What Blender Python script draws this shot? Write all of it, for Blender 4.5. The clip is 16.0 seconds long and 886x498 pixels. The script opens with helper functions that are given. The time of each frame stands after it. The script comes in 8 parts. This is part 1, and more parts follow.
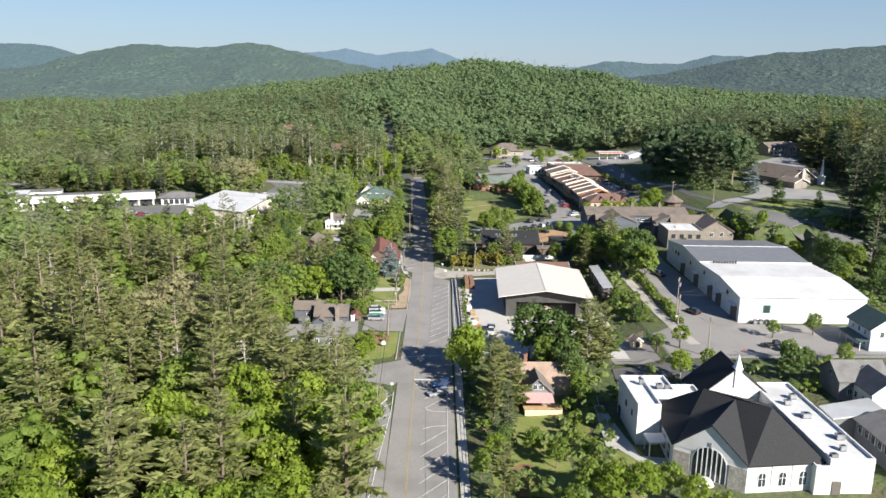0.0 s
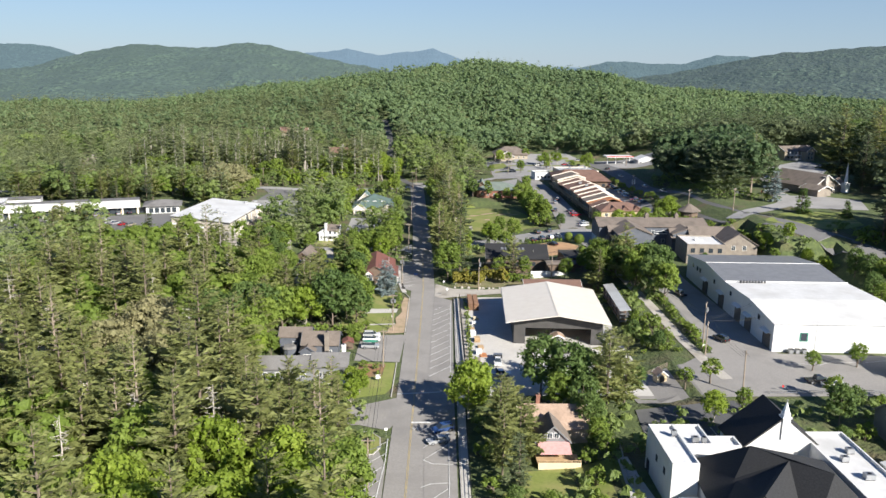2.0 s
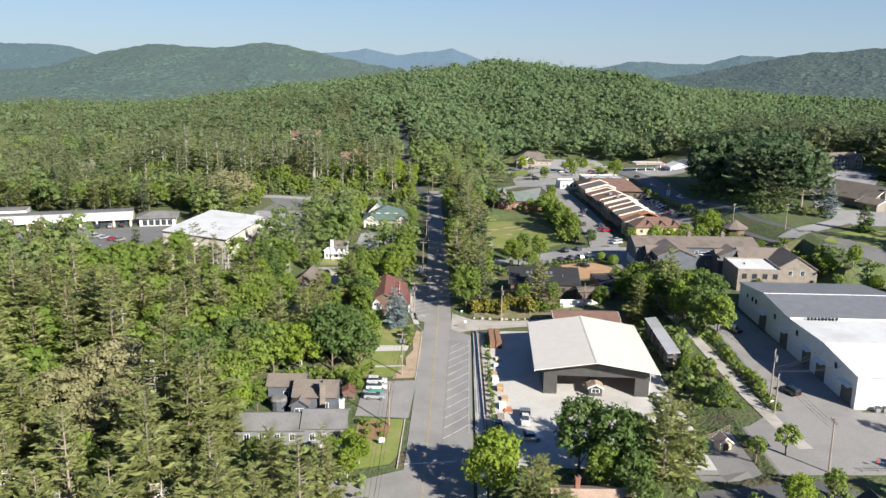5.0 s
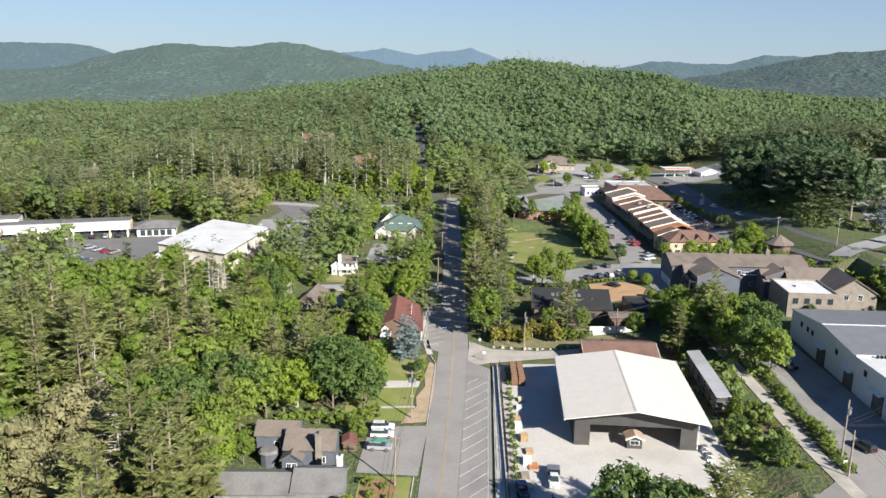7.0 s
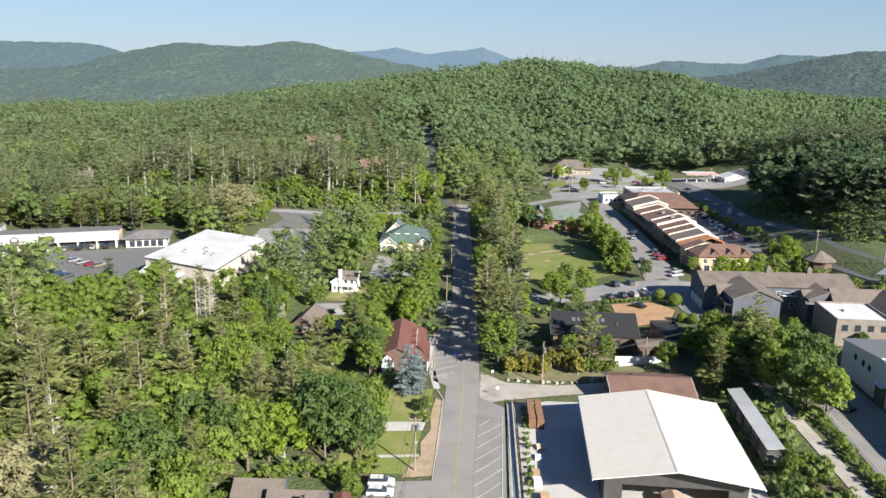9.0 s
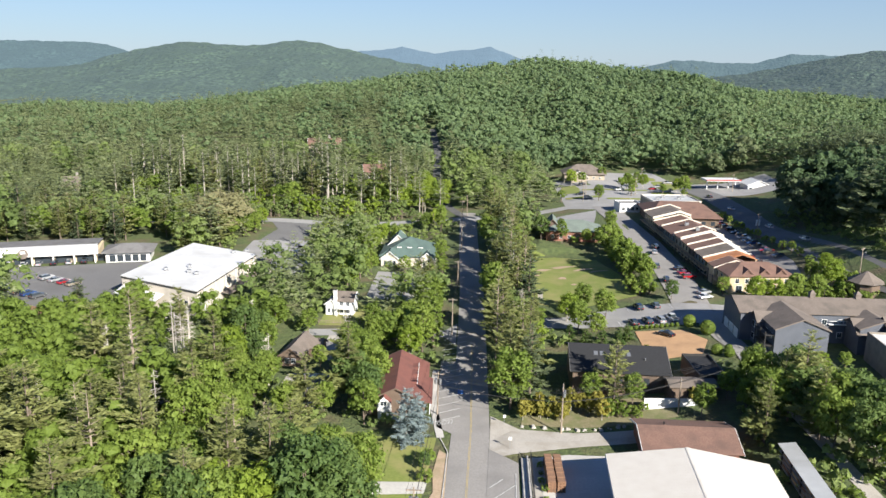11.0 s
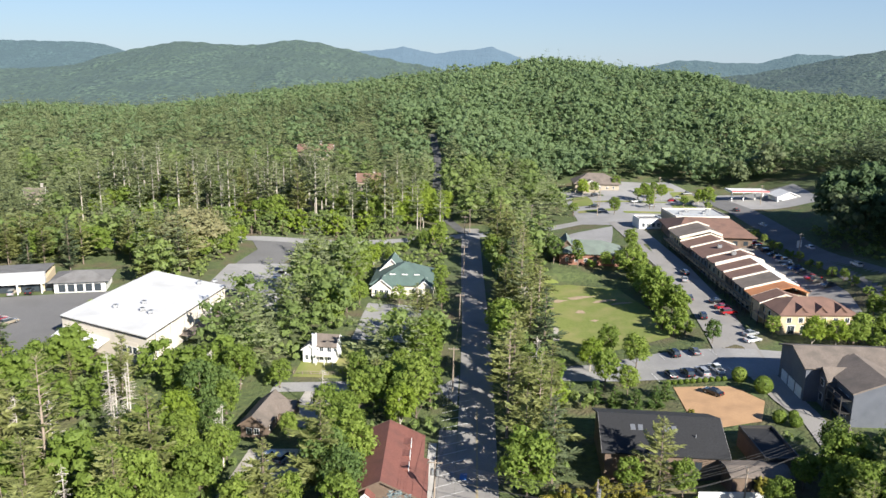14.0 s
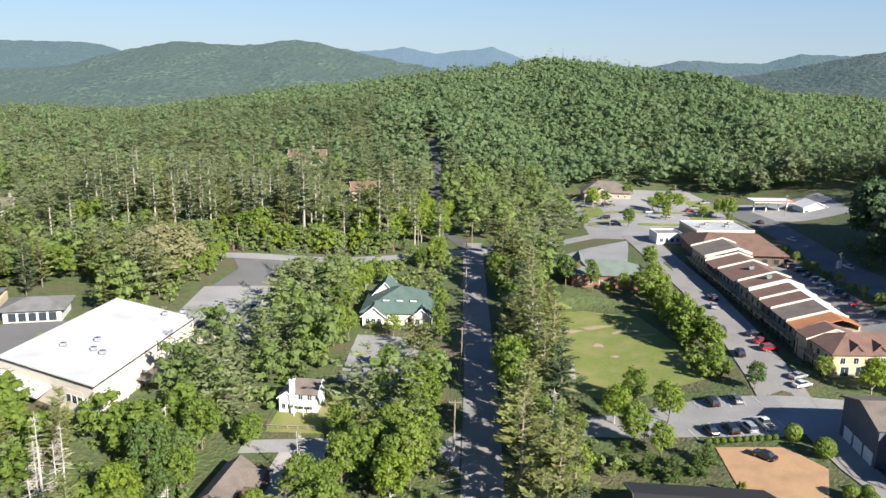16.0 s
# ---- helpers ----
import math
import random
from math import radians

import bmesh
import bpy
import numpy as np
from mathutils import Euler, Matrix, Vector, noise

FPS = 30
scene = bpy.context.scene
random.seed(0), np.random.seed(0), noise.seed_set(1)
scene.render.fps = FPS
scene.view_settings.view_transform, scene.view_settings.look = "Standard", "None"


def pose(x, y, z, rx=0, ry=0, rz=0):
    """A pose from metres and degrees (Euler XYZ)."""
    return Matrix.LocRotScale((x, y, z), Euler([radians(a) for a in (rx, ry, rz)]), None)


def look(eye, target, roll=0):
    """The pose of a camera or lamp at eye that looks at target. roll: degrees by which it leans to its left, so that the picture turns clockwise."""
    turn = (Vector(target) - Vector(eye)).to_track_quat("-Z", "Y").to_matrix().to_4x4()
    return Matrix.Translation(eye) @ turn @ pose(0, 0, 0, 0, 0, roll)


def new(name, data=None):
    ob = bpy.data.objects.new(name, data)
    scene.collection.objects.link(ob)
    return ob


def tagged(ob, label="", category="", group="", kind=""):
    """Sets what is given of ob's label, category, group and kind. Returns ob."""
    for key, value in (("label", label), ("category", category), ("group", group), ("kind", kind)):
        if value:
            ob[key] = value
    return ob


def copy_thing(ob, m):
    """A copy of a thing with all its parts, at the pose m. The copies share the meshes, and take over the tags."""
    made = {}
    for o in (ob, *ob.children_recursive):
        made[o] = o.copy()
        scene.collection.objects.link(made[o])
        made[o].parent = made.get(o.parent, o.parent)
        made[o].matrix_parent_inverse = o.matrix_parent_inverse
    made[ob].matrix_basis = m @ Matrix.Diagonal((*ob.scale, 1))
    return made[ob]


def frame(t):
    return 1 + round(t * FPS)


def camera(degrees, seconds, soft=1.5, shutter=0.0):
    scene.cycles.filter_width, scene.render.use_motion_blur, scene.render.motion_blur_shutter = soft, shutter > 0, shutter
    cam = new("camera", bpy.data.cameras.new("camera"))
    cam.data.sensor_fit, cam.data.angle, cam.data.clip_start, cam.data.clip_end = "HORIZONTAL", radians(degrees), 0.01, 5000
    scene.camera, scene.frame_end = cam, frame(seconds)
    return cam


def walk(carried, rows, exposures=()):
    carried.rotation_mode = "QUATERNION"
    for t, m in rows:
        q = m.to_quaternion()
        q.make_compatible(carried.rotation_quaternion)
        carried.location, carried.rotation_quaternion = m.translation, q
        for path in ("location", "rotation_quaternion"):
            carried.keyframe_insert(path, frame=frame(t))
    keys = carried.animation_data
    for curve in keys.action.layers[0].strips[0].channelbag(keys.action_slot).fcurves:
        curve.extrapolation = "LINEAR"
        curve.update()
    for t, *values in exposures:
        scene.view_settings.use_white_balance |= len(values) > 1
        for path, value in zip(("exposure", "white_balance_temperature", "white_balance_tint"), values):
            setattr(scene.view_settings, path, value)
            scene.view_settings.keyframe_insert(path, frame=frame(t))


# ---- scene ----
cam = camera(58.5, 16.0)
METRES, EYE, TILT, LEAN, TURN = 196.0, 75.0, 1.2, 0.0, -1.8
ROWS = [
    (0.0, 0.0, 0.0, 0.0, 0.22, -14.54, -0.85),
    (0.5, 0.0, 0.0274, -0.0005, 0.23, -14.54, -0.85),
    (1.0, 0.0001, 0.0563, -0.0008, 0.23, -14.54, -0.84),
    (1.5, 0.0001, 0.0891, -0.0014, 0.26, -14.53, -0.84),
    (2.0, -0.0, 0.1176, -0.0019, 0.34, -14.53, -0.84),
    (2.5, -0.0001, 0.1457, -0.0024, 0.42, -14.53, -0.85),
    (3.0, -0.0001, 0.1719, -0.0032, 0.49, -14.52, -0.85),
    (3.5, -0.0003, 0.1978, -0.0036, 0.55, -14.53, -0.85),
    (4.0, -0.0004, 0.224, -0.0042, 0.85, -14.53, -0.84),
    (6.5, -0.0025, 0.3819, -0.0068, 2.79, -14.58, -0.84),
    (7.0, -0.0032, 0.4108, -0.0074, 3.01, -14.59, -0.84),
    (7.5, -0.0043, 0.4417, -0.0082, 3.21, -14.6, -0.85),
    (8.0, -0.0053, 0.473, -0.0089, 3.42, -14.61, -0.84),
    (8.5, -0.0065, 0.5002, -0.0097, 3.6, -14.62, -0.85),
    (9.0, -0.0073, 0.527, -0.01, 3.8, -14.64, -0.84),
    (11.5, -0.0155, 0.6853, -0.0129, 4.35, -14.69, -0.86),
    (12.0, -0.0173, 0.7169, -0.0136, 4.36, -14.69, -0.86),
    (12.5, -0.0195, 0.7526, -0.0142, 4.38, -14.69, -0.86),
    (13.0, -0.0215, 0.7864, -0.0152, 4.39, -14.69, -0.85),
    (13.5, -0.0239, 0.822, -0.0156, 4.4, -14.7, -0.86),
    (14.0, -0.0257, 0.8498, -0.0167, 4.41, -14.69, -0.85),
    (14.5, -0.0277, 0.8814, -0.0174, 4.42, -14.7, -0.84),
    (15.0, -0.0297, 0.9105, -0.0181, 4.43, -14.7, -0.85),
    (15.5, -0.033, 0.9545, -0.0191, 4.43, -14.69, -0.87),
    (16.0, -0.036, 0.9988, -0.0207, 4.44, -14.67, -0.85),
]
walk(cam, [(t, pose(0, 0, EYE, TILT, LEAN, TURN) @ pose(METRES * x, METRES * y, METRES * z, 90 + pitch, roll, yaw)) for t, x, y, z, yaw, pitch, roll in ROWS],
     exposures=[(0.0, 1.08, 6280, 10), (4.0, 1.08, 6280, 10), (8.0, 1.12, 6280, 10), (12.0, 1.22, 6280, 10), (16.0, 1.26, 6280, 10)])


# ---------------------------------------------------------------- light
SUN_EL, SUN_AZ = radians(29.0), radians(140.6)      # azimuth clockwise from +y
world = bpy.data.worlds.new("sky")
scene.world = world
world.use_nodes = True
wn = world.node_tree.nodes
sky = wn.new("ShaderNodeTexSky")
sky.sky_type, sky.sun_disc = "NISHITA", False
sky.sun_elevation, sky.sun_rotation = SUN_EL, SUN_AZ
sky.altitude, sky.air_density, sky.dust_density, sky.ozone_density = 1100.0, 1.0, 0.0, 3.5
wn["Background"].inputs["Strength"].default_value = 0.044
cool = wn.new("ShaderNodeMix")
cool.data_type, cool.blend_type = "RGBA", "MULTIPLY"
cool.inputs[0].default_value, cool.inputs[7].default_value = 1.0, (0.86, 0.97, 1.14, 1)
world.node_tree.links.new(sky.outputs["Color"], cool.inputs[6])
haze, where, up, low = wn.new("ShaderNodeMix"), wn.new("ShaderNodeTexCoord"), wn.new("ShaderNodeSeparateXYZ"), wn.new("ShaderNodeMapRange")
haze.data_type = "RGBA"
haze.inputs[7].default_value = (4.6, 5.75, 7.0, 1)
low.inputs["From Min"].default_value, low.inputs["From Max"].default_value = 0.0, 0.3
low.inputs["To Min"].default_value, low.inputs["To Max"].default_value = 0.7, 0.0
world.node_tree.links.new(where.outputs["Generated"], up.inputs[0])
world.node_tree.links.new(up.outputs["Z"], low.inputs["Value"])
world.node_tree.links.new(low.outputs["Result"], haze.inputs[0])
world.node_tree.links.new(cool.outputs[2], haze.inputs[6])
world.node_tree.links.new(haze.outputs[2], wn["Background"].inputs["Color"])
sun = new("sun", bpy.data.lights.new("sun", "SUN"))
sun.data.energy, sun.data.angle, sun.data.color = 4.9, radians(0.55), (1.0, 0.93, 0.82)
sun.matrix_world = look((math.sin(SUN_AZ) * 300, math.cos(SUN_AZ) * 300, math.tan(SUN_EL) * 300), (0, 0, 0))


# ---------------------------------------------------------------- materials
def material(name, rough=0.8, metal=0.0):
    m = bpy.data.materials.new(name)
    m.use_nodes = True
    b = m.node_tree.nodes["Principled BSDF"]
    b.inputs["Roughness"].default_value, b.inputs["Metallic"].default_value = rough, metal
    return m, m.node_tree.nodes, m.node_tree.links, b


def mixed(m, c1, c2, fac):
    """A colour between c1 and c2 (colours or sockets) by the socket fac."""
    n = m.node_tree.nodes.new("ShaderNodeMix")
    n.data_type = "RGBA"
    for slot, value in ((6, c1), (7, c2), (0, fac)):
        if isinstance(value, bpy.types.NodeSocket):
            m.node_tree.links.new(value, n.inputs[slot])
        else:
            n.inputs[slot].default_value = (*value, 1) if slot else value
    return n.outputs[2]


def coords(m, local=False):
    nodes, links = m.node_tree.nodes, m.node_tree.links
    if local:
        return nodes.new("ShaderNodeTexCoord").outputs["Object"]
    return nodes.new("ShaderNodeNewGeometry").outputs["Position"]


def noise_of(m, scale, detail=4.0, lo=0.35, hi=0.65, local=False, stretch=None):
    nodes, links = m.node_tree.nodes, m.node_tree.links
    n, r = nodes.new("ShaderNodeTexNoise"), nodes.new("ShaderNodeMapRange")
    n.inputs["Scale"].default_value, n.inputs["Detail"].default_value = scale, detail
    where = coords(m, local)
    if stretch:
        mp = nodes.new("ShaderNodeMapping")
        mp.inputs["Scale"].default_value = stretch
        links.new(where, mp.inputs["Vector"])
        where = mp.outputs["Vector"]
    links.new(where, n.inputs["Vector"])
    r.inputs["From Min"].default_value, r.inputs["From Max"].default_value = lo, hi
    links.new(n.outputs["Fac"], r.inputs["Value"])
    return r.outputs["Result"]


def bump(m, b, height, strength=0.4, dist=0.05):
    n = m.node_tree.nodes.new("ShaderNodeBump")
    n.inputs["Strength"].default_value, n.inputs["Distance"].default_value = strength, dist
    m.node_tree.links.new(height, n.inputs["Height"])
    m.node_tree.links.new(n.outputs["Normal"], b.inputs["Normal"])


def surface(name, c1, c2, c3=None, big=0.15, fine=2.5, rough=0.85, metal=0.0, relief=0.3, local=False, stretch=None):
    """A worn surface: two colours by fine grain, a third by large stains."""
    m, nodes, links, b = material(name, rough, metal)
    grain = noise_of(m, fine, 6.0, 0.3, 0.7, local, stretch)
    col = mixed(m, c1, c2, grain)
    if c3:
        col = mixed(m, col, c3, noise_of(m, big, 4.0, 0.45, 0.75, local))
    links.new(col, b.inputs["Base Color"])
    if relief:
        bump(m, b, grain, relief, 0.03)
    return m


def ribbed(name, c1, c2, pitch, rough=0.5, metal=0.0, axis=0, depth=0.03, c3=None):
    """Sheet metal or boards: ribs across one axis of the object, grime on top."""
    m, nodes, links, b = material(name, rough, metal)
    sep, wave = nodes.new("ShaderNodeSeparateXYZ"), nodes.new("ShaderNodeMath")
    links.new(coords(m, True), sep.inputs[0])
    div, ping = nodes.new("ShaderNodeMath"), nodes.new("ShaderNodeMath")
    div.operation, div.inputs[1].default_value = "DIVIDE", pitch
    links.new(sep.outputs[axis], div.inputs[0])
    ping.operation, ping.inputs[1].default_value = "PINGPONG", 0.5
    links.new(div.outputs[0], ping.inputs[0])
    wave.operation, wave.inputs[1].default_value = "LESS_THAN", 0.09
    links.new(ping.outputs[0], wave.inputs[0])
    col = mixed(m, c1, c2, noise_of(m, 0.5, 5.0, 0.3, 0.7, True))
    if c3:
        col = mixed(m, col, c3, noise_of(m, 0.12, 5.0, 0.5, 0.75, True))
    links.new(col, b.inputs["Base Color"])
    bump(m, b, wave.outputs[0], 0.8, depth)
    return m


def foliage(name, dark, mid, light, through_light=0.35, rough=0.55):
    m, nodes, links, b = material(name, rough)
    tint, info = nodes.new("ShaderNodeAttribute"), nodes.new("ShaderNodeObjectInfo")
    tint.attribute_name = "tint"
    add = nodes.new("ShaderNodeMath")
    add.operation, add.inputs[1].default_value = "MULTIPLY_ADD", 0.55
    half = nodes.new("ShaderNodeMath")
    half.operation, half.inputs[1].default_value = "MULTIPLY", 0.45
    links.new(info.outputs["Random"], half.inputs[0])
    links.new(tint.outputs["Fac"], add.inputs[0])
    links.new(half.outputs[0], add.inputs[2])
    ramp = nodes.new("ShaderNodeValToRGB")
    ramp.color_ramp.elements[0].color, ramp.color_ramp.elements[1].color = (*dark, 1), (*light, 1)
    ramp.color_ramp.elements.new(0.5).color = (*mid, 1)
    grain, shift = noise_of(m, 3.2, 3.0, 0.3, 0.7), nodes.new("ShaderNodeMath")
    shift.operation, shift.inputs[1].default_value = "MULTIPLY_ADD", 0.5
    links.new(grain, shift.inputs[0])
    less = nodes.new("ShaderNodeMath")
    less.operation, less.inputs[1].default_value = "SUBTRACT", 0.22
    links.new(add.outputs[0], less.inputs[0])
    links.new(less.outputs[0], shift.inputs[2])
    links.new(shift.outputs[0], ramp.inputs["Fac"])
    links.new(ramp.outputs["Color"], b.inputs["Base Color"])
    b.inputs["Specular IOR Level"].default_value = 0.25
    bump(m, b, noise_of(m, 1.6, 4.0, 0.3, 0.7), 0.45, 0.35)
    tr, mx = nodes.new("ShaderNodeBsdfTranslucent"), nodes.new("ShaderNodeMixShader")
    links.new(ramp.outputs["Color"], tr.inputs["Color"])
    mx.inputs["Fac"].default_value = through_light
    links.new(b.outputs["BSDF"], mx.inputs[1])
    links.new(tr.outputs["BSDF"], mx.inputs[2])
    links.new(mx.outputs["Shader"], nodes["Material Output"].inputs["Surface"])
    return m


def paint(name, c, rough=0.35, metal=0.0, coat=0.0):
    m, nodes, links, b = material(name, rough, metal)
    links.new(mixed(m, c, tuple(v * 0.82 for v in c), noise_of(m, 1.5, 4.0, 0.35, 0.7, True)), b.inputs["Base Color"])
    b.inputs["Coat Weight"].default_value = coat
    return m


ASPHALT = surface("asphalt", (0.24, 0.227, 0.212), (0.305, 0.289, 0.27), (0.21, 0.2, 0.189), 0.12, 3.0, 0.9, relief=0.2)
ASPHALT_DARK = surface("dark_asphalt", (0.075, 0.076, 0.08), (0.11, 0.11, 0.112), (0.15, 0.148, 0.145), 0.1, 3.0, 0.88, relief=0.2)
ASPHALT_MID = surface("grey_asphalt", (0.13, 0.128, 0.126), (0.18, 0.177, 0.174), (0.12, 0.118, 0.115), 0.1, 3.0, 0.9, relief=0.2)
ASPHALT_PALE = surface("weathered_asphalt", (0.27, 0.264, 0.257), (0.34, 0.333, 0.325), (0.235, 0.23, 0.225), 0.1, 2.5, 0.92, relief=0.2)
CONCRETE = surface("concrete", (0.46, 0.44, 0.41), (0.54, 0.52, 0.48), (0.38, 0.365, 0.34), 0.1, 1.8, 0.85, relief=0.15)
KERB = surface("kerb_concrete", (0.42, 0.4, 0.37), (0.52, 0.5, 0.46), (0.3, 0.29, 0.27), 0.6, 3.0)
GRAVEL = surface("gravel", (0.36, 0.33, 0.29), (0.48, 0.45, 0.4), (0.28, 0.25, 0.2), 0.2, 4.0, 0.95)
SAND = surface("tan_gravel", (0.42, 0.25, 0.13), (0.52, 0.33, 0.18), (0.36, 0.22, 0.12), 0.25, 5.0, 0.95)
EARTH = surface("pine_straw", (0.2, 0.11, 0.055), (0.3, 0.18, 0.09), (0.16, 0.13, 0.06), 0.3, 3.0, 0.95)
STRAW = surface("pale_pine_straw", (0.36, 0.26, 0.17), (0.46, 0.35, 0.25), (0.26, 0.22, 0.12), 0.35, 3.0, 0.95)
SCRUB = surface("dry_scrub", (0.16, 0.15, 0.07), (0.26, 0.22, 0.13), (0.13, 0.15, 0.05), 0.35, 2.5, 0.95, relief=0.5)
LAWN = surface("lawn_grass", (0.15, 0.19, 0.04), (0.205, 0.235, 0.055), (0.28, 0.25, 0.1), 0.12, 1.6, 0.95, relief=0.5)
LINE = surface("white_line_paint", (0.62, 0.62, 0.6), (0.74, 0.74, 0.72), (0.45, 0.45, 0.44), 1.2, 6.0, 0.7, relief=0.0)
YELLOW = surface("yellow_line_paint", (0.42, 0.32, 0.13), (0.5, 0.39, 0.17), (0.32, 0.28, 0.18), 0.8, 6.0, 0.7, relief=0.0)
WHITE_WALL = surface("white_wall", (0.62, 0.62, 0.61), (0.68, 0.68, 0.67), (0.55, 0.545, 0.52), 0.25, 2.0, 0.7, relief=0.08, local=True)
WHITE_SIDING = ribbed("white_siding", (0.62, 0.62, 0.61), (0.67, 0.67, 0.66), 0.3, 0.45, 0.0, 0, 0.03)
WHITE_ROOF = surface("white_roof_membrane", (0.6, 0.6, 0.59), (0.68, 0.68, 0.67), (0.52, 0.515, 0.495), 0.12, 0.8, 0.6, relief=0.05, local=True)
CREAM_ROOF = ribbed("cream_metal_roof", (0.645, 0.595, 0.52), (0.69, 0.645, 0.57), 0.9, 0.45, 0.0, 1, 0.03)
GREY_METAL_ROOF = ribbed("grey_metal_roof", (0.2, 0.205, 0.215), (0.25, 0.255, 0.265), 0.75, 0.45, 0.2, 1, 0.05)
CHARCOAL = ribbed("charcoal_siding", (0.05, 0.048, 0.046), (0.07, 0.067, 0.064), 0.35, 0.6, 0.0, 0, 0.03)
SLATE_ROOF = surface("dark_shingle_roof", (0.014, 0.0145, 0.016), (0.028, 0.029, 0.032), (0.02, 0.0205, 0.022), 0.3, 3.5, 0.85, local=True)
GREY_ROOF = surface("grey_shingle_roof", (0.15, 0.145, 0.14), (0.21, 0.205, 0.2), (0.12, 0.115, 0.11), 0.3, 3.5, 0.9, local=True)
TAUPE_ROOF = surface("taupe_shingle_roof", (0.14, 0.115, 0.095), (0.2, 0.165, 0.14), (0.11, 0.095, 0.08), 0.3, 3.5, 0.9, local=True)
BROWN_ROOF = surface("brown_shingle_roof", (0.15, 0.085, 0.065), (0.21, 0.125, 0.095), (0.12, 0.075, 0.06), 0.3, 3.5, 0.9, local=True)
RED_ROOF = surface("red_shingle_roof", (0.15, 0.058, 0.045), (0.2, 0.08, 0.062), (0.125, 0.055, 0.045), 0.3, 3.5, 0.9, local=True)
ORANGE_ROOF = surface("orange_metal_roof", (0.4, 0.17, 0.07), (0.48, 0.21, 0.09), (0.34, 0.15, 0.07), 0.3, 2.0, 0.6, local=True)
GREEN_ROOF = surface("green_shingle_roof", (0.075, 0.12, 0.105), (0.11, 0.16, 0.14), (0.07, 0.105, 0.095), 0.3, 3.5, 0.85, local=True)
PALE_GREEN_ROOF = surface("faded_green_roof", (0.13, 0.165, 0.14), (0.18, 0.215, 0.185), (0.12, 0.14, 0.125), 0.3, 3.5, 0.9, local=True)
CEDAR_ROOF = surface("weathered_cedar_roof", (0.33, 0.23, 0.17), (0.45, 0.33, 0.25), (0.26, 0.19, 0.14), 0.3, 3.0, 0.9, local=True)
GREY_SIDING = ribbed("grey_lap_siding", (0.17, 0.175, 0.18), (0.21, 0.215, 0.22), 0.22, 0.7, 0.0, 2, 0.02)
SLATE_SIDING = ribbed("slate_blue_siding", (0.088, 0.098, 0.118), (0.112, 0.122, 0.145), 0.22, 0.7, 0.0, 2, 0.02)
TAN_SIDING = ribbed("tan_siding", (0.33, 0.28, 0.21), (0.39, 0.33, 0.25), 0.22, 0.75, 0.0, 2, 0.02)
PEACH_STUCCO = surface("peach_stucco", (0.5, 0.38, 0.24), (0.56, 0.44, 0.29), (0.44, 0.34, 0.22), 0.3, 4.0, 0.9, local=True)
PALE_METAL_ROOF = ribbed("pale_metal_roof", (0.42, 0.43, 0.43), (0.5, 0.51, 0.51), 0.6, 0.5, 0.0, 1, 0.03, (0.34, 0.34, 0.33))
BROWN_SIDING = ribbed("brown_siding", (0.12, 0.085, 0.06), (0.16, 0.115, 0.085), 0.25, 0.8, 0.0, 2, 0.02)
BLUE_SIDING = ribbed("pale_blue_siding", (0.45, 0.53, 0.6), (0.5, 0.58, 0.65), 0.22, 0.7, 0.0, 2, 0.02)
CREAM_STUCCO = surface("cream_stucco", (0.62, 0.5, 0.32), (0.68, 0.56, 0.38), (0.55, 0.45, 0.3), 0.3, 4.0, 0.9, local=True)
PALE_CREAM = surface("pale_cream_stucco", (0.58, 0.52, 0.44), (0.63, 0.57, 0.49), (0.52, 0.47, 0.4), 0.3, 4.0, 0.9, local=True)
STONE = surface("field_stone", (0.3, 0.28, 0.25), (0.45, 0.43, 0.39), (0.24, 0.22, 0.19), 0.9, 2.2, 0.9, relief=0.8, local=True)
BRICK = surface("red_brick", (0.23, 0.105, 0.072), (0.3, 0.145, 0.1), (0.19, 0.095, 0.07), 0.6, 4.0, 0.9, local=True)
TAN_BRICK = surface("tan_brick", (0.215, 0.185, 0.152), (0.275, 0.24, 0.2), (0.18, 0.155, 0.13), 0.6, 4.0, 0.9, local=True)
TIMBER = surface("bare_timber", (0.42, 0.28, 0.15), (0.52, 0.37, 0.21), (0.34, 0.23, 0.13), 0.5, 3.0, 0.8, local=True)
STACKED_WOOD = surface("rusty_stacked_wood", (0.2, 0.11, 0.065), (0.28, 0.16, 0.095), (0.14, 0.085, 0.055), 0.8, 4.0, 0.85, local=True)
POLE_WOOD = surface("weathered_pole_wood", (0.25, 0.2, 0.155), (0.34, 0.28, 0.22), (0.2, 0.16, 0.12), 0.8, 6.0, 0.9, local=True)
BARK = surface("bark", (0.13, 0.1, 0.075), (0.22, 0.18, 0.14), (0.09, 0.07, 0.055), 0.5, 3.0, 0.95, local=True)
PALE_BARK = surface("pale_bark", (0.34, 0.31, 0.26), (0.48, 0.44, 0.38), (0.26, 0.23, 0.19), 0.5, 3.0, 0.95, local=True)
DEAD_WOOD = surface("bleached_dead_wood", (0.42, 0.38, 0.33), (0.56, 0.52, 0.46), (0.32, 0.28, 0.24), 0.5, 3.0, 0.9, local=True)
TRIM = paint("white_trim", (0.76, 0.76, 0.74), 0.5)
DARK_TRIM = paint("dark_trim", (0.04, 0.038, 0.036), 0.5)
STEEL = paint("galvanised_steel", (0.42, 0.43, 0.44), 0.4, 0.7)
BLACK = paint("black_metal", (0.02, 0.02, 0.021), 0.4)
RUBBER = paint("tyre_rubber", (0.02, 0.02, 0.02), 0.8)
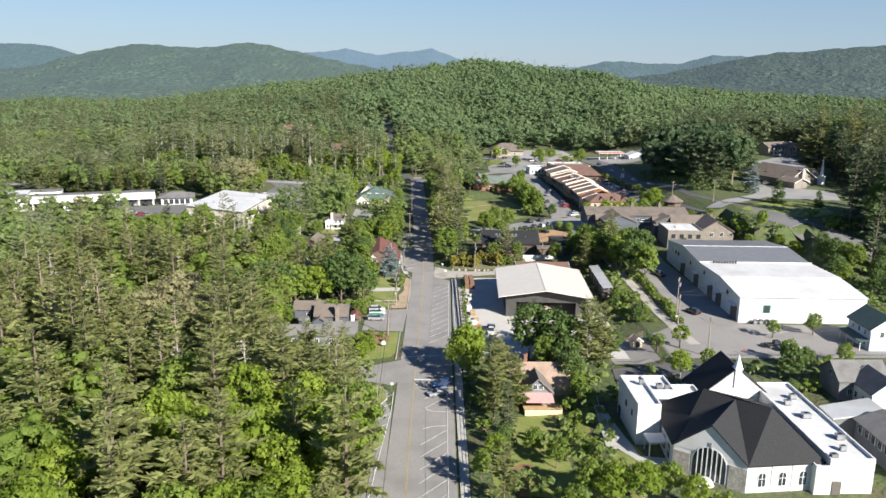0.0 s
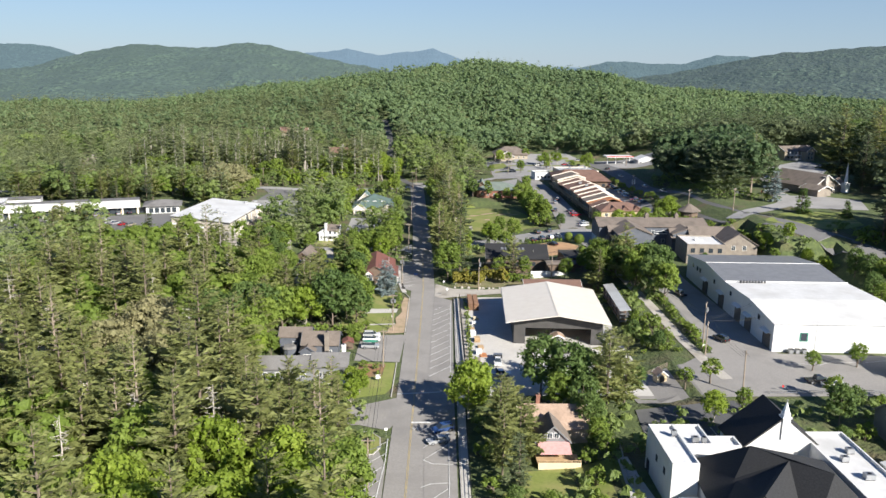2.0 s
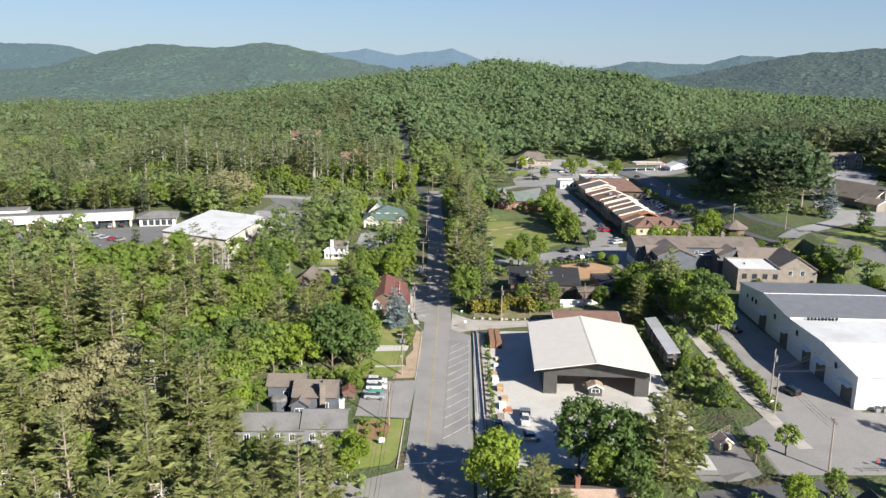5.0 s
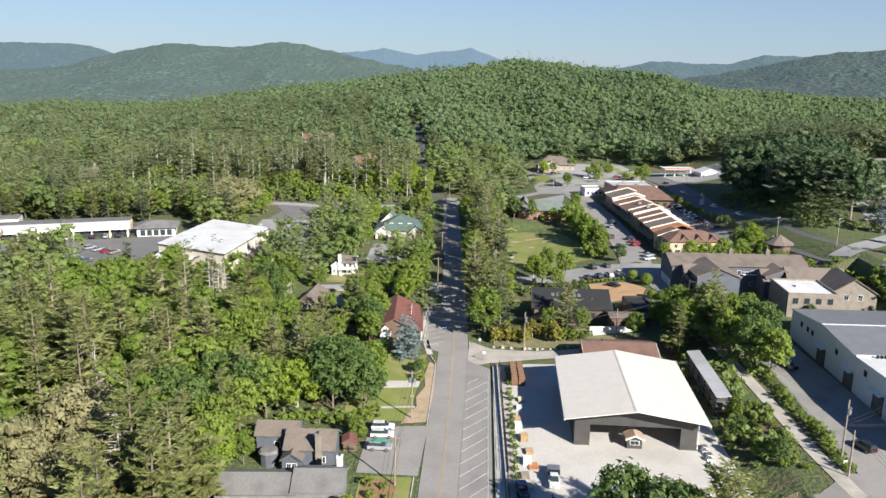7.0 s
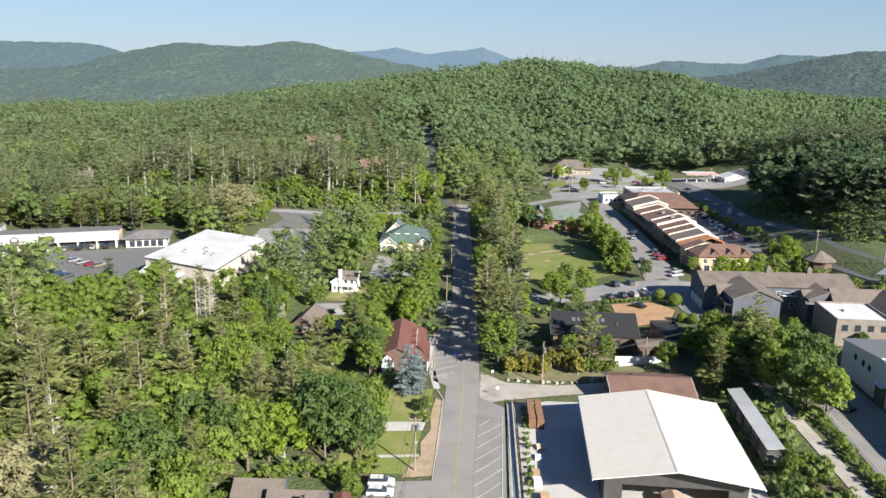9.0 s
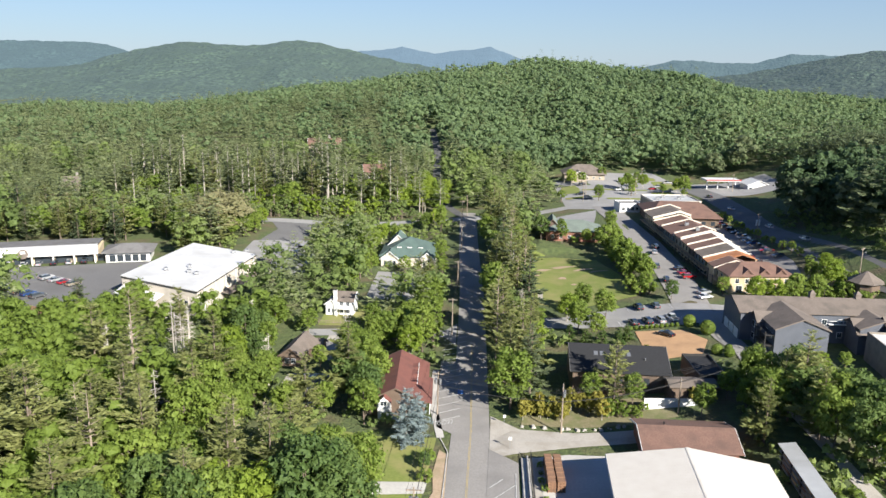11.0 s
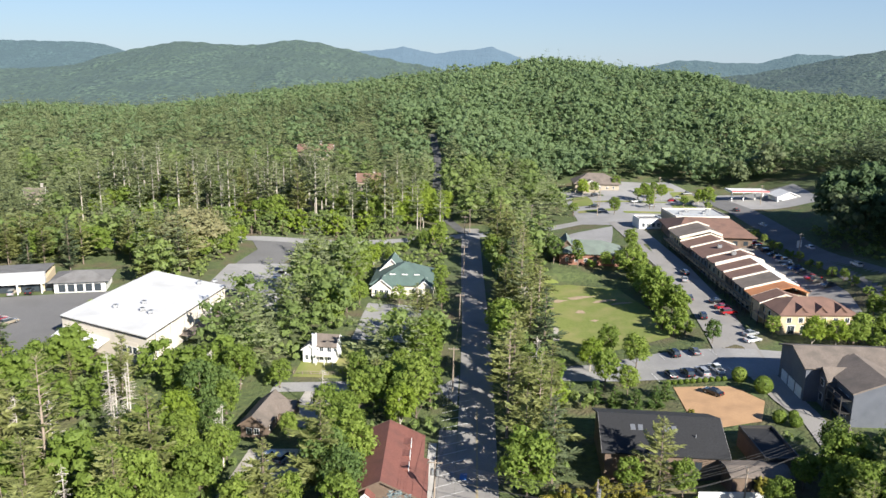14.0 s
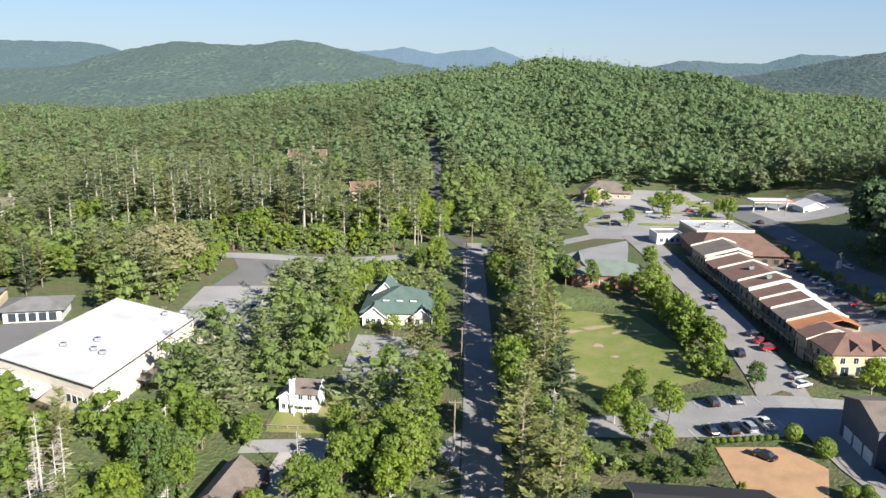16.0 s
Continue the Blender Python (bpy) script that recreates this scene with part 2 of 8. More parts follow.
INTERIOR = surface("shed_interior", (0.1, 0.09, 0.08), (0.16, 0.14, 0.12), None, 0.3, 2.0, 0.9, local=True)
AWNING = paint("red_white_awning", (0.6, 0.34, 0.32), 0.8)
TARP_BLUE = paint("blue_tarp", (0.05, 0.16, 0.42), 0.5)
GREEN_PAINT = paint("green_paint", (0.04, 0.22, 0.15), 0.5)
RED_PAINT = paint("red_paint", (0.5, 0.05, 0.05), 0.4)
GLASS, _n, _l, _b = material("window_glass", 0.06)
_b.inputs["Base Color"].default_value = (0.035, 0.045, 0.055, 1)
_b.inputs["Specular IOR Level"].default_value = 0.7
LAMP_GLASS = paint("lamp_lens", (0.75, 0.75, 0.72), 0.15)
TAIL_GLASS = paint("tail_lens", (0.35, 0.02, 0.02), 0.15)

BROADLEAF = foliage("broadleaf_leaves", (0.124, 0.183, 0.037), (0.207, 0.286, 0.053), (0.303, 0.379, 0.08), 0.50)
BRIGHTLEAF = foliage("bright_green_leaves", (0.161, 0.229, 0.029), (0.243, 0.329, 0.044), (0.333, 0.413, 0.063), 0.50)
DEEPLEAF = foliage("deep_green_leaves", (0.074, 0.128, 0.039), (0.125, 0.191, 0.053), (0.185, 0.255, 0.072), 0.46)
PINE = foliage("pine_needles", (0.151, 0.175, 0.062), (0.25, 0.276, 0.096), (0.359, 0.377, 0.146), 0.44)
# PINE with less red and more blue, for haze put into the needles
PINE_HAZED = foliage("hazed_pine_needles", (0.138, 0.169, 0.078), (0.228, 0.267, 0.122), (0.328, 0.365, 0.185), 0.44)
PINE_DARK = foliage("dark_pine_needles", (0.066, 0.099, 0.051), (0.118, 0.152, 0.076), (0.178, 0.209, 0.102), 0.36)
SPRUCE = foliage("blue_spruce_needles", (0.17, 0.23, 0.23), (0.25, 0.31, 0.31), (0.33, 0.39, 0.385), 0.25)
BLOSSOM = foliage("tan_seeding_leaves", (0.188, 0.193, 0.086), (0.276, 0.264, 0.132), (0.376, 0.34, 0.184), 0.35)
# deep green darkened, so the grove's shade sits in the leaf colour
GROVE_SHADE_LEAF = foliage("shaded_grove_leaves", (0.045, 0.079, 0.036), (0.078, 0.125, 0.051), (0.127, 0.185, 0.075), 0.32)
# leaf green shifted to blue, with distance haze mixed into the colour
HAZED_HILLWOOD = foliage("hazed_hill_leaves", (0.121, 0.182, 0.091), (0.183, 0.259, 0.118), (0.224, 0.298, 0.128), 0.5)
WOODS = foliage("far_woods_leaves", (0.116, 0.17, 0.057), (0.2, 0.27, 0.084), (0.302, 0.366, 0.115), 0.48)
BAMBOO = foliage("yellow_bamboo_leaves", (0.16, 0.16, 0.03), (0.27, 0.25, 0.045), (0.36, 0.32, 0.07), 0.42)
BROWN_NEEDLES = foliage("dead_brown_needles", (0.2, 0.1, 0.045), (0.26, 0.14, 0.065), (0.32, 0.19, 0.1), 0.25)


# ---------------------------------------------------------------- mesh helpers
class Shape:
    """Collects vertices and faces for one mesh."""

    def __init__(self):
        self.v, self.f = [], []

    def add(self, verts, faces):
        k = len(self.v)
        self.v += [tuple(p) for p in verts]
        self.f += [tuple(k + i for i in f) for f in faces]
        return self

    def box(self, x0, y0, z0, x1, y1, z1):
        return self.add([(x, y, z) for z in (z0, z1) for x, y in ((x0, y0), (x1, y0), (x1, y1), (x0, y1))],
                        [(3, 2, 1, 0), (4, 5, 6, 7), (0, 1, 5, 4), (1, 2, 6, 5), (2, 3, 7, 6), (3, 0, 4, 7)])

    def prism(self, poly, z0, z1):
        n = len(poly)
        return self.add([(x, y, z) for z in (z0, z1) for x, y in poly],
                        [tuple(range(n))[::-1], tuple(range(n, 2 * n))] + [(i, (i + 1) % n, n + (i + 1) % n, n + i) for i in range(n)])

    def slab(self, top, faces, t):
        """A sheet of thickness t under the given top faces."""
        n, edges = len(top), {}
        for f in faces:
            for a, b in zip(f, f[1:] + f[:1]):
                edges[(a, b)] = True
        rim = [(a, b) for a, b in edges if (b, a) not in edges]
        return self.add(list(top) + [(x, y, z - t) for x, y, z in top],
                        list(faces) + [tuple(n + i for i in f[::-1]) for f in faces] + [(b, a, n + a, n + b) for a, b in rim])

    def tube(self, p, q, r0, r1, n=6, caps=True):
        p, q = Vector(p), Vector(q)
        d = (q - p).normalized()
        a = d.orthogonal().normalized()
        b = d.cross(a)
        ring = [a * math.cos(math.tau * i / n) + b * math.sin(math.tau * i / n) for i in range(n)]
        faces = [(i, (i + 1) % n, n + (i + 1) % n, n + i) for i in range(n)]
        if caps:
            faces += [tuple(range(n))[::-1], tuple(range(n, 2 * n))]
        return self.add([p + o * r0 for o in ring] + [q + o * r1 for o in ring], faces)

    def mesh(self, name, *mats):
        me = bpy.data.meshes.new(name)
        me.from_pydata(self.v, [], self.f)
        for m in mats:
            me.materials.append(m)
        return me


def part(name, shape, mat, parent, label="", at=None):
    """One mesh object under a thing or a part."""
    me = shape if isinstance(shape, bpy.types.Mesh) else shape.mesh(name, mat)
    ob = new(name, me)
    ob.parent = parent
    if at is not None:
        ob.matrix_basis = at
    if label:
        tagged(ob, label)
    return ob


def thing(name, x, y, z, turn=0.0, label="", category="", group="", kind=""):
    ob = new(name)
    ob.empty_display_size = 0.5
    ob.matrix_basis = pose(x, y, z, 0, 0, turn)
    return tagged(ob, label, category, group, kind)


def solid(name, shape, mat, label="", category="", group="", kind="", at=None):
    ob = new(name, shape if isinstance(shape, bpy.types.Mesh) else shape.mesh(name, mat))
    if at is not None:
        ob.matrix_basis = at
    return tagged(ob, label, category, group, kind)


# ---------------------------------------------------------------- the lie of the land
def ease(t):
    t = min(1.0, max(0.0, t))
    return t * t * (3 - 2 * t)


PADS = [  # centre x, y, half sizes, height, blend
    (34, 232, 22, 42, 0.4, 8), (62, 137, 22, 24, 2.0, 10), (112, 248, 32, 44, 3.0, 8), (-27, 214, 14, 14, 0.15, 8),
    (90, 330, 20, 28, 4.9, 9), (110, 310, 15, 15, 4.6, 8), (-88, 372, 18, 30, 2.4, 10), (42, 455, 14, 16, 3.6, 10)]


def land(x, y):
    z = ease((x - 20) / 55) * (3 + 2 * ease((y - 220) / 120)) + 2.5 * ease((-x - 45) / 50) * ease((y - 270) / 80)
    z += 11.5 * ease((x - 98) / 40) * ease((y - 238) / 90) * (1 - 0.8 * ease((y - 385) / 90) * (1 - ease((x - 138) / 50)))
    for cx, cy, hx, hy, h, soft in PADS:
        d = max(abs(x - cx) - hx, abs(y - cy) - hy)
        if d < soft:
            z += (h - z) * ease(1 - d / soft)
    if y > 500:
        first = 520 + 170 * ease(x / 60)
        z += 12 * ease((y - first) / 240)
        start = 500 + 100 * ease((x - 10) / 50)
        z += 44 * math.exp(-((x - 62) / (158 if x < 62 else 115)) ** 2 / 2 - ((y - 1030) / 235) ** 2 / 2) * ease((y - start) / 160)
        z += 6.0 * ease((y - 560) / 120) * (noise.noise((x / 80, y / 80, 1.3)) + 0.5 * noise.noise((x / 32, y / 32, 5.1)))
        z -= 22 * ease((y - 800) / 350) * (ease((-x - 190) / 160) + ease((x - 330) / 200))
    if y > 1400:
        z *= 1 - ease((y - 1400) / 500)
    if y < 60:
        z *= ease((y + 60) / 120)
    return z


def sheet(name, poly, mat, lift=0.05, step=5.0, **tags):
    """A patch of paving or grass that follows the land."""
    bm = bmesh.new()
    bm.faces.new([bm.verts.new((x, y, 0)) for x, y in poly])
    for axis in (0, 1):
        lo, hi = min(p[axis] for p in poly), max(p[axis] for p in poly)
        k = math.floor(lo / step) + 1
        while k * step < hi:
            no = Vector((1, 0, 0)) if axis == 0 else Vector((0, 1, 0))
            bmesh.ops.bisect_plane(bm, geom=bm.verts[:] + bm.edges[:] + bm.faces[:], plane_co=no * (k * step), plane_no=no)
            k += 1
    for v in bm.verts:
        v.co.z = land(v.co.x, v.co.y) + lift
    bmesh.ops.recalc_face_normals(bm, faces=bm.faces)
    if bm.faces and sum(f.normal.z for f in bm.faces) < 0:
        bmesh.ops.reverse_faces(bm, faces=bm.faces)
    me = bpy.data.meshes.new(name)
    bm.to_mesh(me)
    bm.free()
    me.materials.append(mat)
    return tagged(new(name, me), **tags)


def along(points, step=3.0):
    out = []
    for (x0, y0), (x1, y1) in zip(points, points[1:]):
        n = max(1, round(math.hypot(x1 - x0, y1 - y0) / step))
        out += [(x0 + (x1 - x0) * i / n, y0 + (y1 - y0) * i / n) for i in range(n)]
    return out + [points[-1]]


def sides(points):
    """Unit vectors to the right of a line at its points."""
    out = []
    for i in range(len(points)):
        (x0, y0), (x1, y1) = points[max(0, i - 1)], points[min(len(points) - 1, i + 1)]
        d = math.hypot(x1 - x0, y1 - y0) or 1
        out.append(((y1 - y0) / d, -(x1 - x0) / d))
    return out


def ribbon(shape, points, left, right, lift, height=0.0, step=3.0):
    """A band beside a line, from left to right of it; with a height it is a kerb or low wall."""
    pts = along(points, step)
    rows = []
    for (x, y), (sx, sy) in zip(pts, sides(pts)):
        a, b = (x + sx * left, y + sy * left), (x + sx * right, y + sy * right)
        rows.append((a, b))
    v, f = [], []
    for a, b in rows:
        za, zb = land(*a) + lift, land(*b) + lift
        v += [(*a, za + height), (*b, zb + height)]
        if height:
            v += [(*a, za - 0.3), (*b, zb - 0.3)]
    k = 4 if height else 2
    for i in range(len(rows) - 1):
        p, q = k * i, k * (i + 1)
        f.append((p, p + 1, q + 1, q))
        if height:
            f += [(p + 1, p + 3, q + 3, q + 1), (p + 2, p, q, q + 2)]
    if height:
        e = k * (len(rows) - 1)
        f += [(0, 2, 3, 1), (e, e + 1, e + 3, e + 2)]
    return shape.add(v, f)


# ---------------------------------------------------------------- ground, hills, far ridges
def spaced(stops):
    out = []
    for (a, s), (b, _) in zip(stops, stops[1:]):
        n = max(1, round((b - a) / s))
        out += [a + (b - a) * i / n for i in range(n)]
    return out + [stops[-1][0]]


def ground_sheet():
    xs = spaced([(-4800, 400), (-1200, 60), (-400, 15), (-200, 4), (200, 15), (400, 60), (1200, 400), (4800, 1)])
    ys = spaced([(-400, 60), (40, 8), (100, 4), (540, 10), (800, 20), (1500, 120), (2400, 400), (4900, 1)])
    v = [(x, y, land(x, y)) for y in ys for x in xs]
    w = len(xs)
    f = [(j * w + i, j * w + i + 1, (j + 1) * w + i + 1, (j + 1) * w + i) for j in range(len(ys) - 1) for i in range(w - 1)]
    m, nodes, links, b = material("woodland_floor", 0.95)
    col = mixed(m, (0.06, 0.085, 0.03), (0.11, 0.14, 0.045), noise_of(m, 0.7, 6.0, 0.3, 0.7))
    col = mixed(m, col, (0.13, 0.1, 0.06), noise_of(m, 0.08, 5.0, 0.5, 0.72))
    links.new(col, b.inputs["Base Color"])
    bump(m, b, noise_of(m, 1.2, 5.0), 0.6, 0.3)
    return solid("ground", Shape().add(v, f), m, "dark woodland floor with leaf litter and weeds", "ground", kind="structure")


ground_sheet()


def ridge(name, line, far, depth, green, air, haze_glow, label, bumps=1.0):
    """A wooded ridge so far off that air lightens it, by haze put in as a bluish glow: azimuth and elevation of its
    crest, as seen from over the road.
    """
    az = [a for a, _ in line]
    n, rows = 420, 26
    v, f = [], []
    for j in range(rows):
        t = j / (rows - 1)
        for i in range(n):
            a = az[0] + (az[-1] - az[0]) * i / (n - 1)
            el = float(np.interp(a, az, [e for _, e in line]))
            d = far - depth * (1 - t)
            top = 75 + math.tan(radians(el)) * far
            x, y = math.sin(radians(a)) * d, math.cos(radians(a)) * d
            z = -30 + (top + 30) * (t ** 0.8)
            z += noise.noise((x / 160, y / 160, 3.1)) * 16 * math.sin(math.pi * min(t, 0.999)) 
            z += (noise.noise((x / 45, y / 45, far)) * 1.5 + 0.6 * noise.noise((x / 14, 0.0, 7.7))) * 3.2 * bumps
            v.append((x, y, z))
    f = [(j * n + i, j * n + i + 1, (j + 1) * n + i + 1, (j + 1) * n + i) for j in range(rows - 1) for i in range(n - 1)]
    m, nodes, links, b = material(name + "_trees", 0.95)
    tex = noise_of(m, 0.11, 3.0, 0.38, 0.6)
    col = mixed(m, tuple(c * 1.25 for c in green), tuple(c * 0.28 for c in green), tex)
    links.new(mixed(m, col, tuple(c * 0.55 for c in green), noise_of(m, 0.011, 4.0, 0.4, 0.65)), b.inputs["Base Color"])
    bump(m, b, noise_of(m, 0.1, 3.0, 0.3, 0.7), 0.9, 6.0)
    # distance haze is added as emission of the ridge's own material
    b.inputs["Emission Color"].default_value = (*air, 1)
    b.inputs["Emission Strength"].default_value = haze_glow
    return solid(name, Shape().add(v, f), m, label, "ridge", kind="structure")


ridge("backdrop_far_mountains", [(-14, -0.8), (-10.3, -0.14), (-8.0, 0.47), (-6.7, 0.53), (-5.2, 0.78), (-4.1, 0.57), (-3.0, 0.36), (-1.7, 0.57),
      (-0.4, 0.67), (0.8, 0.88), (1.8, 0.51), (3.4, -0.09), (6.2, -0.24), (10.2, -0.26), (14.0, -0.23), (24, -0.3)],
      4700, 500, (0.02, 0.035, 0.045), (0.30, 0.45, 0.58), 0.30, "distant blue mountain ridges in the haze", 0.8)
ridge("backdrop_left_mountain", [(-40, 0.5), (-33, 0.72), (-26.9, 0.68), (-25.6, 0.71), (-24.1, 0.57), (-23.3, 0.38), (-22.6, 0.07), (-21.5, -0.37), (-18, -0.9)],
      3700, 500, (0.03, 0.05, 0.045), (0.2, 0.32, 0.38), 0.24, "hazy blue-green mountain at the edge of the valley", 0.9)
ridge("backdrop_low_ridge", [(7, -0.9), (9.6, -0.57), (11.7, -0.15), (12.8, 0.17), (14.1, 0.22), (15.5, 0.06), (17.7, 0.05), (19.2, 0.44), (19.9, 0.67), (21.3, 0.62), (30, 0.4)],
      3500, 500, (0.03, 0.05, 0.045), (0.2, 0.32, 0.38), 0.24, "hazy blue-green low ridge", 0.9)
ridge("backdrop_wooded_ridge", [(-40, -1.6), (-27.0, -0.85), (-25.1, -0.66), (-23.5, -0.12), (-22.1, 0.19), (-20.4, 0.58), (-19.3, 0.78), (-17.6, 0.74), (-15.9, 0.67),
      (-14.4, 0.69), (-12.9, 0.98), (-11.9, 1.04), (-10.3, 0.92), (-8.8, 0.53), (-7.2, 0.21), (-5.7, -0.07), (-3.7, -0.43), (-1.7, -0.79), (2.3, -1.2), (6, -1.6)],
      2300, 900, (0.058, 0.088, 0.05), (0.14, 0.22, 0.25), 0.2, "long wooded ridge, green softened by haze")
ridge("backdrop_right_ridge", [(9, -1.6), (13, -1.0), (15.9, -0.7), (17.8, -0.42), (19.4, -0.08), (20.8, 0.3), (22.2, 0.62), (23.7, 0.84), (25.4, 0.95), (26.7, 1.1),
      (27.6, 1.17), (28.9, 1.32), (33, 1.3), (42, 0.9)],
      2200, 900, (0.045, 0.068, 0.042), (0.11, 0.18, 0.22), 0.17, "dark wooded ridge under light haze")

# ---------------------------------------------------------------- roads, lots and lawns
MAIN = [(-3.0, 60), (-1.8, 142), (0.2, 215), (1.8, 280), (1.6, 330), (1.2, 380), (-0.4, 440), (-2.0, 520)]


def main_road():
    s = Shape()
    ribbon(s, MAIN, -4.0, 3.9, 0.10)
    solid("road", s, ASPHALT, "sun-bleached asphalt main street with worn wheel tracks", "road", kind="structure")
    for x in (-0.12, 0.12):
        s = ribbon(Shape(), MAIN[:5], x - 0.05, x + 0.05, 0.125)
        solid("road_line", s, YELLOW, "faded yellow centre line", "road marking", kind="structure")


main_road()


# ---------------------------------------------------------------- buildings
def wall_pose(face, w, d):
    """Frame of one side of a w x d block: x along the wall, y out of it."""
    return {"S": pose(0, -d / 2, 0, 0, 0, 180), "N": pose(0, d / 2, 0), "E": pose(w / 2, 0, 0, 0, 0, -90), "W": pose(-w / 2, 0, 0, 0, 0, 90)}[face]


UNIT = {}


def unit_window(w, h, frame, bars):
    key = ("win", round(w, 2), round(h, 2), frame.name, bars)
    if key not in UNIT:
        t = 0.09 if w > 0.7 else 0.06
        s = Shape().box(-w / 2 - t, -0.05, -t, w / 2 + t, 0.05, h + t)
        UNIT[key] = (s.mesh("window", frame), Shape().box(-w / (2 * bars) + 0.035, -0.03, 0, w / (2 * bars) - 0.035, 0.08, h).mesh("pane", GLASS))
    return UNIT[key]


def window(parent, face, w, d, u, z, ww=1.0, wh=1.3, frame=TRIM, bars=2, name="window"):
    a, b = unit_window(ww, wh, frame, bars)
    ob = part(name, a, None, parent, at=wall_pose(face, w, d) @ pose(-u if face in "SE" else u, 0, z))
    panes(ob, b, ww, bars)
    return ob


def panes(frame, mesh, w, bars):
    for i in range(bars):
        part("pane", mesh, None, frame, at=pose(-w / 2 + w * (i + 0.5) / bars, 0, 0))


def door(parent, face, w, d, u, dw=1.0, dh=2.1, mat=DARK_TRIM, z=0.0, name="door"):
    key = ("door", round(dw, 2), round(dh, 2), mat.name)
    if key not in UNIT:
        s = Shape().box(-dw / 2, -0.05, 0, dw / 2, 0.05, dh)
        s.box(-dw / 2 - 0.1, -0.05, 0, -dw / 2, 0.09, dh + 0.1).box(dw / 2, -0.05, 0, dw / 2 + 0.1, 0.09, dh + 0.1).box(-dw / 2, -0.05, dh, dw / 2, 0.09, dh + 0.1)
        UNIT[key] = s.mesh(name, mat)
    return part(name, UNIT[key], None, parent, at=wall_pose(face, w, d) @ pose(-u if face in "SE" else u, 0, z))


def gable_walls(w, d, h, rise):
    s, a, b = Shape(), -d / 2, d / 2
    cut = [(-w / 2, -1.5), (w / 2, -1.5), (w / 2, h), (0, h + rise), (-w / 2, h)]
    return s.add([(x, a, z) for x, z in cut] + [(x, b, z) for x, z in cut],
                 [(0, 1, 2, 3, 4), (9, 8, 7, 6, 5)] + [((i + 1) % 5, i, 5 + i, 5 + (i + 1) % 5) for i in range(5)])


def gable_roof(w, d, h, rise, ov=0.5, t=0.22):
    k = ov * rise / (w / 2)
    a, b = -d / 2 - ov, d / 2 + ov
    top = [(-w / 2 - ov, a, h - k + t), (0, a, h + rise + t), (w / 2 + ov, a, h - k + t), (w / 2 + ov, b, h - k + t), (0, b, h + rise + t), (-w / 2 - ov, b, h - k + t)]
    return Shape().slab(top, [(0, 1, 4, 5), (1, 2, 3, 4)], t)


def hip_roof(w, d, h, rise, ov=0.5, t=0.22):
    x, y = w / 2 + ov, d / 2 + ov
    r = max(0.05, y - x * 0.95) if d >= w else 0
    q = max(0.05, x - y * 0.95) if w > d else 0
    top = [(-x, -y, h + t), (x, -y, h + t), (x, y, h + t), (-x, y, h + t), (-q, -r, h + rise + t), (q, r, h + rise + t)]
    faces = [(0, 1, 4), (1, 2, 5, 4), (2, 3, 5), (3, 0, 4, 5)] if d >= w else [(0, 1, 5, 4), (1, 2, 5), (2, 3, 4, 5), (3, 0, 4)]
    return Shape().slab(top, faces, t)


def flat_roof(w, d, h, rim=0.5, t=0.3):
    roof = Shape().box(-w / 2 + t, -d / 2 + t, h - 0.25, w / 2 - t, d / 2 - t, h)
    cap = Shape()
    for x0, y0, x1, y1 in ((-w / 2, -d / 2, w / 2, -d / 2 + t), (-w / 2, d / 2 - t, w / 2, d / 2), (-w / 2, -d / 2 + t, -w / 2 + t, d / 2 - t), (w / 2 - t, -d / 2 + t, w / 2, d / 2 - t)):
        cap.box(x0, y0, h - 0.3, x1, y1, h + rim)
    return roof, cap


def block(root, x, y, w, d, h, rise=2.0, form="gable", wall=WHITE_WALL, roof=GREY_ROOF, turn=0.0, ov=0.5, wins=(), doors=(), frame=TRIM, trim=TRIM, z=0.0, bars=2):
    """One volume of a building: walls, roof, windows and doors as parts of root."""
    at = pose(x, y, z, 0, 0, turn)
    if trim is TRIM and wall in (SLATE_SIDING, GREY_SIDING, BROWN_SIDING):
        trim = wall
    if form == "gable":
        body = part("wall", gable_walls(w, d, h, rise), wall, root, at=at)
        part("roof", gable_roof(w, d, h, rise, ov), roof, root, at=at)
        k = ov * rise / (w / 2)
        for yy in (-d / 2 - ov - 0.04, d / 2 + ov - 0.04):
            e = w / 2 + ov
            p = [(-e, h - k - 0.12), (0, h + rise - 0.1), (e, h - k - 0.12), (e, h - k + 0.24), (0, h + rise + 0.24), (-e, h - k + 0.24)]
            v = [(px, yy, pz) for px, pz in p] + [(px, yy + 0.08, pz) for px, pz in p]
            f = [(0, 1, 4, 5), (1, 2, 3, 4), (11, 10, 7, 6), (10, 9, 8, 7)] + [((i + 1) % 6, i, 6 + i, 6 + (i + 1) % 6) for i in range(6)]
            part("bargeboard", Shape().add(v, f), trim, root, at=at)
    elif form == "hip":
        body = part("wall", Shape().box(-w / 2, -d / 2, -1.5, w / 2, d / 2, h), wall, root, at=at)
        part("roof", hip_roof(w, d, h, rise, ov), roof, root, at=at)
    else:
        body = part("wall", Shape().box(-w / 2, -d / 2, -1.5, w / 2, d / 2, h - 0.3), wall, root, at=at)
        deck, cap = flat_roof(w, d, h)
        part("roof", deck, roof, root, at=at)
        part("parapet", cap, wall if trim is None else trim, root, at=at)
    for face, u, zz, ww, wh in wins:
        window(body, face, w, d, u, zz, ww, wh, frame, bars if ww > 0.6 else 1)
    for face, u, dw, dh, mat in doors:
        door(body, face, w, d, u, dw, dh, mat)
    return body


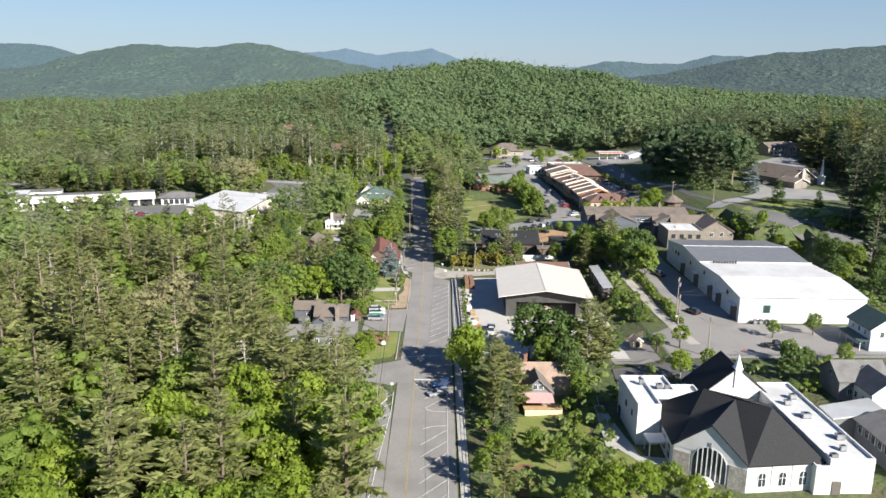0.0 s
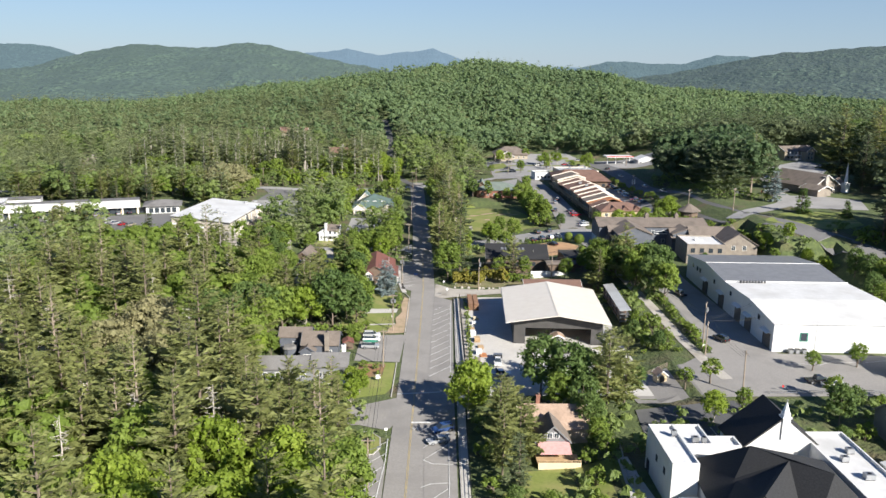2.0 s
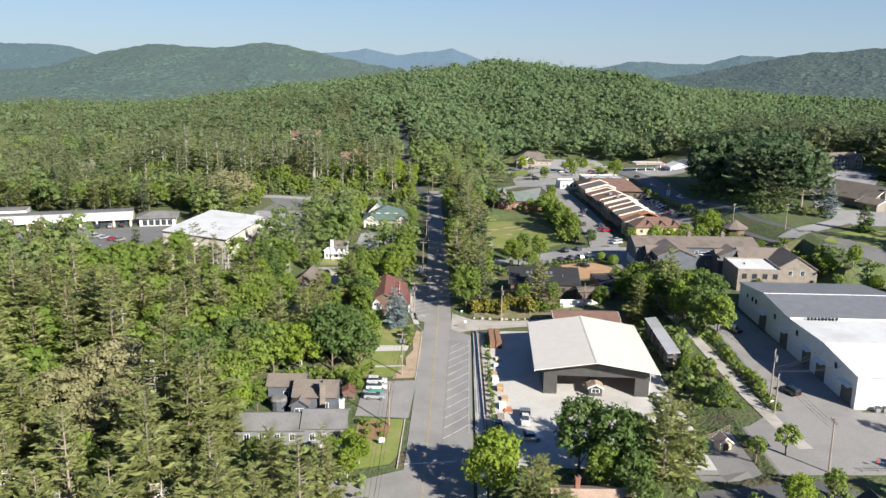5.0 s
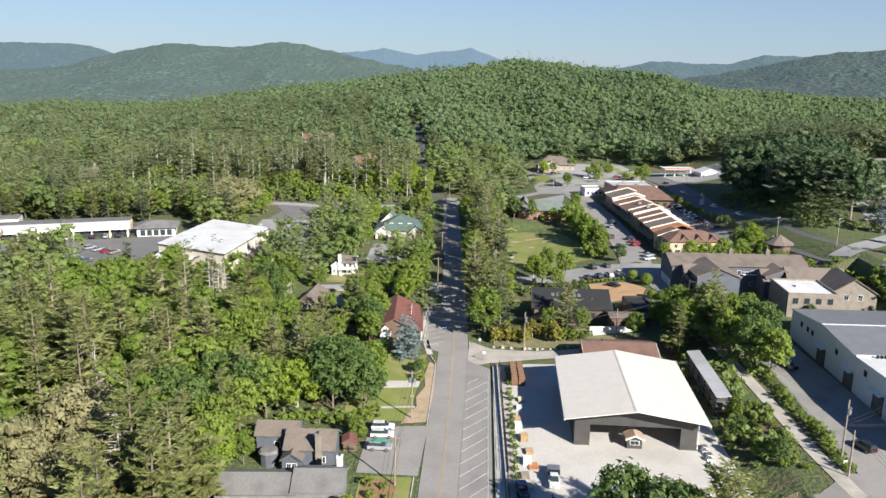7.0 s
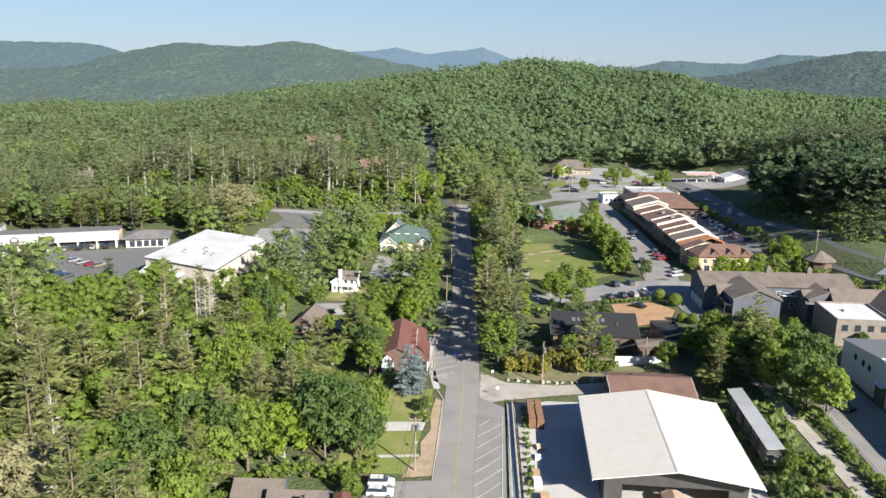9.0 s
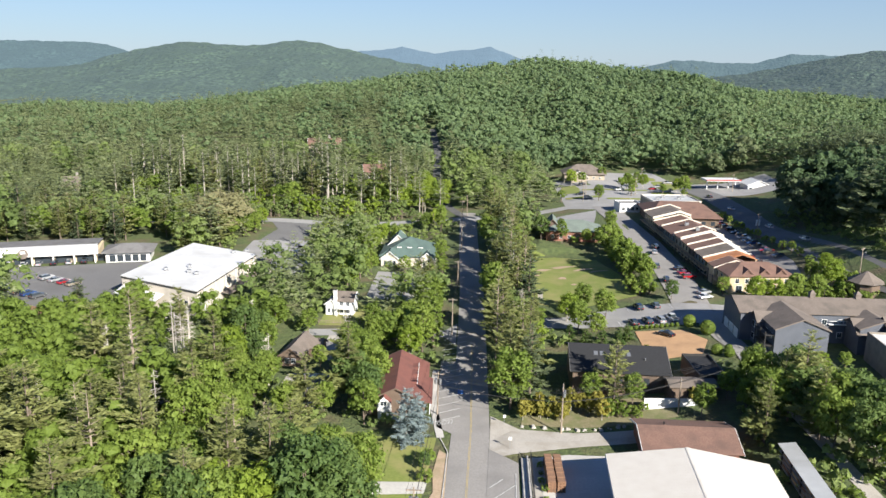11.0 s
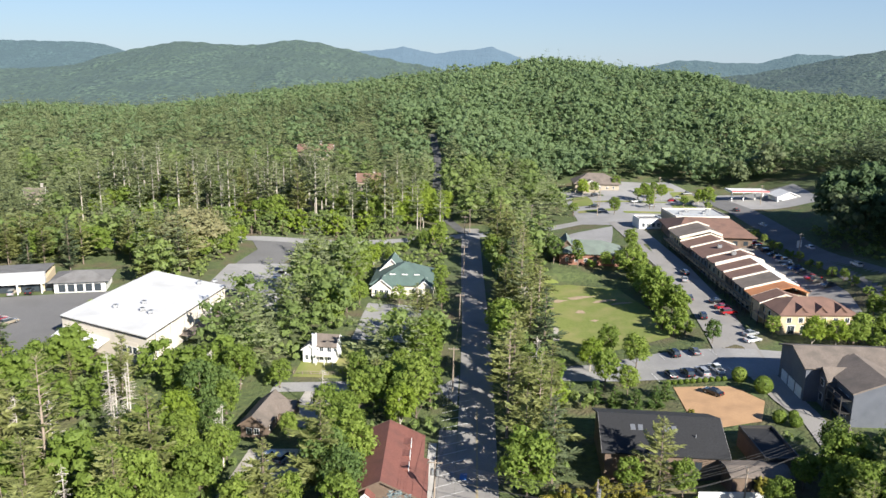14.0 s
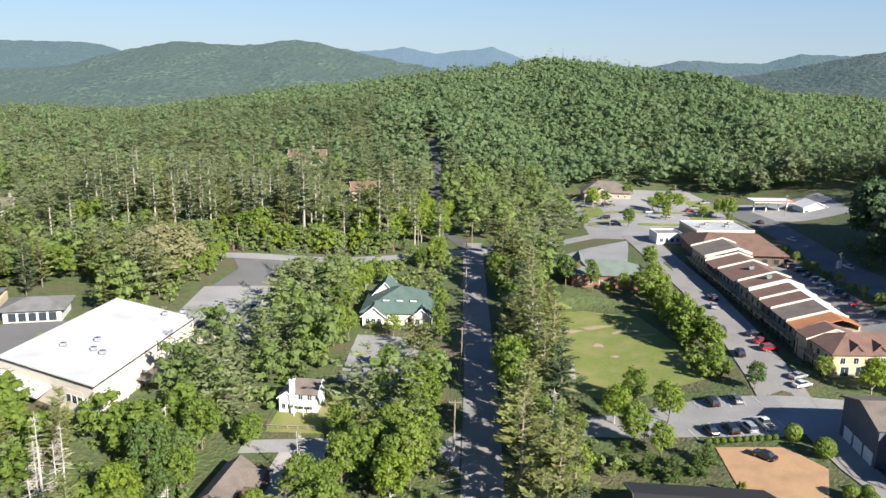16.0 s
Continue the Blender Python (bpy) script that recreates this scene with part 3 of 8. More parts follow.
def row(face, n, length, z, ww=1.0, wh=1.3):
    return [(face, -length / 2 + length * (i + 0.5) / n, z, ww, wh) for i in range(n)]


def chimney(root, x, y, z0, z1, w=0.9, mat=STONE):
    s = Shape().box(x - w / 2, y - w / 2, z0, x + w / 2, y + w / 2, z1)
    s.box(x - w / 2 - 0.1, y - w / 2 - 0.1, z1, x + w / 2 + 0.1, y + w / 2 + 0.1, z1 + 0.18)
    c = part("chimney", s, mat, root)
    part("flue", Shape().tube((x, y, z1 + 0.1), (x, y, z1 + 0.6), 0.18, 0.16, 8), DARK_TRIM, c)


def roof_unit(x, y, z, w=1.2, d=0.9, h=0.8, turn=0.0):
    ob = thing("roof_air_unit", x, y, z, turn, "grey sheet-metal air handling unit on the flat roof", "air unit", "air units on the roofs")
    part("casing", Shape().box(-w / 2, -d / 2, 0.12, w / 2, d / 2, h), STEEL, ob)
    part("base_rail", Shape().box(-w / 2, -d / 2, 0, w / 2, -d / 2 + 0.1, 0.12).box(-w / 2, d / 2 - 0.1, 0, w / 2, d / 2, 0.12), BLACK, ob)
    part("fan_guard", Shape().tube((0, 0, h), (0, 0, h + 0.08), 0.32, 0.32, 12), BLACK, ob)


# --- timber yard shed with the cream roof
def timber_shed():
    r = thing("timber_shed", 38.7, 239.5, 0.4, -3.4, "large open timber shed with a cream metal roof and charcoal walls", "shed")
    L, R, F, B = -11.6, 12.5, -13.4, 16.8
    e, top, xm = 7.1, 9.0, 0.0
    side = Shape().box(L, F, 0, L + 0.25, B, e)
    part("side_wall", side, CHARCOAL, r)
    part("side_wall", Shape().box(R - 0.25, F, 0, R, B, e), CHARCOAL, r)
    part("back_wall", Shape().box(L + 0.25, B - 0.25, 0, R - 0.25, B, e), CHARCOAL, r)
    for x0, x1 in ((L + 0.25, L + 3.1), (R - 3.2, R - 0.25)):
        part("front_panel", Shape().box(x0, F, 0, x1, F + 0.25, 4.7), CHARCOAL, r)
    gab = [(L, 4.7), (R, 4.7), (R, e), (xm, top), (L, e)]
    part("gable_panel", Shape().add([(x, F - 0.02, z) for x, z in gab] + [(x, F + 0.25, z) for x, z in gab],
         [(0, 1, 2, 3, 4), (9, 8, 7, 6, 5)] + [((i + 1) % 5, i, 5 + i, 5 + (i + 1) % 5) for i in range(5)]), CHARCOAL, r)
    roof = [(L - 2.4, F - 3.2, e), (xm, F - 3.2, top + 0.3), (R + 1.7, F - 3.2, e), (R + 1.7, B + 0.6, e), (xm, B + 0.6, top + 0.3), (L - 2.4, B + 0.6, e)]
    part("roof", Shape().slab(roof, [(0, 1, 4, 5), (1, 2, 3, 4)], 0.18), CREAM_ROOF, r)
    part("ridge_cap", Shape().slab([(xm - 0.35, F - 3.2, top + 0.31), (xm, F - 3.2, top + 0.36), (xm + 0.35, F - 3.2, top + 0.31), (xm + 0.35, B + 0.6, top + 0.31), (xm, B + 0.6, top + 0.36), (xm - 0.35, B + 0.6, top + 0.31)],
         [(0, 1, 4, 5), (1, 2, 3, 4)], 0.05), CREAM_ROOF, r)
    for x in (-0.4,):
        part("column", Shape().box(x - 0.2, F + 5.2, 0, x + 0.2, F + 5.6, 8.6), CHARCOAL, r)
    for x in (L - 2.4, R + 1.7):
        part("gutter", Shape().box(x - 0.1, F - 3.2, e - 0.35, x + 0.1, B + 0.6, e - 0.2), TRIM, r)
    part("downpipe", Shape().tube((R + 1.6, F - 2.0, e - 0.3), (R + 0.2, F - 0.1, e - 1.2), 0.07, 0.07).tube((R + 0.2, F - 0.1, e - 1.2), (R + 0.2, F - 0.1, 0), 0.07, 0.07), TRIM, r)
    part("shed_floor", Shape().box(L + 0.25, F, 0.0, R - 0.25, B - 0.25, 0.06), CONCRETE, r)
    k = thing("office_kiosk", 38.3, 226.9, 0.4, -3.4, "small dark timber kiosk with a brown gable roof", "kiosk")
    block(k, 0, 0, 3.0, 2.6, 2.2, 0.7, wall=CHARCOAL, roof=CEDAR_ROOF, ov=0.35, wins=[("S", 0, 1.0, 1.7, 0.8)], doors=[("E", 0, 0.9, 2.0, TIMBER)])
    p = thing("lumber_rack", 60.5, 253.2, land(60, 251) + 0.4, -2.6, "long open lumber rack under a pale metal roof", "rack")
    part("roof", Shape().slab([(-1.5, -14, 4.0), (1.7, -14, 4.4), (1.7, 14, 4.4), (-1.5, 14, 4.0)], [(0, 1, 2, 3)], 0.12), PALE_METAL_ROOF, p)
    for y in range(-13, 14, 5):
        part("post", Shape().box(1.2, y - 0.12, -1, 1.45, y + 0.12, 4.3), BLACK, p)
        part("post", Shape().box(-1.3, y - 0.12, -1, -1.05, y + 0.12, 4.0), BLACK, p)
    for z in (0.5, 1.6, 2.7):
        part("shelf", Shape().box(-1.3, -13.6, z, 1.4, 13.6, z + 0.12), STEEL, p)
    rnd = random.Random(4)
    for z in (0.62, 1.72, 2.82):
        for y in range(-12, 12, 4):
            if rnd.random() < 0.8:
                q = thing("timber_bundle", 60.5, 253.2, land(60, 251) + 0.4, -2.6, "bundle of sawn timber lying in the rack", "timber", "bundles of timber in the rack")
                mat = rnd.choice((TIMBER, STACKED_WOOD, POLE_WOOD))
                for i in range(4):
                    for j in range(2):
                        part("board", Shape().box(-1.1 + i * 0.5, y + rnd.uniform(0, 0.3), z + j * 0.3, -0.68 + i * 0.5, y + 3.4 + rnd.uniform(0, 0.4), z + j * 0.3 + 0.26), mat, q)


timber_shed()


# --- long white workshop building
def workshop():
    r = thing("workshop_building", 111.0, 250.0, 3.0, -1.5, "long white industrial building with white and grey metal roofs", "workshop")
    W0, W1 = -18.0, 18.5
    cut = [(-36, 7.6), (-19, 9.2), (-1, 8.6), (1, 8.6), (19, 9.9), (38, 7.8)]
    s = Shape()
    n = len(cut)
    ring = [(-36, -1.5)] + cut + [(38, -1.5)]
    m = len(ring)
    s.add([(W0, y, z) for y, z in ring] + [(W1, y, z) for y, z in ring], [tuple(range(m))[::-1], tuple(range(m, 2 * m))] + [(i, (i + 1) % m, m + (i + 1) % m, m + i) for i in range(m)])
    part("wall", s, WHITE_SIDING, r)

    def deck(a, b, mat, name, t=0.14):
        (y0, z0), (y1, z1) = a, b
        part(name, Shape().slab([(W0 - 0.3, y0, z0 + t), (W1 + 0.3, y0, z0 + t), (W1 + 0.3, y1, z1 + t), (W0 - 0.3, y1, z1 + t)], [(0, 1, 2, 3)], t - 0.02), mat, r)

    deck((-36.4, 7.6), (-19, 9.2), WHITE_ROOF, "roof")
    deck((-19, 9.2), (0.2, 8.6), WHITE_ROOF, "roof")
    deck((0.6, 8.5), (19, 9.9), GREY_METAL_ROOF, "roof")
    deck((19, 9.9), (38.4, 7.8), GREY_METAL_ROOF, "roof")
    part("ridge_cap", Shape().box(W0 - 0.3, 18.8, 9.95, W1 + 0.3, 19.2, 10.12), TRIM, r)
    part("parapet", Shape().box(W0 - 0.3, 0.1, 8.5, W1 + 0.3, 0.5, 9.05), TRIM, r)
    part("verge_trim", Shape().add([(W0 - 0.34, y, z + k) for k in (-0.15, 0.18) for y, z in cut], [(i, i + 1, n + i + 1, n + i) for i in range(n - 1)]), TRIM, r)
    for i in range(9):
        y = -1.6 - 0.0 * i
        part("roof_vent", Shape().tube((W0 + 4 + i * 0.9, -0.8, 8.6), (W0 + 4 + i * 0.9, -0.8, 9.4), 0.3, 0.36, 8), BLACK, r)
    w, d = W1 - W0, 72
    for y, dw, dh in ((-32, 4.2, 4.0), (-19, 4.0, 4.0), (-11, 4.0, 4.2), (3, 4.0, 4.0), (18, 4.2, 4.0)):
        o = part("garage_door", Shape().box(W0 - 0.06, y - dw / 2, 0, W0 + 0.02, y + dw / 2, dh), INTERIOR, r)
        part("door_frame", Shape().box(W0 - 0.12, y - dw / 2 - 0.2, 0, W0 + 0.02, y - dw / 2, dh + 0.2).box(W0 - 0.12, y + dw / 2, 0, W0 + 0.02, y + dw / 2 + 0.2, dh + 0.2).box(W0 - 0.12, y - dw / 2, dh, W0 + 0.02, y + dw / 2, dh + 0.2), DARK_TRIM, o)
        part("canopy", Shape().slab([(W0 - 1.3, y - dw / 2 - 0.4, dh + 0.5), (W0, y - dw / 2 - 0.4, dh + 0.9), (W0, y + dw / 2 + 0.4, dh + 0.9), (W0 - 1.3, y + dw / 2 + 0.4, dh + 0.5)], [(0, 1, 2, 3)], 0.08), TRIM, o)
    for y, z in ((-4.5, 5.8), (10, 5.4), (24, 5.2), (27, 5.2), (31, 5.2), (-26, 5.6)):
        o = part("window", Shape().box(W0 - 0.08, y - 0.8, z - 0.1, W0 + 0.02, y + 0.8, z + 1.5), TRIM, r)
        part("pane", Shape().box(W0 - 0.1, y - 0.7, z, W0 + 0.02, y + 0.7, z + 1.4), GLASS, o)
    o = part("window", Shape().box(-11.2, -36.08, 3.0, -9.0, -35.98, 5.4), GREEN_PAINT, r, "green framed window")
    part("pane", Shape().box(-10.9, -36.1, 3.2, -9.3, -36.0, 5.2), GLASS, o)
    part("wall_seam", Shape().box(-7.05, -36.05, 0, -6.95, -35.99, 7.6), STEEL, r)
    part("side_canopy", Shape().slab([(W1 + 0.3, -4, 7.2), (W1 + 9, -10, 4.4), (W1 + 9, 4, 4.4), (W1 + 0.3, 2, 7.6)], [(0, 1, 2, 3)], 0.15), GREY_METAL_ROOF, r)
    part("side_wall", Shape().box(W1 + 0.1, -8, -1, W1 + 8.4, 3.4, 4.2), WHITE_WALL, r)
    for k, x in enumerate((96.5, 98.2, 100.0)):
        b = thing("waste_bin", x, 213.2, 3.05, 0, "grey wheeled waste bin standing by the wall", "bin", "bins by the workshop")
        part("bin_body", Shape().slab([(-0.5, -0.4, 1.1), (0.5, -0.4, 1.1), (0.5, 0.4, 1.1), (-0.5, 0.4, 1.1)], [(0, 1, 2, 3)], 1.0), STEEL, b)
        part("lid", Shape().slab([(-0.55, -0.45, 1.18), (0.55, -0.45, 1.18), (0.55, 0.45, 1.3), (-0.55, 0.45, 1.3)], [(0, 1, 2, 3)], 0.08), BLACK, b)


workshop()


# --- church
def arch(w, h, n=10):
    """Half outline of a round-headed opening of width w and height h."""
    r = w / 2
    return [(-r, 0), (r, 0)] + [(r * math.cos(math.pi * i / n), h - r + r * math.sin(math.pi * i / n)) for i in range(n + 1)]


def arched_window(parent, at, w, h, bars=2, stone=False):
    t = 0.14
    o = [(x, z) for x, z in arch(w + 2 * t, h + t)]
    k = len(o)
    s = Shape().add([(x, 0.07, z) for x, z in o] + [(x, -0.04, z) for x, z in o], [tuple(range(k))[::-1]] + [(i, (i + 1) % k, k + (i + 1) % k, k + i) for i in range(k)])
    f = part("window", s, TRIM, parent, at=at)
    g = arch(w, h)
    k = len(g)
    part("pane", Shape().add([(x, 0.09, z) for x, z in g] + [(x, 0.0, z) for x, z in g], [tuple(range(k))[::-1]] + [(i, (i + 1) % k, k + (i + 1) % k, k + i) for i in range(k)]), GLASS, f)
    for i in range(1, bars):
        x = -w / 2 + w * i / bars
        top = h - w / 2 + math.sqrt(max(0, (w / 2) ** 2 - x * x))
        part("glazing_bar", Shape().box(x - (0.08 if stone else 0.05), 0.08, 0, x + (0.08 if stone else 0.05), 0.2 if stone else 0.13, top), TRIM, f)
    if not stone:
        part("glazing_bar", Shape().box(-w / 2, 0.08, h * 0.55, w / 2, 0.13, h * 0.55 + 0.09), TRIM, f)


def church():
    r = thing("church", 58.0, 138.0, 2.0, 0, "white church with a dark shingled hipped roof and a white steeple", "church")
    A, Bc, C, D, E = (-10.9, -6.3), (-0.4, -14.3), (13.6, -13.0), (14.0, 10.6), (-9.6, 10.6)
    e = 5.4
    F = ((A[0] + Bc[0]) / 2, (A[1] + Bc[1]) / 2)
    ring = [A, Bc, C, D, E]
    part("wall", Shape().prism(ring, -1.5, e), WHITE_WALL, r)
    peak = 11.2
    out = Vector((Bc[1] - A[1], A[0] - Bc[0], 0)).normalized()
    gv = [(*A, e - 0.2), (*Bc, e - 0.2), (*F, peak - 0.2)]
    part("gable_wall", Shape().add([Vector(p) + out * 0.06 for p in gv] + [Vector(p) - out * 0.3 for p in gv], [(0, 1, 2), (5, 4, 3), (0, 3, 4, 1), (1, 4, 5, 2), (2, 5, 3, 0)]), WHITE_WALL, r)
    P1, P2, P3, V = (1.4, -2.2, 12.4), (5.9, -7.6, 13.1), (-2.8, 2.8, 12.4), (-6.3, -0.6, 8.4)
    o = 0.45

    def wide(p):
        v = Vector((p[0] - 1.5, p[1] + 2.0, 0)).normalized() * o
        return (p[0] + v.x, p[1] + v.y, e)

    top = [wide(A), wide(Bc), wide(C), wide(D), wide(E), (F[0] + out.x * o, F[1] + out.y * o, peak), P1, P2, P3, V]
    part("roof", Shape().slab(top, [(0, 5, 6, 9), (5, 1, 6), (1, 7, 6), (1, 2, 7), (2, 3, 7), (3, 8, 7), (3, 4, 8), (6, 7, 8), (4, 0, 9, 8), (9, 6, 8)], 0.25), SLATE_ROOF, r)
    ang = math.degrees(math.atan2(out.y, out.x)) - 90
    face = pose(F[0] + out.x * 0.07, F[1] + out.y * 0.07, 0, 0, 0, ang)
    arched_window(r, face @ pose(0, 0, 0.4), 6.0, 6.2, 7, True)
    part("stone_panel", Shape().box(-6.6, 0.0, -1, -3.5, 0.14, 4.5), STONE, r, "grey field stone panel", at=face)
    part("stone_panel", Shape().box(3.5, 0.0, -1, 6.6, 0.14, 4.5), STONE, r, "grey field stone panel", at=face)
    part("door_canopy", Shape().tube((0, 1.4, 0.2), (0, 1.4, 1.1), 1.6, 1.1, 14), WHITE_ROOF, r, at=face)
    part("slot_vent", Shape().box(-0.12, 0.07, 6.6, 0.12, 0.14, 7.7), STEEL, r, at=face)
    for u in (2.8, 6.6, 10.4):
        arched_window(r, pose(Bc[0] + u, -14.32 + u * 0.093, 1.2, 0, 0, 185.3), 1.3, 2.6)
        part("pilaster", Shape().box(Bc[0] + u + 1.7, -14.3 + u * 0.093 + 0.05, -1, Bc[0] + u + 2.0, -13.9 + u * 0.093, e - 0.1), WHITE_WALL, r)
    for y in (-3.2, 0.6):
        arched_window(r, pose(-10.9 + (y + 6.3) * 0.077, y, 1.0, 0, 0, 90), 1.2, 3.0)
    # old nave behind, with the steeple
    block(r, 8.8, 20.0, 15.4, 9.0, 5.2, 6.4, wall=WHITE_WALL, roof=SLATE_ROOF, ov=0.4, trim=DARK_TRIM)
    part("gable_cladding", Shape().add([(0.9, 15.2, 4.8), (16.7, 15.2, 4.8), (8.8, 15.2, 11.5), (0.9, 15.45, 4.8), (16.7, 15.45, 4.8), (8.8, 15.45, 11.5)], [(0, 1, 2), (5, 4, 3), (0, 3, 4, 1), (1, 4, 5, 2), (2, 5, 3, 0)]), WHITE_WALL, r)
    st = part("steeple", Shape().box(8.3, 14.9, 7.4, 9.7, 16.3, 11.4).box(8.15, 14.75, 11.4, 9.85, 16.45, 11.7), WHITE_WALL, r, "slender white steeple")
    part("belfry", Shape().tube((9, 15.6, 11.7), (9, 15.6, 12.3), 0.95, 0.85, 8), WHITE_WALL, st)
    part("spire", Shape().tube((9, 15.6, 12.3), (9, 15.6, 14.4), 0.75, 0.05, 8), TRIM, st)
    part("cross", Shape().box(8.96, 15.56, 14.3, 9.04, 15.64, 14.9).box(8.82, 15.57, 14.6, 9.18, 15.63, 14.68), STEEL, st)
    # flat-roofed wings
    block(r, -12.7, 11.2, 4.6, 14.8, 8.1, form="flat", wall=WHITE_WALL, roof=WHITE_ROOF, trim=WHITE_WALL,
          wins=[("W", -3.5, 4.6, 0.8, 1.1), ("W", 1.0, 4.6, 0.8, 1.1)], doors=[("W", 5.6, 1.3, 2.3, DARK_TRIM)], frame=DARK_TRIM)
    block(r, -8.0, 14.7, 4.8, 7.8, 8.08, form="flat", wall=WHITE_WALL, roof=WHITE_ROOF, trim=WHITE_WALL)
    block(r, -3.0, 13.0, 5.2, 3.8, 7.6, form="flat", wall=WHITE_WALL, roof=WHITE_ROOF, trim=WHITE_WALL)
    block(r, 18.0, 2.5, 8.0, 34.0, 6.2, form="flat", wall=WHITE_WALL, roof=WHITE_ROOF, trim=WHITE_WALL)
    block(r, 13.0, -12.6, 3.0, 4.4, 5.0, form="flat", wall=WHITE_WALL, roof=WHITE_ROOF, trim=WHITE_WALL)
    part("entrance", Shape().box(14.6, -14.9, 0, 16.2, -14.5, 2.4), INTERIOR, r)
    part("porch_roof", Shape().box(-14.0, -1.5, 3.0, -10.4, 2.4, 3.25), WHITE_ROOF, r)
    part("porch_post", Shape().tube((-13.7, -1.2, 0), (-13.7, -1.2, 3), 0.14, 0.14, 8), TRIM, r)
    part("porch_post", Shape().tube((-13.7, 2.1, 0), (-13.7, 2.1, 3), 0.14, 0.14, 8), TRIM, r)
    for x, y, w in ((76.0, 141.0, 1.6), (77.5, 150.0, 1.3), (78.0, 132.0, 1.5), (76.2, 127.5, 1.0), (46.5, 152.5, 0.9), (49.5, 150.0, 1.2), (51.0, 149.8, 0.9), (73.0, 124.5, 1.2), (75.0, 147.0, 1.2)):
        roof_unit(x, y, 8.25 if x > 60 else 10.4, w, w * 0.8, 1.0)


church()


def house(name, label, x, y, turn=0.0, cat="house", z=None):
    return thing(name, x, y, land(x, y) if z is None else z, turn, label, cat)


# houses east of the church
h = house("parish_house", "grey-sided house with white gables and a grey roof", 99, 163, 0)
block(h, 0, 2.5, 8.6, 11, 4.6, 3.0, wall=GREY_SIDING, roof=GREY_ROOF, turn=90, ov=0.5, trim=GREY_SIDING, wins=[("S", 0, 4.2, 1.0, 1.6), ("N", 0, 4.2, 1.0, 1.6)] + row("W", 3, 9, 1.2))
block(h, 1.5, -4.5, 7.4, 9, 4.4, 3.0, wall=WHITE_WALL, roof=GREY_ROOF, ov=0.4, trim=WHITE_WALL, wins=[("S", 0, 2.0, 0.9, 1.6)] + row("W", 2, 6, 1.2))
h = house("parish_hall", "low grey hall with a pale flat link roof", 91, 143, 0, "hall")
part("link_roof", Shape().slab([(-8.6, -0.4, 4.5), (3.6, 1.6, 4.9), (3.6, 8.8, 4.9), (-8.6, 5.6, 4.5)], [(0, 1, 2, 3)], 0.3), PALE_METAL_ROOF, h)
part("link_wall", Shape().box(-8.0, 0.6, -1.5, 3.4, 5.4, 4.2), GREY_SIDING, h)
block(h, 1.5, -8.0, 11, 15, 4.4, 1.8, wall=SLATE_SIDING, roof=GREY_ROOF, ov=0.5, trim=SLATE_SIDING, wins=row("W", 6, 13.5, 2.4, 1.2, 1.5))
h = house("blue_house", "pale blue house with white trim and a green metal roof", 122, 197, 0)
block(h, 0, 0, 9, 11, 6.0, 3.2, wall=BLUE_SIDING, roof=GREEN_ROOF, wins=row("W", 3, 9, 1.2) + row("W", 3, 9, 3.9) + row("S", 2, 6, 3.9))
part("porch_roof", Shape().slab([(-7, -5.5, 2.6), (-4.4, -5.5, 3.2), (-4.4, 5.5, 3.2), (-7, 5.5, 2.6)], [(0, 1, 2, 3)], 0.15), GREEN_ROOF, h)
for yy in (-5, -1.7, 1.7, 5):
    part("porch_post", Shape().box(-6.8, yy - 0.08, -0.5, -6.64, yy + 0.08, 2.6), TRIM, h)

# cabin with the awning
h = house("cabin_cafe", "small sage-green cabin cafe with a weathered cedar roof", 28.0, 172.5, 0, "cafe", 0.3)
block(h, 0, 1.5, 11, 13.5, 3.6, 2.6, wall=TAN_SIDING, roof=CEDAR_ROOF, turn=90, ov=0.5, wins=row("N", 3, 10, 1.2, 0.9, 1.1))
block(h, -1.2, -6.0, 6.4, 6.0, 3.4, 3.0, wall=GREY_SIDING, roof=TAUPE_ROOF, ov=0.4, wins=[("S", -0.65, 4.0, 0.9, 1.0), ("S", 0.65, 4.0, 0.9, 1.0)], doors=[("S", 0, 1.0, 2.1, BROWN_ROOF)])
part("awning", Shape().slab([(-4.2, -12.4, 2.3), (2.0, -12.4, 2.3), (2.0, -9.0, 3.2), (-4.2, -9.0, 3.2)], [(0, 1, 2, 3)], 0.08), AWNING, h, "faded red and white canvas awning")
part("deck", Shape().box(-4.6, -13.6, 0.2, 3.6, -9.0, 0.5), TIMBER, h)
for i in range(6):
    part("rail_post", Shape().box(-4.6 + i * 1.6, -13.6, 0.5, -4.48 + i * 1.6, -13.48, 1.6), TIMBER, h)
part("deck_rail", Shape().box(-4.6, -13.62, 1.5, 3.6, -13.5, 1.62), TIMBER, h)
part("deck_skirt", Shape().box(-4.6, -13.66, -0.4, 3.6, -13.62, 1.2), CREAM_STUCCO, h, "yellow painted deck skirt")
chimney(h, -2.6, 3.0, 3.0, 7.6, 0.8, BRICK)

# dark house by the bend, its court and the brick house
h = house("dark_house", "dark two-storey house with a charcoal roof and skylights", 36.0, 307.5, -2.5, z=1.4)
block(h, 0, 0, 17.5, 21.5, 5.2, 3.2, wall=BROWN_SIDING, roof=SLATE_ROOF, turn=90, ov=0.7, frame=DARK_TRIM, trim=GREY_ROOF, wins=row("W", 3, 18, 2.4, 1.1, 1.4))
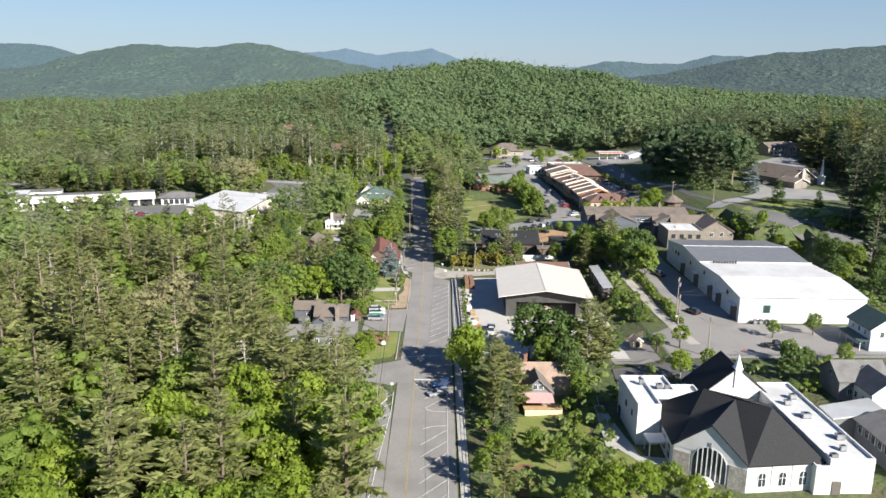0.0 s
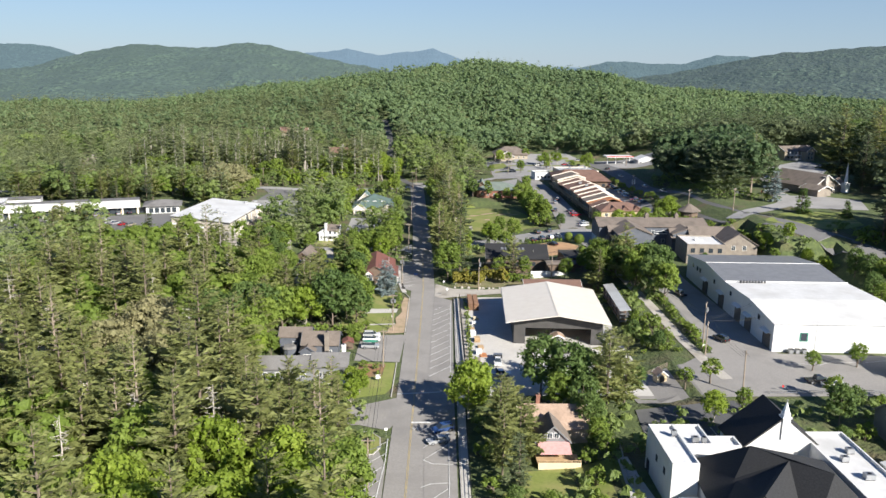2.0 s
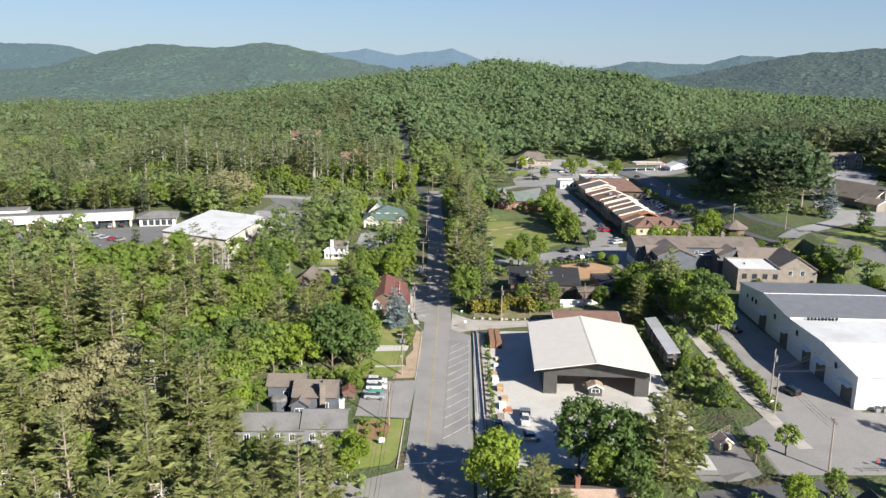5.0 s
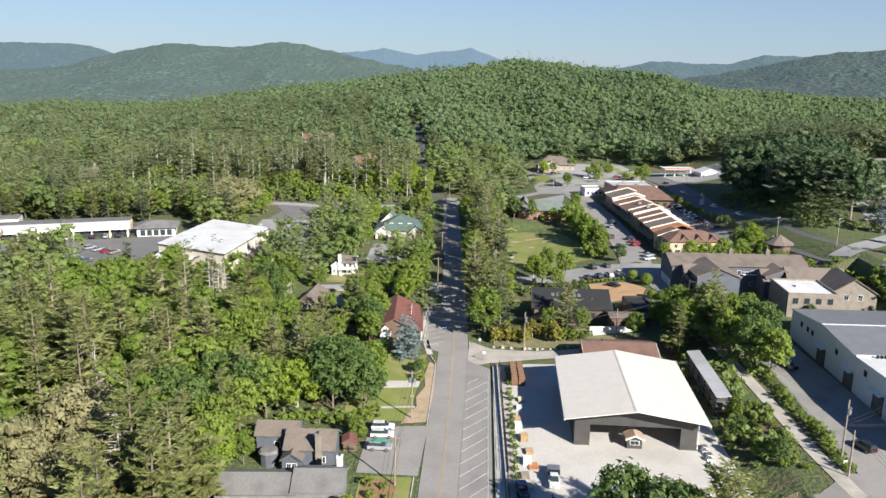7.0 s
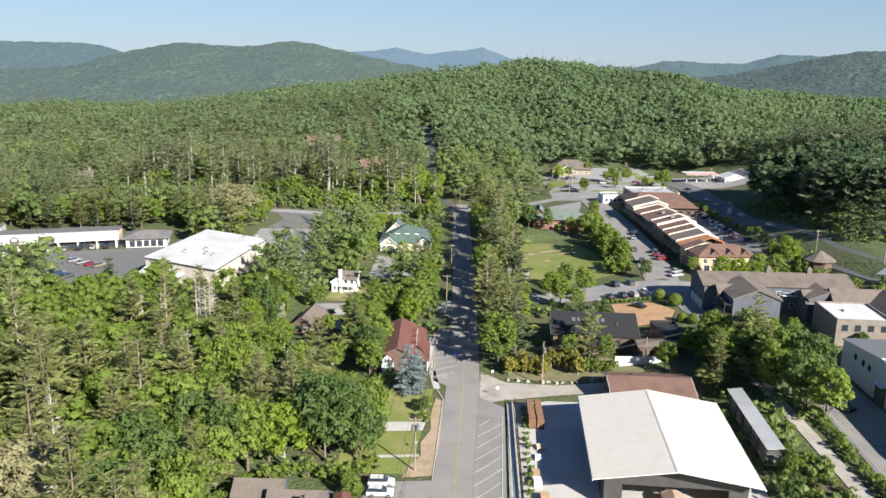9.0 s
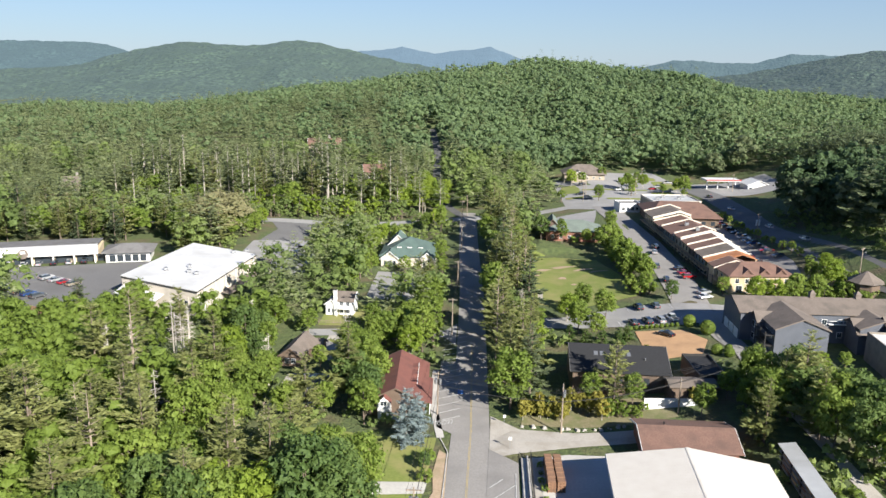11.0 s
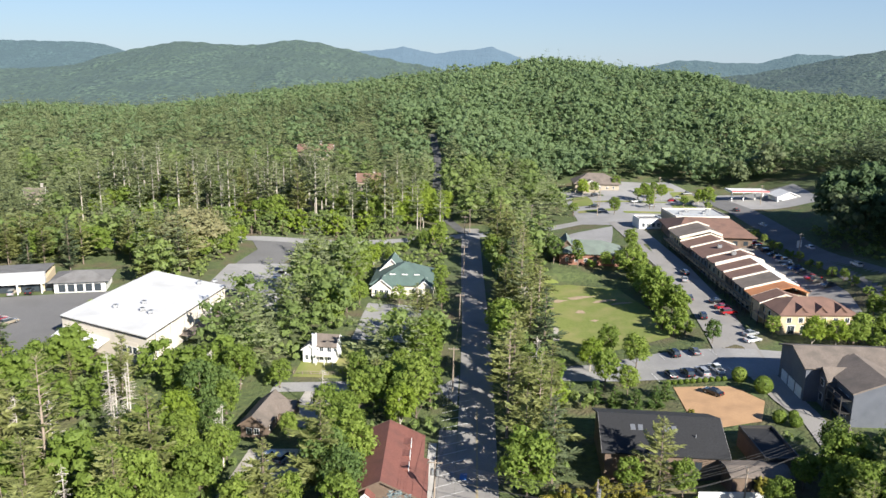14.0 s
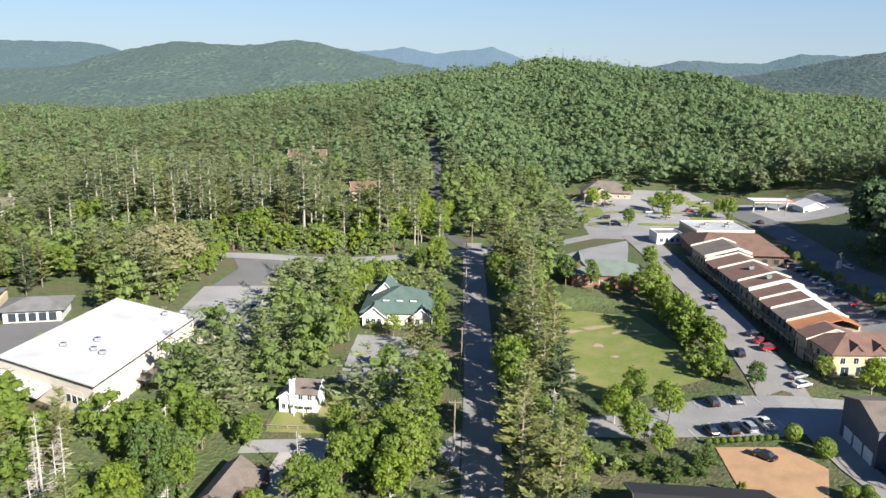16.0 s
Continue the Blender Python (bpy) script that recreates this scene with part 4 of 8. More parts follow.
for x in (-5.2, -3.8, 1.0, 2.4):
    part("skylight", Shape().slab([(x - 0.45, -3.9, 7.26), (x + 0.45, -3.9, 7.26), (x + 0.45, -2.6, 7.74), (x - 0.45, -2.6, 7.74)], [(0, 1, 2, 3)], 0.1), STEEL, h)
part("vent_pipe", Shape().tube((6, -5, 6.2), (6, -5, 7.4), 0.12, 0.12, 8), STEEL, h)
h = house("court_building", "low dark flat-roofed building round a planted court", 55.8, 304.0, 3, "building")
block(h, 0, 0, 6.5, 13.0, 3.4, form="flat", wall=BROWN_SIDING, roof=SLATE_ROOF, trim=DARK_TRIM)
block(h, -5.6, -8.4, 5.0, 10.0, 2.7, 0.5, wall=BROWN_SIDING, roof=TAUPE_ROOF, turn=90, ov=0.5, trim=TAUPE_ROOF, doors=[("W", 1, 1.0, 2.0, DARK_TRIM)], wins=[("W", -2.5, 0.9, 1.2, 1.3)])
part("planter_wall", Shape().box(-7.5, -5.6, -0.5, -3.6, -5.2, 1.0), CREAM_STUCCO, h)
part("garden_wall", Shape().box(-17.0, -12.9, -2.8, -4.0, -12.6, 0.7), WHITE_WALL, h, "white rendered garden wall")
h = house("brick_house", "low red brick building with a brown shingle roof", 44.0, 273.5, -1, "building", 0.5)
block(h, 0, 0, 12.5, 17.5, 3.3, 1.8, wall=BRICK, roof=BROWN_ROOF, turn=90, ov=0.8, wins=row("W", 3, 14, 1.0, 1.2, 1.2), doors=[("W", 6, 1.0, 2.0, TRIM)])
part("vent_pipe", Shape().tube((-4, 1, 4.6), (-4, 1, 5.6), 0.15, 0.15, 8), BLACK, h)

# stone-grey house by the little car park
h = house("cottage_office", "dark grey two-part cottage with taupe roofs and a stone chimney", -27.0, 219.0, 0, "house", 0.15)
block(h, 2.2, 0, 7.0, 9.0, 4.0, 2.2, wall=SLATE_SIDING, roof=TAUPE_ROOF, turn=90, ov=0.5, wins=[("W", -2.4, 1.2, 1.0, 1.2), ("W", 2.8, 1.2, 1.0, 1.2)])
block(h, -4.8, 3.2, 5.4, 8.0, 4.6, 1.6, wall=SLATE_SIDING, roof=TAUPE_ROOF, turn=90, ov=0.4, wins=[("W", 0, 2.0, 1.0, 1.2)])
block(h, -0.8, -4.2, 3.6, 3.0, 2.8, 1.2, wall=SLATE_SIDING, roof=TAUPE_ROOF, ov=0.35, wins=[("S", -0.5, 0.9, 0.8, 1.1), ("S", 0.5, 0.9, 0.8, 1.1)])
part("bay_roof", Shape().tube((-5.8, -2.2, 2.6), (-5.8, -2.2, 3.1), 2.0, 1.6, 10), GREY_ROOF, h)
part("bay", Shape().tube((-5.8, -2.2, -0.5), (-5.8, -2.2, 2.6), 1.7, 1.7, 10), SLATE_SIDING, h)
chimney(h, 4.0, -3.9, -0.2, 7.2, 1.1, TAN_BRICK)
h = house("grey_roofed_house", "grey-sided house with a long grey shingle roof", -27.5, 204.6, 2, "house", 0.1)
block(h, -4.2, 0, 7.6, 13.4, 3.4, 1.6, wall=GREY_SIDING, roof=GREY_ROOF, turn=90, ov=0.5, wins=row("W", 4, 12, 1.0))
block(h, 6.6, 0.4, 8.4, 8.2, 3.8, 1.8, wall=GREY_SIDING, roof=GREY_ROOF, turn=90, ov=0.5, wins=row("W", 3, 7, 1.0) + [("S", 0, 1.0, 1.0, 1.3)])
part("porch", Shape().box(2.6, -5.6, -0.2, 10.6, -3.9, 0.25), WHITE_WALL, h)
chimney(h, 9.6, 3.4, 2.0, 6.4, 1.0, WHITE_WALL)
h = house("garden_shed", "small dark red garden shed with a pitched roof", -18.4, 223.8, 8, "shed")
block(h, 0, 0, 2.6, 2.6, 1.9, 0.6, wall=BROWN_SIDING, roof=RED_ROOF, ov=0.25, trim=RED_ROOF)

# red-roofed house at the corner
h = house("red_roofed_house", "house with a stepped red shingle roof and white porch", -14.0, 297.0, 2)
block(h, -1.0, 0, 12.6, 22.0, 3.4, 3.0, wall=BROWN_SIDING, roof=RED_ROOF, ov=0.6, wins=row("E", 5, 20, 1.0) + row("S", 2, 6, 1.0))
for i, yy in enumerate((-3.5, 1.0, 5.5)):
    part("dormer", Shape().box(1.6, yy - 1.2, 3.6, 3.4, yy + 1.2, 5.2), RED_ROOF, h)
    part("dormer_trim", Shape().box(3.4, yy - 1.25, 4.3, 3.5, yy + 1.25, 5.3), TRIM, h)
block(h, -3.4, -11.5, 2.6, 3.0, 3.8, 1.2, wall=WHITE_WALL, roof=RED_ROOF, ov=0.3, wins=[("S", 0, 3.2, 1.3, 0.9)])
for yy in (-10, -6, -2, 2):
    part("porch_post", Shape().box(6.3, yy - 0.1, -0.2, 6.5, yy + 0.1, 3.0), TRIM, h)
part("porch_roof", Shape().slab([(5.0, -11, 3.5), (6.9, -11, 2.95), (6.9, 3, 2.95), (5.0, 3, 3.5)], [(0, 1, 2, 3)], 0.12), RED_ROOF, h)
part("porch_rail", Shape().box(6.35, -10, 0.8, 6.45, 2, 0.95), TRIM, h)

# cottages on the side street
h = house("brown_cottage", "brown cottage with a weathered taupe roof", -44.0, 317.5, -6)
block(h, 1.0, 0.5, 5.2, 12.5, 2.9, 1.9, wall=BROWN_SIDING, roof=TAUPE_ROOF, ov=0.5, wins=[("S", -0.8, 0.9, 1.0, 1.2), ("S", 0.8, 0.9, 1.0, 1.2)] + row("E", 3, 10, 0.9))
block(h, 3.6, 4.0, 5.0, 6.0, 2.7, 1.5, wall=BROWN_SIDING, roof=TAUPE_ROOF, turn=90, ov=0.5)
h = house("white_cottage", "white two-storey cottage with a grey roof and tall white chimney", -37.3, 356.5, -4)
block(h, 0.8, 0, 6.6, 5.0, 4.6, 1.8, wall=WHITE_WALL, roof=TAUPE_ROOF, turn=90, ov=0.5, wins=row("W", 2, 4, 0.8) + row("W", 2, 4, 3.0))
block(h, -3.2, -0.8, 3.4, 6.0, 3.6, 1.2, wall=WHITE_WALL, roof=GREY_ROOF, ov=0.4, wins=row("S", 2, 2.6, 0.9, 0.8, 1.2))
chimney(h, -1.9, -3.7, -0.5, 7.6, 1.0, WHITE_WALL)
part("balcony", Shape().box(-1.2, -5.6, 2.5, 3.2, -3.7, 2.7), TRIM, h)
for xx in (-1.1, 1.0, 3.1):
    part("balcony_post", Shape().box(xx - 0.08, -5.55, -0.5, xx + 0.08, -5.4, 2.5), TRIM, h)
h = house("green_roofed_lodge", "cream house with a steep green roof of many gables", -23.0, 420.0, 0, "lodge")
block(h, 0, 3, 20, 20, 3.6, 5.2, form="hip", wall=PALE_CREAM, roof=GREEN_ROOF, ov=0.8, wins=row("S", 5, 18, 1.0))
block(h, -6.5, -7.0, 6.4, 5.0, 3.4, 2.6, wall=PALE_CREAM, roof=GREEN_ROOF, ov=0.6, wins=row("S", 3, 5, 1.0, 1.1, 1.6))
block(h, 7.2, -6.6, 5.0, 4.4, 3.4, 2.2, wall=PALE_CREAM, roof=GREEN_ROOF, ov=0.6, wins=row("S", 2, 4, 1.0, 1.1, 1.6))
block(h, -5.0, 11.0, 8.0, 9.0, 4.6, 4.2, wall=PALE_CREAM, roof=GREEN_ROOF, ov=0.6)
for xx in (-3.5, 0.5, 4.5):
    part("dormer", Shape().box(xx - 0.9, -3.8, 5.2, xx + 0.9, -1.2, 6.5), GREEN_ROOF, h)
    part("dormer_trim", Shape().box(xx - 0.95, -3.9, 6.2, xx + 0.95, -3.78, 6.55), TRIM, h)

# market hall with the white roof, and the long shopping parade
h = house("market_hall", "big cream-walled store with a flat white roof", -87.5, 370.0, 0, "store", 2.2)
ring = [(-17.5, -15.0), (10.4, -28.8), (15.2, 15.0), (-11.0, 29.0)]
part("wall", Shape().prism(ring, -2.5, 7.6), PALE_CREAM, h)
part("roof", Shape().prism([(x * 1.012, y * 1.012) for x, y in ring], 7.6, 7.9), WHITE_ROOF, h)
part("roof_edge", Shape().prism([(x * 1.016, y * 1.016) for x, y in ring], 7.25, 7.6), DARK_TRIM, h)
part("canopy", Shape().slab([(-18.5, -19.0, 3.6), (-3.0, -26.5, 3.6), (-1.5, -22.5, 4.8), (-17.2, -15.2, 4.8)], [(0, 1, 2, 3)], 0.25), WHITE_ROOF, h)
d0 = math.degrees(math.atan2(-13.8, 27.9))
for u in (-3.6, -1.8, 0.0):
    window(part("bay_wall", Shape().box(-0.9, -0.1, -2, 0.9, 0.1, 5.4), PALE_CREAM, h, at=pose(6.6 + u * 0.9, -26.9 - u * 0.44, 0, 0, 0, d0 + 180)), "N", 0.2, 0.2, 0, 2.6, 1.3, 1.6, TRIM)
for i in range(6):
    yy = -25 + i * 7.4
    part("pilaster", Shape().box(10.7 + (yy + 28.8) * 0.1096, yy - 0.2, -2, 11.0 + (yy + 28.8) * 0.1096, yy + 0.2, 7.3), TRIM, h)
part("rear_shed", Shape().box(14.0, 16.5, -2, 18.6, 22, 4.0), PALE_CREAM, h)
part("rear_shed_roof", Shape().slab([(13.6, 16, 4.1), (19.0, 16, 4.1), (19.0, 22.4, 4.6), (13.6, 22.4, 4.6)], [(0, 1, 2, 3)], 0.2), TAUPE_ROOF, h)
part("loading_canopy", Shape().slab([(12.6, -14, 3.0), (15.4, -14, 2.6), (17.8, 10, 2.6), (15.0, 10, 3.0)], [(0, 1, 2, 3)], 0.15), TAUPE_ROOF, h)
for x, y in ((-94, 362), (-88, 366), (-86, 360), (-83, 358), (-80, 386), (-76, 388)):
    roof_unit(x, y, 10.1, 1.3, 1.0, 0.9, 20)
h = house("shopping_parade", "long low white shopping parade with a grey roof and arched gables", -163.0, 393.0, 19, "shops", 2.3)
part("wall", Shape().box(-40, -4, -2, 30, 12, 4.2), CREAM_STUCCO, h)
part("fascia", Shape().box(-40, -6.6, 3.4, 30, -4, 6.6), WHITE_WALL, h)
part("roof", Shape().slab([(-40, -4, 6.7), (30, -4, 6.7), (30, 12.5, 5.2), (-40, 12.5, 5.2)], [(0, 1, 2, 3)], 0.3), GREY_ROOF, h)
for i in range(11):
    x = -39 + i * 6.8
    part("column", Shape().box(x - 0.2, -6.5, -1, x + 0.2, -6.1, 3.4), TRIM, h)
    window(part("shop_front", Shape().box(-2.8, -0.06, 0, 2.8, 0.06, 3.0), DARK_TRIM, h, at=pose(x + 3.2, -4.0, 0, 0, 0, 180)), "N", 0.1, 0.1, 0, 0.4, 5.0, 2.3, DARK_TRIM, 4)
for x in (-18, -6, 6):
    part("arched_gable", Shape().tube((x, -6.9, 4.6), (x, -4.0, 4.6), 1.7, 1.7, 16), TAUPE_ROOF, h)
    part("sign_panel", Shape().box(x - 0.8, -7.0, 4.7, x + 0.8, -6.9, 5.6), TRIM, h)
part("tall_bay", Shape().box(-40, -9.5, -2, -28, 12, 7.4), WHITE_WALL, h)
part("tall_bay_roof", Shape().slab([(-40, -9.6, 8.0), (-28, -9.6, 8.0), (-28, 12, 6.6), (-40, 12, 6.6)], [(0, 1, 2, 3)], 0.3), GREY_ROOF, h)
part("rear_block", Shape().box(-46, 10, -2, -14, 20, 6.4), WHITE_WALL, h)
part("rear_roof", Shape().slab([(-46, 9.6, 7.2), (-14, 9.6, 7.2), (-14, 20, 6.6), (-46, 20, 6.6)], [(0, 1, 2, 3)], 0.3), GREY_ROOF, h)
h = house("parade_end_shop", "low white shop with a grey hipped roof beside the parade", -124.0, 404.0, 15, "shop")
block(h, 0, 0, 15, 11, 3.6, 2.0, form="hip", wall=WHITE_WALL, roof=GREY_ROOF, ov=1.4, wins=row("S", 5, 13, 0.4, 1.8, 2.2), frame=DARK_TRIM)


# --- village shops on the right
def village_shops():
    units = [(387.6, 394.6, ORANGE_ROOF, 0.0), (394.8, 404.6, TAUPE_ROOF, 0.2), (404.8, 412.6, BROWN_ROOF, 0.3), (412.8, 420.4, BROWN_ROOF, 0.5), (420.6, 429.4, BROWN_ROOF, 0.9),
             (430.0, 447.0, BROWN_ROOF, 0.1), (447.4, 459.4, BROWN_ROOF, -0.4), (459.8, 475.6, TAUPE_ROOF, 0.9)]
    for k, (y0, y1, slates, lift) in enumerate(units):
        d = y1 - y0
        x0 = 80.8 - ((y0 + y1) / 2 - 390) * 0.046
        r = thing("village_shop", x0, (y0 + y1) / 2, 5.0, 2.4, f"two-storey shop in a terrace with a {'bright orange' if k == 0 else 'brown shingle' if slates is BROWN_ROOF else 'taupe shingle'} sloping roof", "shop", "shops of the terrace")
        e, top = 5.8 + lift, 8.6 + lift
        part("wall", Shape().box(0, -d / 2 + 0.15, -1, 15, d / 2 - 0.15, e), (TAN_SIDING, GREY_SIDING, BROWN_SIDING, PEACH_STUCCO)[k % 4], r)
        part("roof", Shape().slab([(-0.9, -d / 2 + 0.1, e - 0.2), (10.4, -d / 2 + 0.1, top), (10.4, d / 2 - 0.1, top), (-0.9, d / 2 - 0.1, e - 0.2)], [(0, 1, 2, 3)], 0.2), slates, r)
        part("rear_roof", Shape().slab([(10.4, -d / 2 + 0.1, top - 0.02), (15.4, -d / 2 + 0.1, top - 1.7), (15.4, d / 2 - 0.1, top - 1.7), (10.4, d / 2 - 0.1, top - 0.02)], [(0, 1, 2, 3)], 0.2), WHITE_ROOF if k in (1, 2, 3) else slates, r)
        part("rear_wall", Shape().box(14.6, -d / 2 + 0.2, e - 0.5, 15.0, d / 2 - 0.2, top - 1.75), PEACH_STUCCO, r)
        for s in ((-1, 1) if k in (4, 5, 7) else (1,)):
            y = s * (d / 2 - 0.12)
            cut = [(-0.7, e - 0.5), (10.4, top - 0.5), (15.3, top - 2.2), (15.3, top - 1.25), (10.4, top + 0.45), (-0.7, e + 0.4)]
            part("party_parapet", Shape().add([(px, y - 0.16, pz) for px, pz in cut] + [(px, y + 0.16, pz) for px, pz in cut],
                 [(0, 1, 4, 5), (1, 2, 3, 4), (11, 10, 7, 6), (10, 9, 8, 7)] + [((i + 1) % 6, i, 6 + i, 6 + (i + 1) % 6) for i in range(6)]), PALE_CREAM, r)
        if k in (4, 5):
            roof_unit(x0 + 7, (y0 + y1) / 2 + 1, 5.0 + top - 1.0, 1.4, 1.1, 1.2)
        n = max(2, int(d // 3))
        for i in range(n):
            u = -d / 2 + d * (i + 0.5) / n
            w = part("window", unit_window(1.1, 1.4, DARK_TRIM, 2)[0], None, r, at=pose(0, u, 3.4, 0, 0, 90))
            panes(w, unit_window(1.1, 1.4, DARK_TRIM, 2)[1], 1.1, 2)
            w = part("shop_window", unit_window(1.7, 2.0, DARK_TRIM, 2)[0], None, r, at=pose(0, u, 0.4, 0, 0, 90))
            panes(w, unit_window(1.7, 2.0, DARK_TRIM, 2)[1], 1.7, 2)
        part("balcony", Shape().box(-2.4, -d / 2 + 0.3, 2.75, 0, d / 2 - 0.3, 2.95), TIMBER, r)
        part("balcony_rail", Shape().box(-2.4, -d / 2 + 0.3, 3.75, -2.3, d / 2 - 0.3, 3.88), DARK_TRIM, r)
        for i in range(n + 1):
            u = -d / 2 + 0.4 + (d - 0.8) * i / n
            part("balcony_post", Shape().box(-2.4, u - 0.08, -0.5, -2.25, u + 0.08, 3.85), DARK_TRIM, r)
    r = thing("corner_shop", 91.6, 378.2, 5.0, 5, "cream corner shop with a brown roof and three gabled dormers", "shop")
    block(r, 0, 0, 20.5, 13, 5.6, 3.0, form="hip", wall=PEACH_STUCCO, roof=BROWN_ROOF, ov=0.7, wins=row("S", 6, 19, 3.4, 1.2, 1.4) + row("W", 3, 11, 3.4, 1.2, 1.4) + row("S", 5, 18, 0.4, 2.0, 2.2))
    for x in (-4.6, 0.8, 6.2):
        block(r, x, -4.2, 3.6, 4.0, 0.4, 1.7, wall=BROWN_ROOF, roof=BROWN_ROOF, ov=0.25, trim=BROWN_ROOF, z=5.6)
    part("balcony", Shape().box(-12.6, -6, 2.75, -10.3, 6, 2.95), TIMBER, r)
    for yy in (-6, -2, 2, 6):
        part("balcony_post", Shape().box(-12.6, yy - 0.1, -0.5, -12.4, yy + 0.1, 5.2), DARK_TRIM, r)
    r = thing("gabled_shop", 86.5, 384.2, 5.0, 3, "small shop with a cream gable parapet and a brown roof", "shop")
    block(r, 0, 0, 13.5, 5.6, 5.8, 2.4, wall=PEACH_STUCCO, roof=BROWN_ROOF, ov=0.3, trim=PALE_CREAM)
    r = thing("hipped_restaurant", 94.5, 489.0, 5.0, -2, "large dark building with a broad brown hipped roof", "restaurant")
    part("wall", Shape().box(-14.5, -15.5, -1.5, 14.5, 15.5, 4.4), BROWN_SIDING, r)
    part("roof", Shape().slab([(-16, -17, 4.6), (16, -17, 4.6), (16, 17, 4.6), (-16, 17, 4.6), (-8.5, 0, 9.0), (9, 0, 9.0)], [(0, 1, 5, 4), (1, 2, 5), (2, 3, 4, 5), (3, 0, 4)], 0.25), BROWN_ROOF, r)
    for i in range(7):
        window(part("window_bay", Shape().box(-1.3, -0.05, 0.6, 1.3, 0.05, 3.4), BROWN_SIDING, r, at=pose(-12 + i * 4, -15.56, 0, 0, 0, 180)), "N", 0.1, 0.1, 0, 1.2, 1.6, 1.6, DARK_TRIM)
    r = thing("white_kiosk_shop", 75.6, 511.0, 5.0, 8, "small white shop with a pale flat roof", "shop")
    block(r, 0, 0, 10.5, 9, 4.0, form="flat", wall=WHITE_WALL, roof=GREY_ROOF, trim=TRIM, wins=row("S", 4, 9, 1.0, 1.3, 1.5))
    r = thing("pale_roofed_store", 99.0, 523.0, 5.0, 6, "low store with a pale flat roof and cluttered parapets", "store")
    block(r, 0, 0, 24, 20, 4.4, form="flat", wall=TAN_SIDING, roof=PALE_METAL_ROOF, trim=PALE_CREAM)
    for x, y in ((92, 520), (96, 526), (103, 522), (106, 528)):
        roof_unit(x, y, 9.4, 1.8, 1.4, 1.1)


village_shops()


def apartments():
    r = thing("apartment_building", 90.0, 326.0, 4.9, 0, "slate-grey apartment building with taupe shingle roofs and balconies", "apartments")
    block(r, 3.0, 9.0, 14.0, 43.0, 7.8, 2.2, wall=SLATE_SIDING, roof=TAUPE_ROOF, turn=90, ov=0.6, trim=TAUPE_ROOF, wins=row("W", 9, 38, 4.8, 1.2, 1.4) + row("W", 9, 38, 1.4, 1.2, 1.4))
    block(r, -7.4, -2.5, 13.0, 15.0, 7.2, 2.6, wall=SLATE_SIDING, roof=TAUPE_ROOF, ov=0.4, trim=TAUPE_ROOF, wins=row("W", 4, 13, 1.2, 1.1, 1.4) + row("W", 4, 13, 4.2, 1.1, 1.4))
    block(r, -13.0, 0.5, 5.4, 5.0, 6.6, 1.8, wall=SLATE_SIDING, roof=TAUPE_ROOF, turn=90, ov=0.4, trim=TAUPE_ROOF, wins=[("N", 0, 4.4, 1.4, 1.5), ("N", 0, 1.2, 1.4, 1.5)])
    block(r, 14.0, -1.5, 11.0, 9.0, 6.6, 2.0, wall=SLATE_SIDING, roof=TAUPE_ROOF, ov=0.5, trim=TAUPE_ROOF, wins=row("S", 3, 9, 4.2) + row("S", 3, 9, 1.2))
    for z in (2.6, 5.3):
        for y in (-8.0, -4.4):
            part("balcony", Shape().box(-16.2, y - 1.7, z, -13.8, y + 1.7, z + 0.18), DARK_TRIM, r)
            part("balcony_rail", Shape().box(-16.2, y - 1.7, z + 1.0, -16.1, y + 1.7, z + 1.1), DARK_TRIM, r)
    for y in (-9.7, -6.2, -2.7):
        part("balcony_post", Shape().box(-16.2, y - 0.1, -1, -16.0, y + 0.1, 6.4), DARK_TRIM, r)
    for x in (-6, 4, 12):
        part("terrace", Shape().box(x, 1.2, 5.0, x + 5, 2.0, 5.15), TRIM, r)
        part("terrace_rail", Shape().box(x, 1.15, 6.0, x + 5, 1.25, 6.12), TRIM, r)
    for yy in (4.6, 8.6, 12.6):
        part("garage_door", Shape().box(-18.66, yy - 1.6, -0.2, -18.5, yy + 1.6, 2.6), TRIM, r)
    for x in (2, 14):
        part("roof_cupola", Shape().box(x - 0.7, 8.3, 9.8, x + 0.7, 9.7, 11.3), TAUPE_ROOF, r)
        part("cupola_cap", Shape().tube((x, 9, 11.3), (x, 9, 12.2), 1.2, 0.1, 4), TAUPE_ROOF, r)
    p = thing("garden_pavilion", 116.7, 357.0, 11.0, 0, "eight-sided pavilion with a taupe pyramid roof", "pavilion")
    part("roof", Shape().tube((0, 0, 3.0), (0, 0, 6.0), 5.2, 0.3, 8), TAUPE_ROOF, p)
    part("wall", Shape().tube((0, 0, -3.5), (0, 0, 3.0), 4.0, 4.0, 8), BROWN_SIDING, p)
    q = thing("brick_offices", 105.6, 308.5, 4.6, -3, "grey-brown brick offices with a flat white roof and grey gables", "offices")
    block(q, -0.4, 0, 14, 16, 6.8, form="flat", wall=TAN_BRICK, roof=WHITE_ROOF, trim=TAN_BRICK, wins=row("S", 4, 13, 4.2, 1.4, 1.5), frame=DARK_TRIM)
    block(q, 13.4, 5.0, 13.5, 14, 6.0, 4.2, wall=TAN_BRICK, roof=TAUPE_ROOF, ov=0.4, trim=TAUPE_ROOF, wins=row("S", 2, 8, 4.0, 1.3, 1.5), frame=TRIM)
    block(q, 7.0, 13.0, 11, 17, 5.6, 4.0, wall=TAN_BRICK, roof=TAUPE_ROOF, turn=90, ov=0.5, trim=TAUPE_ROOF)
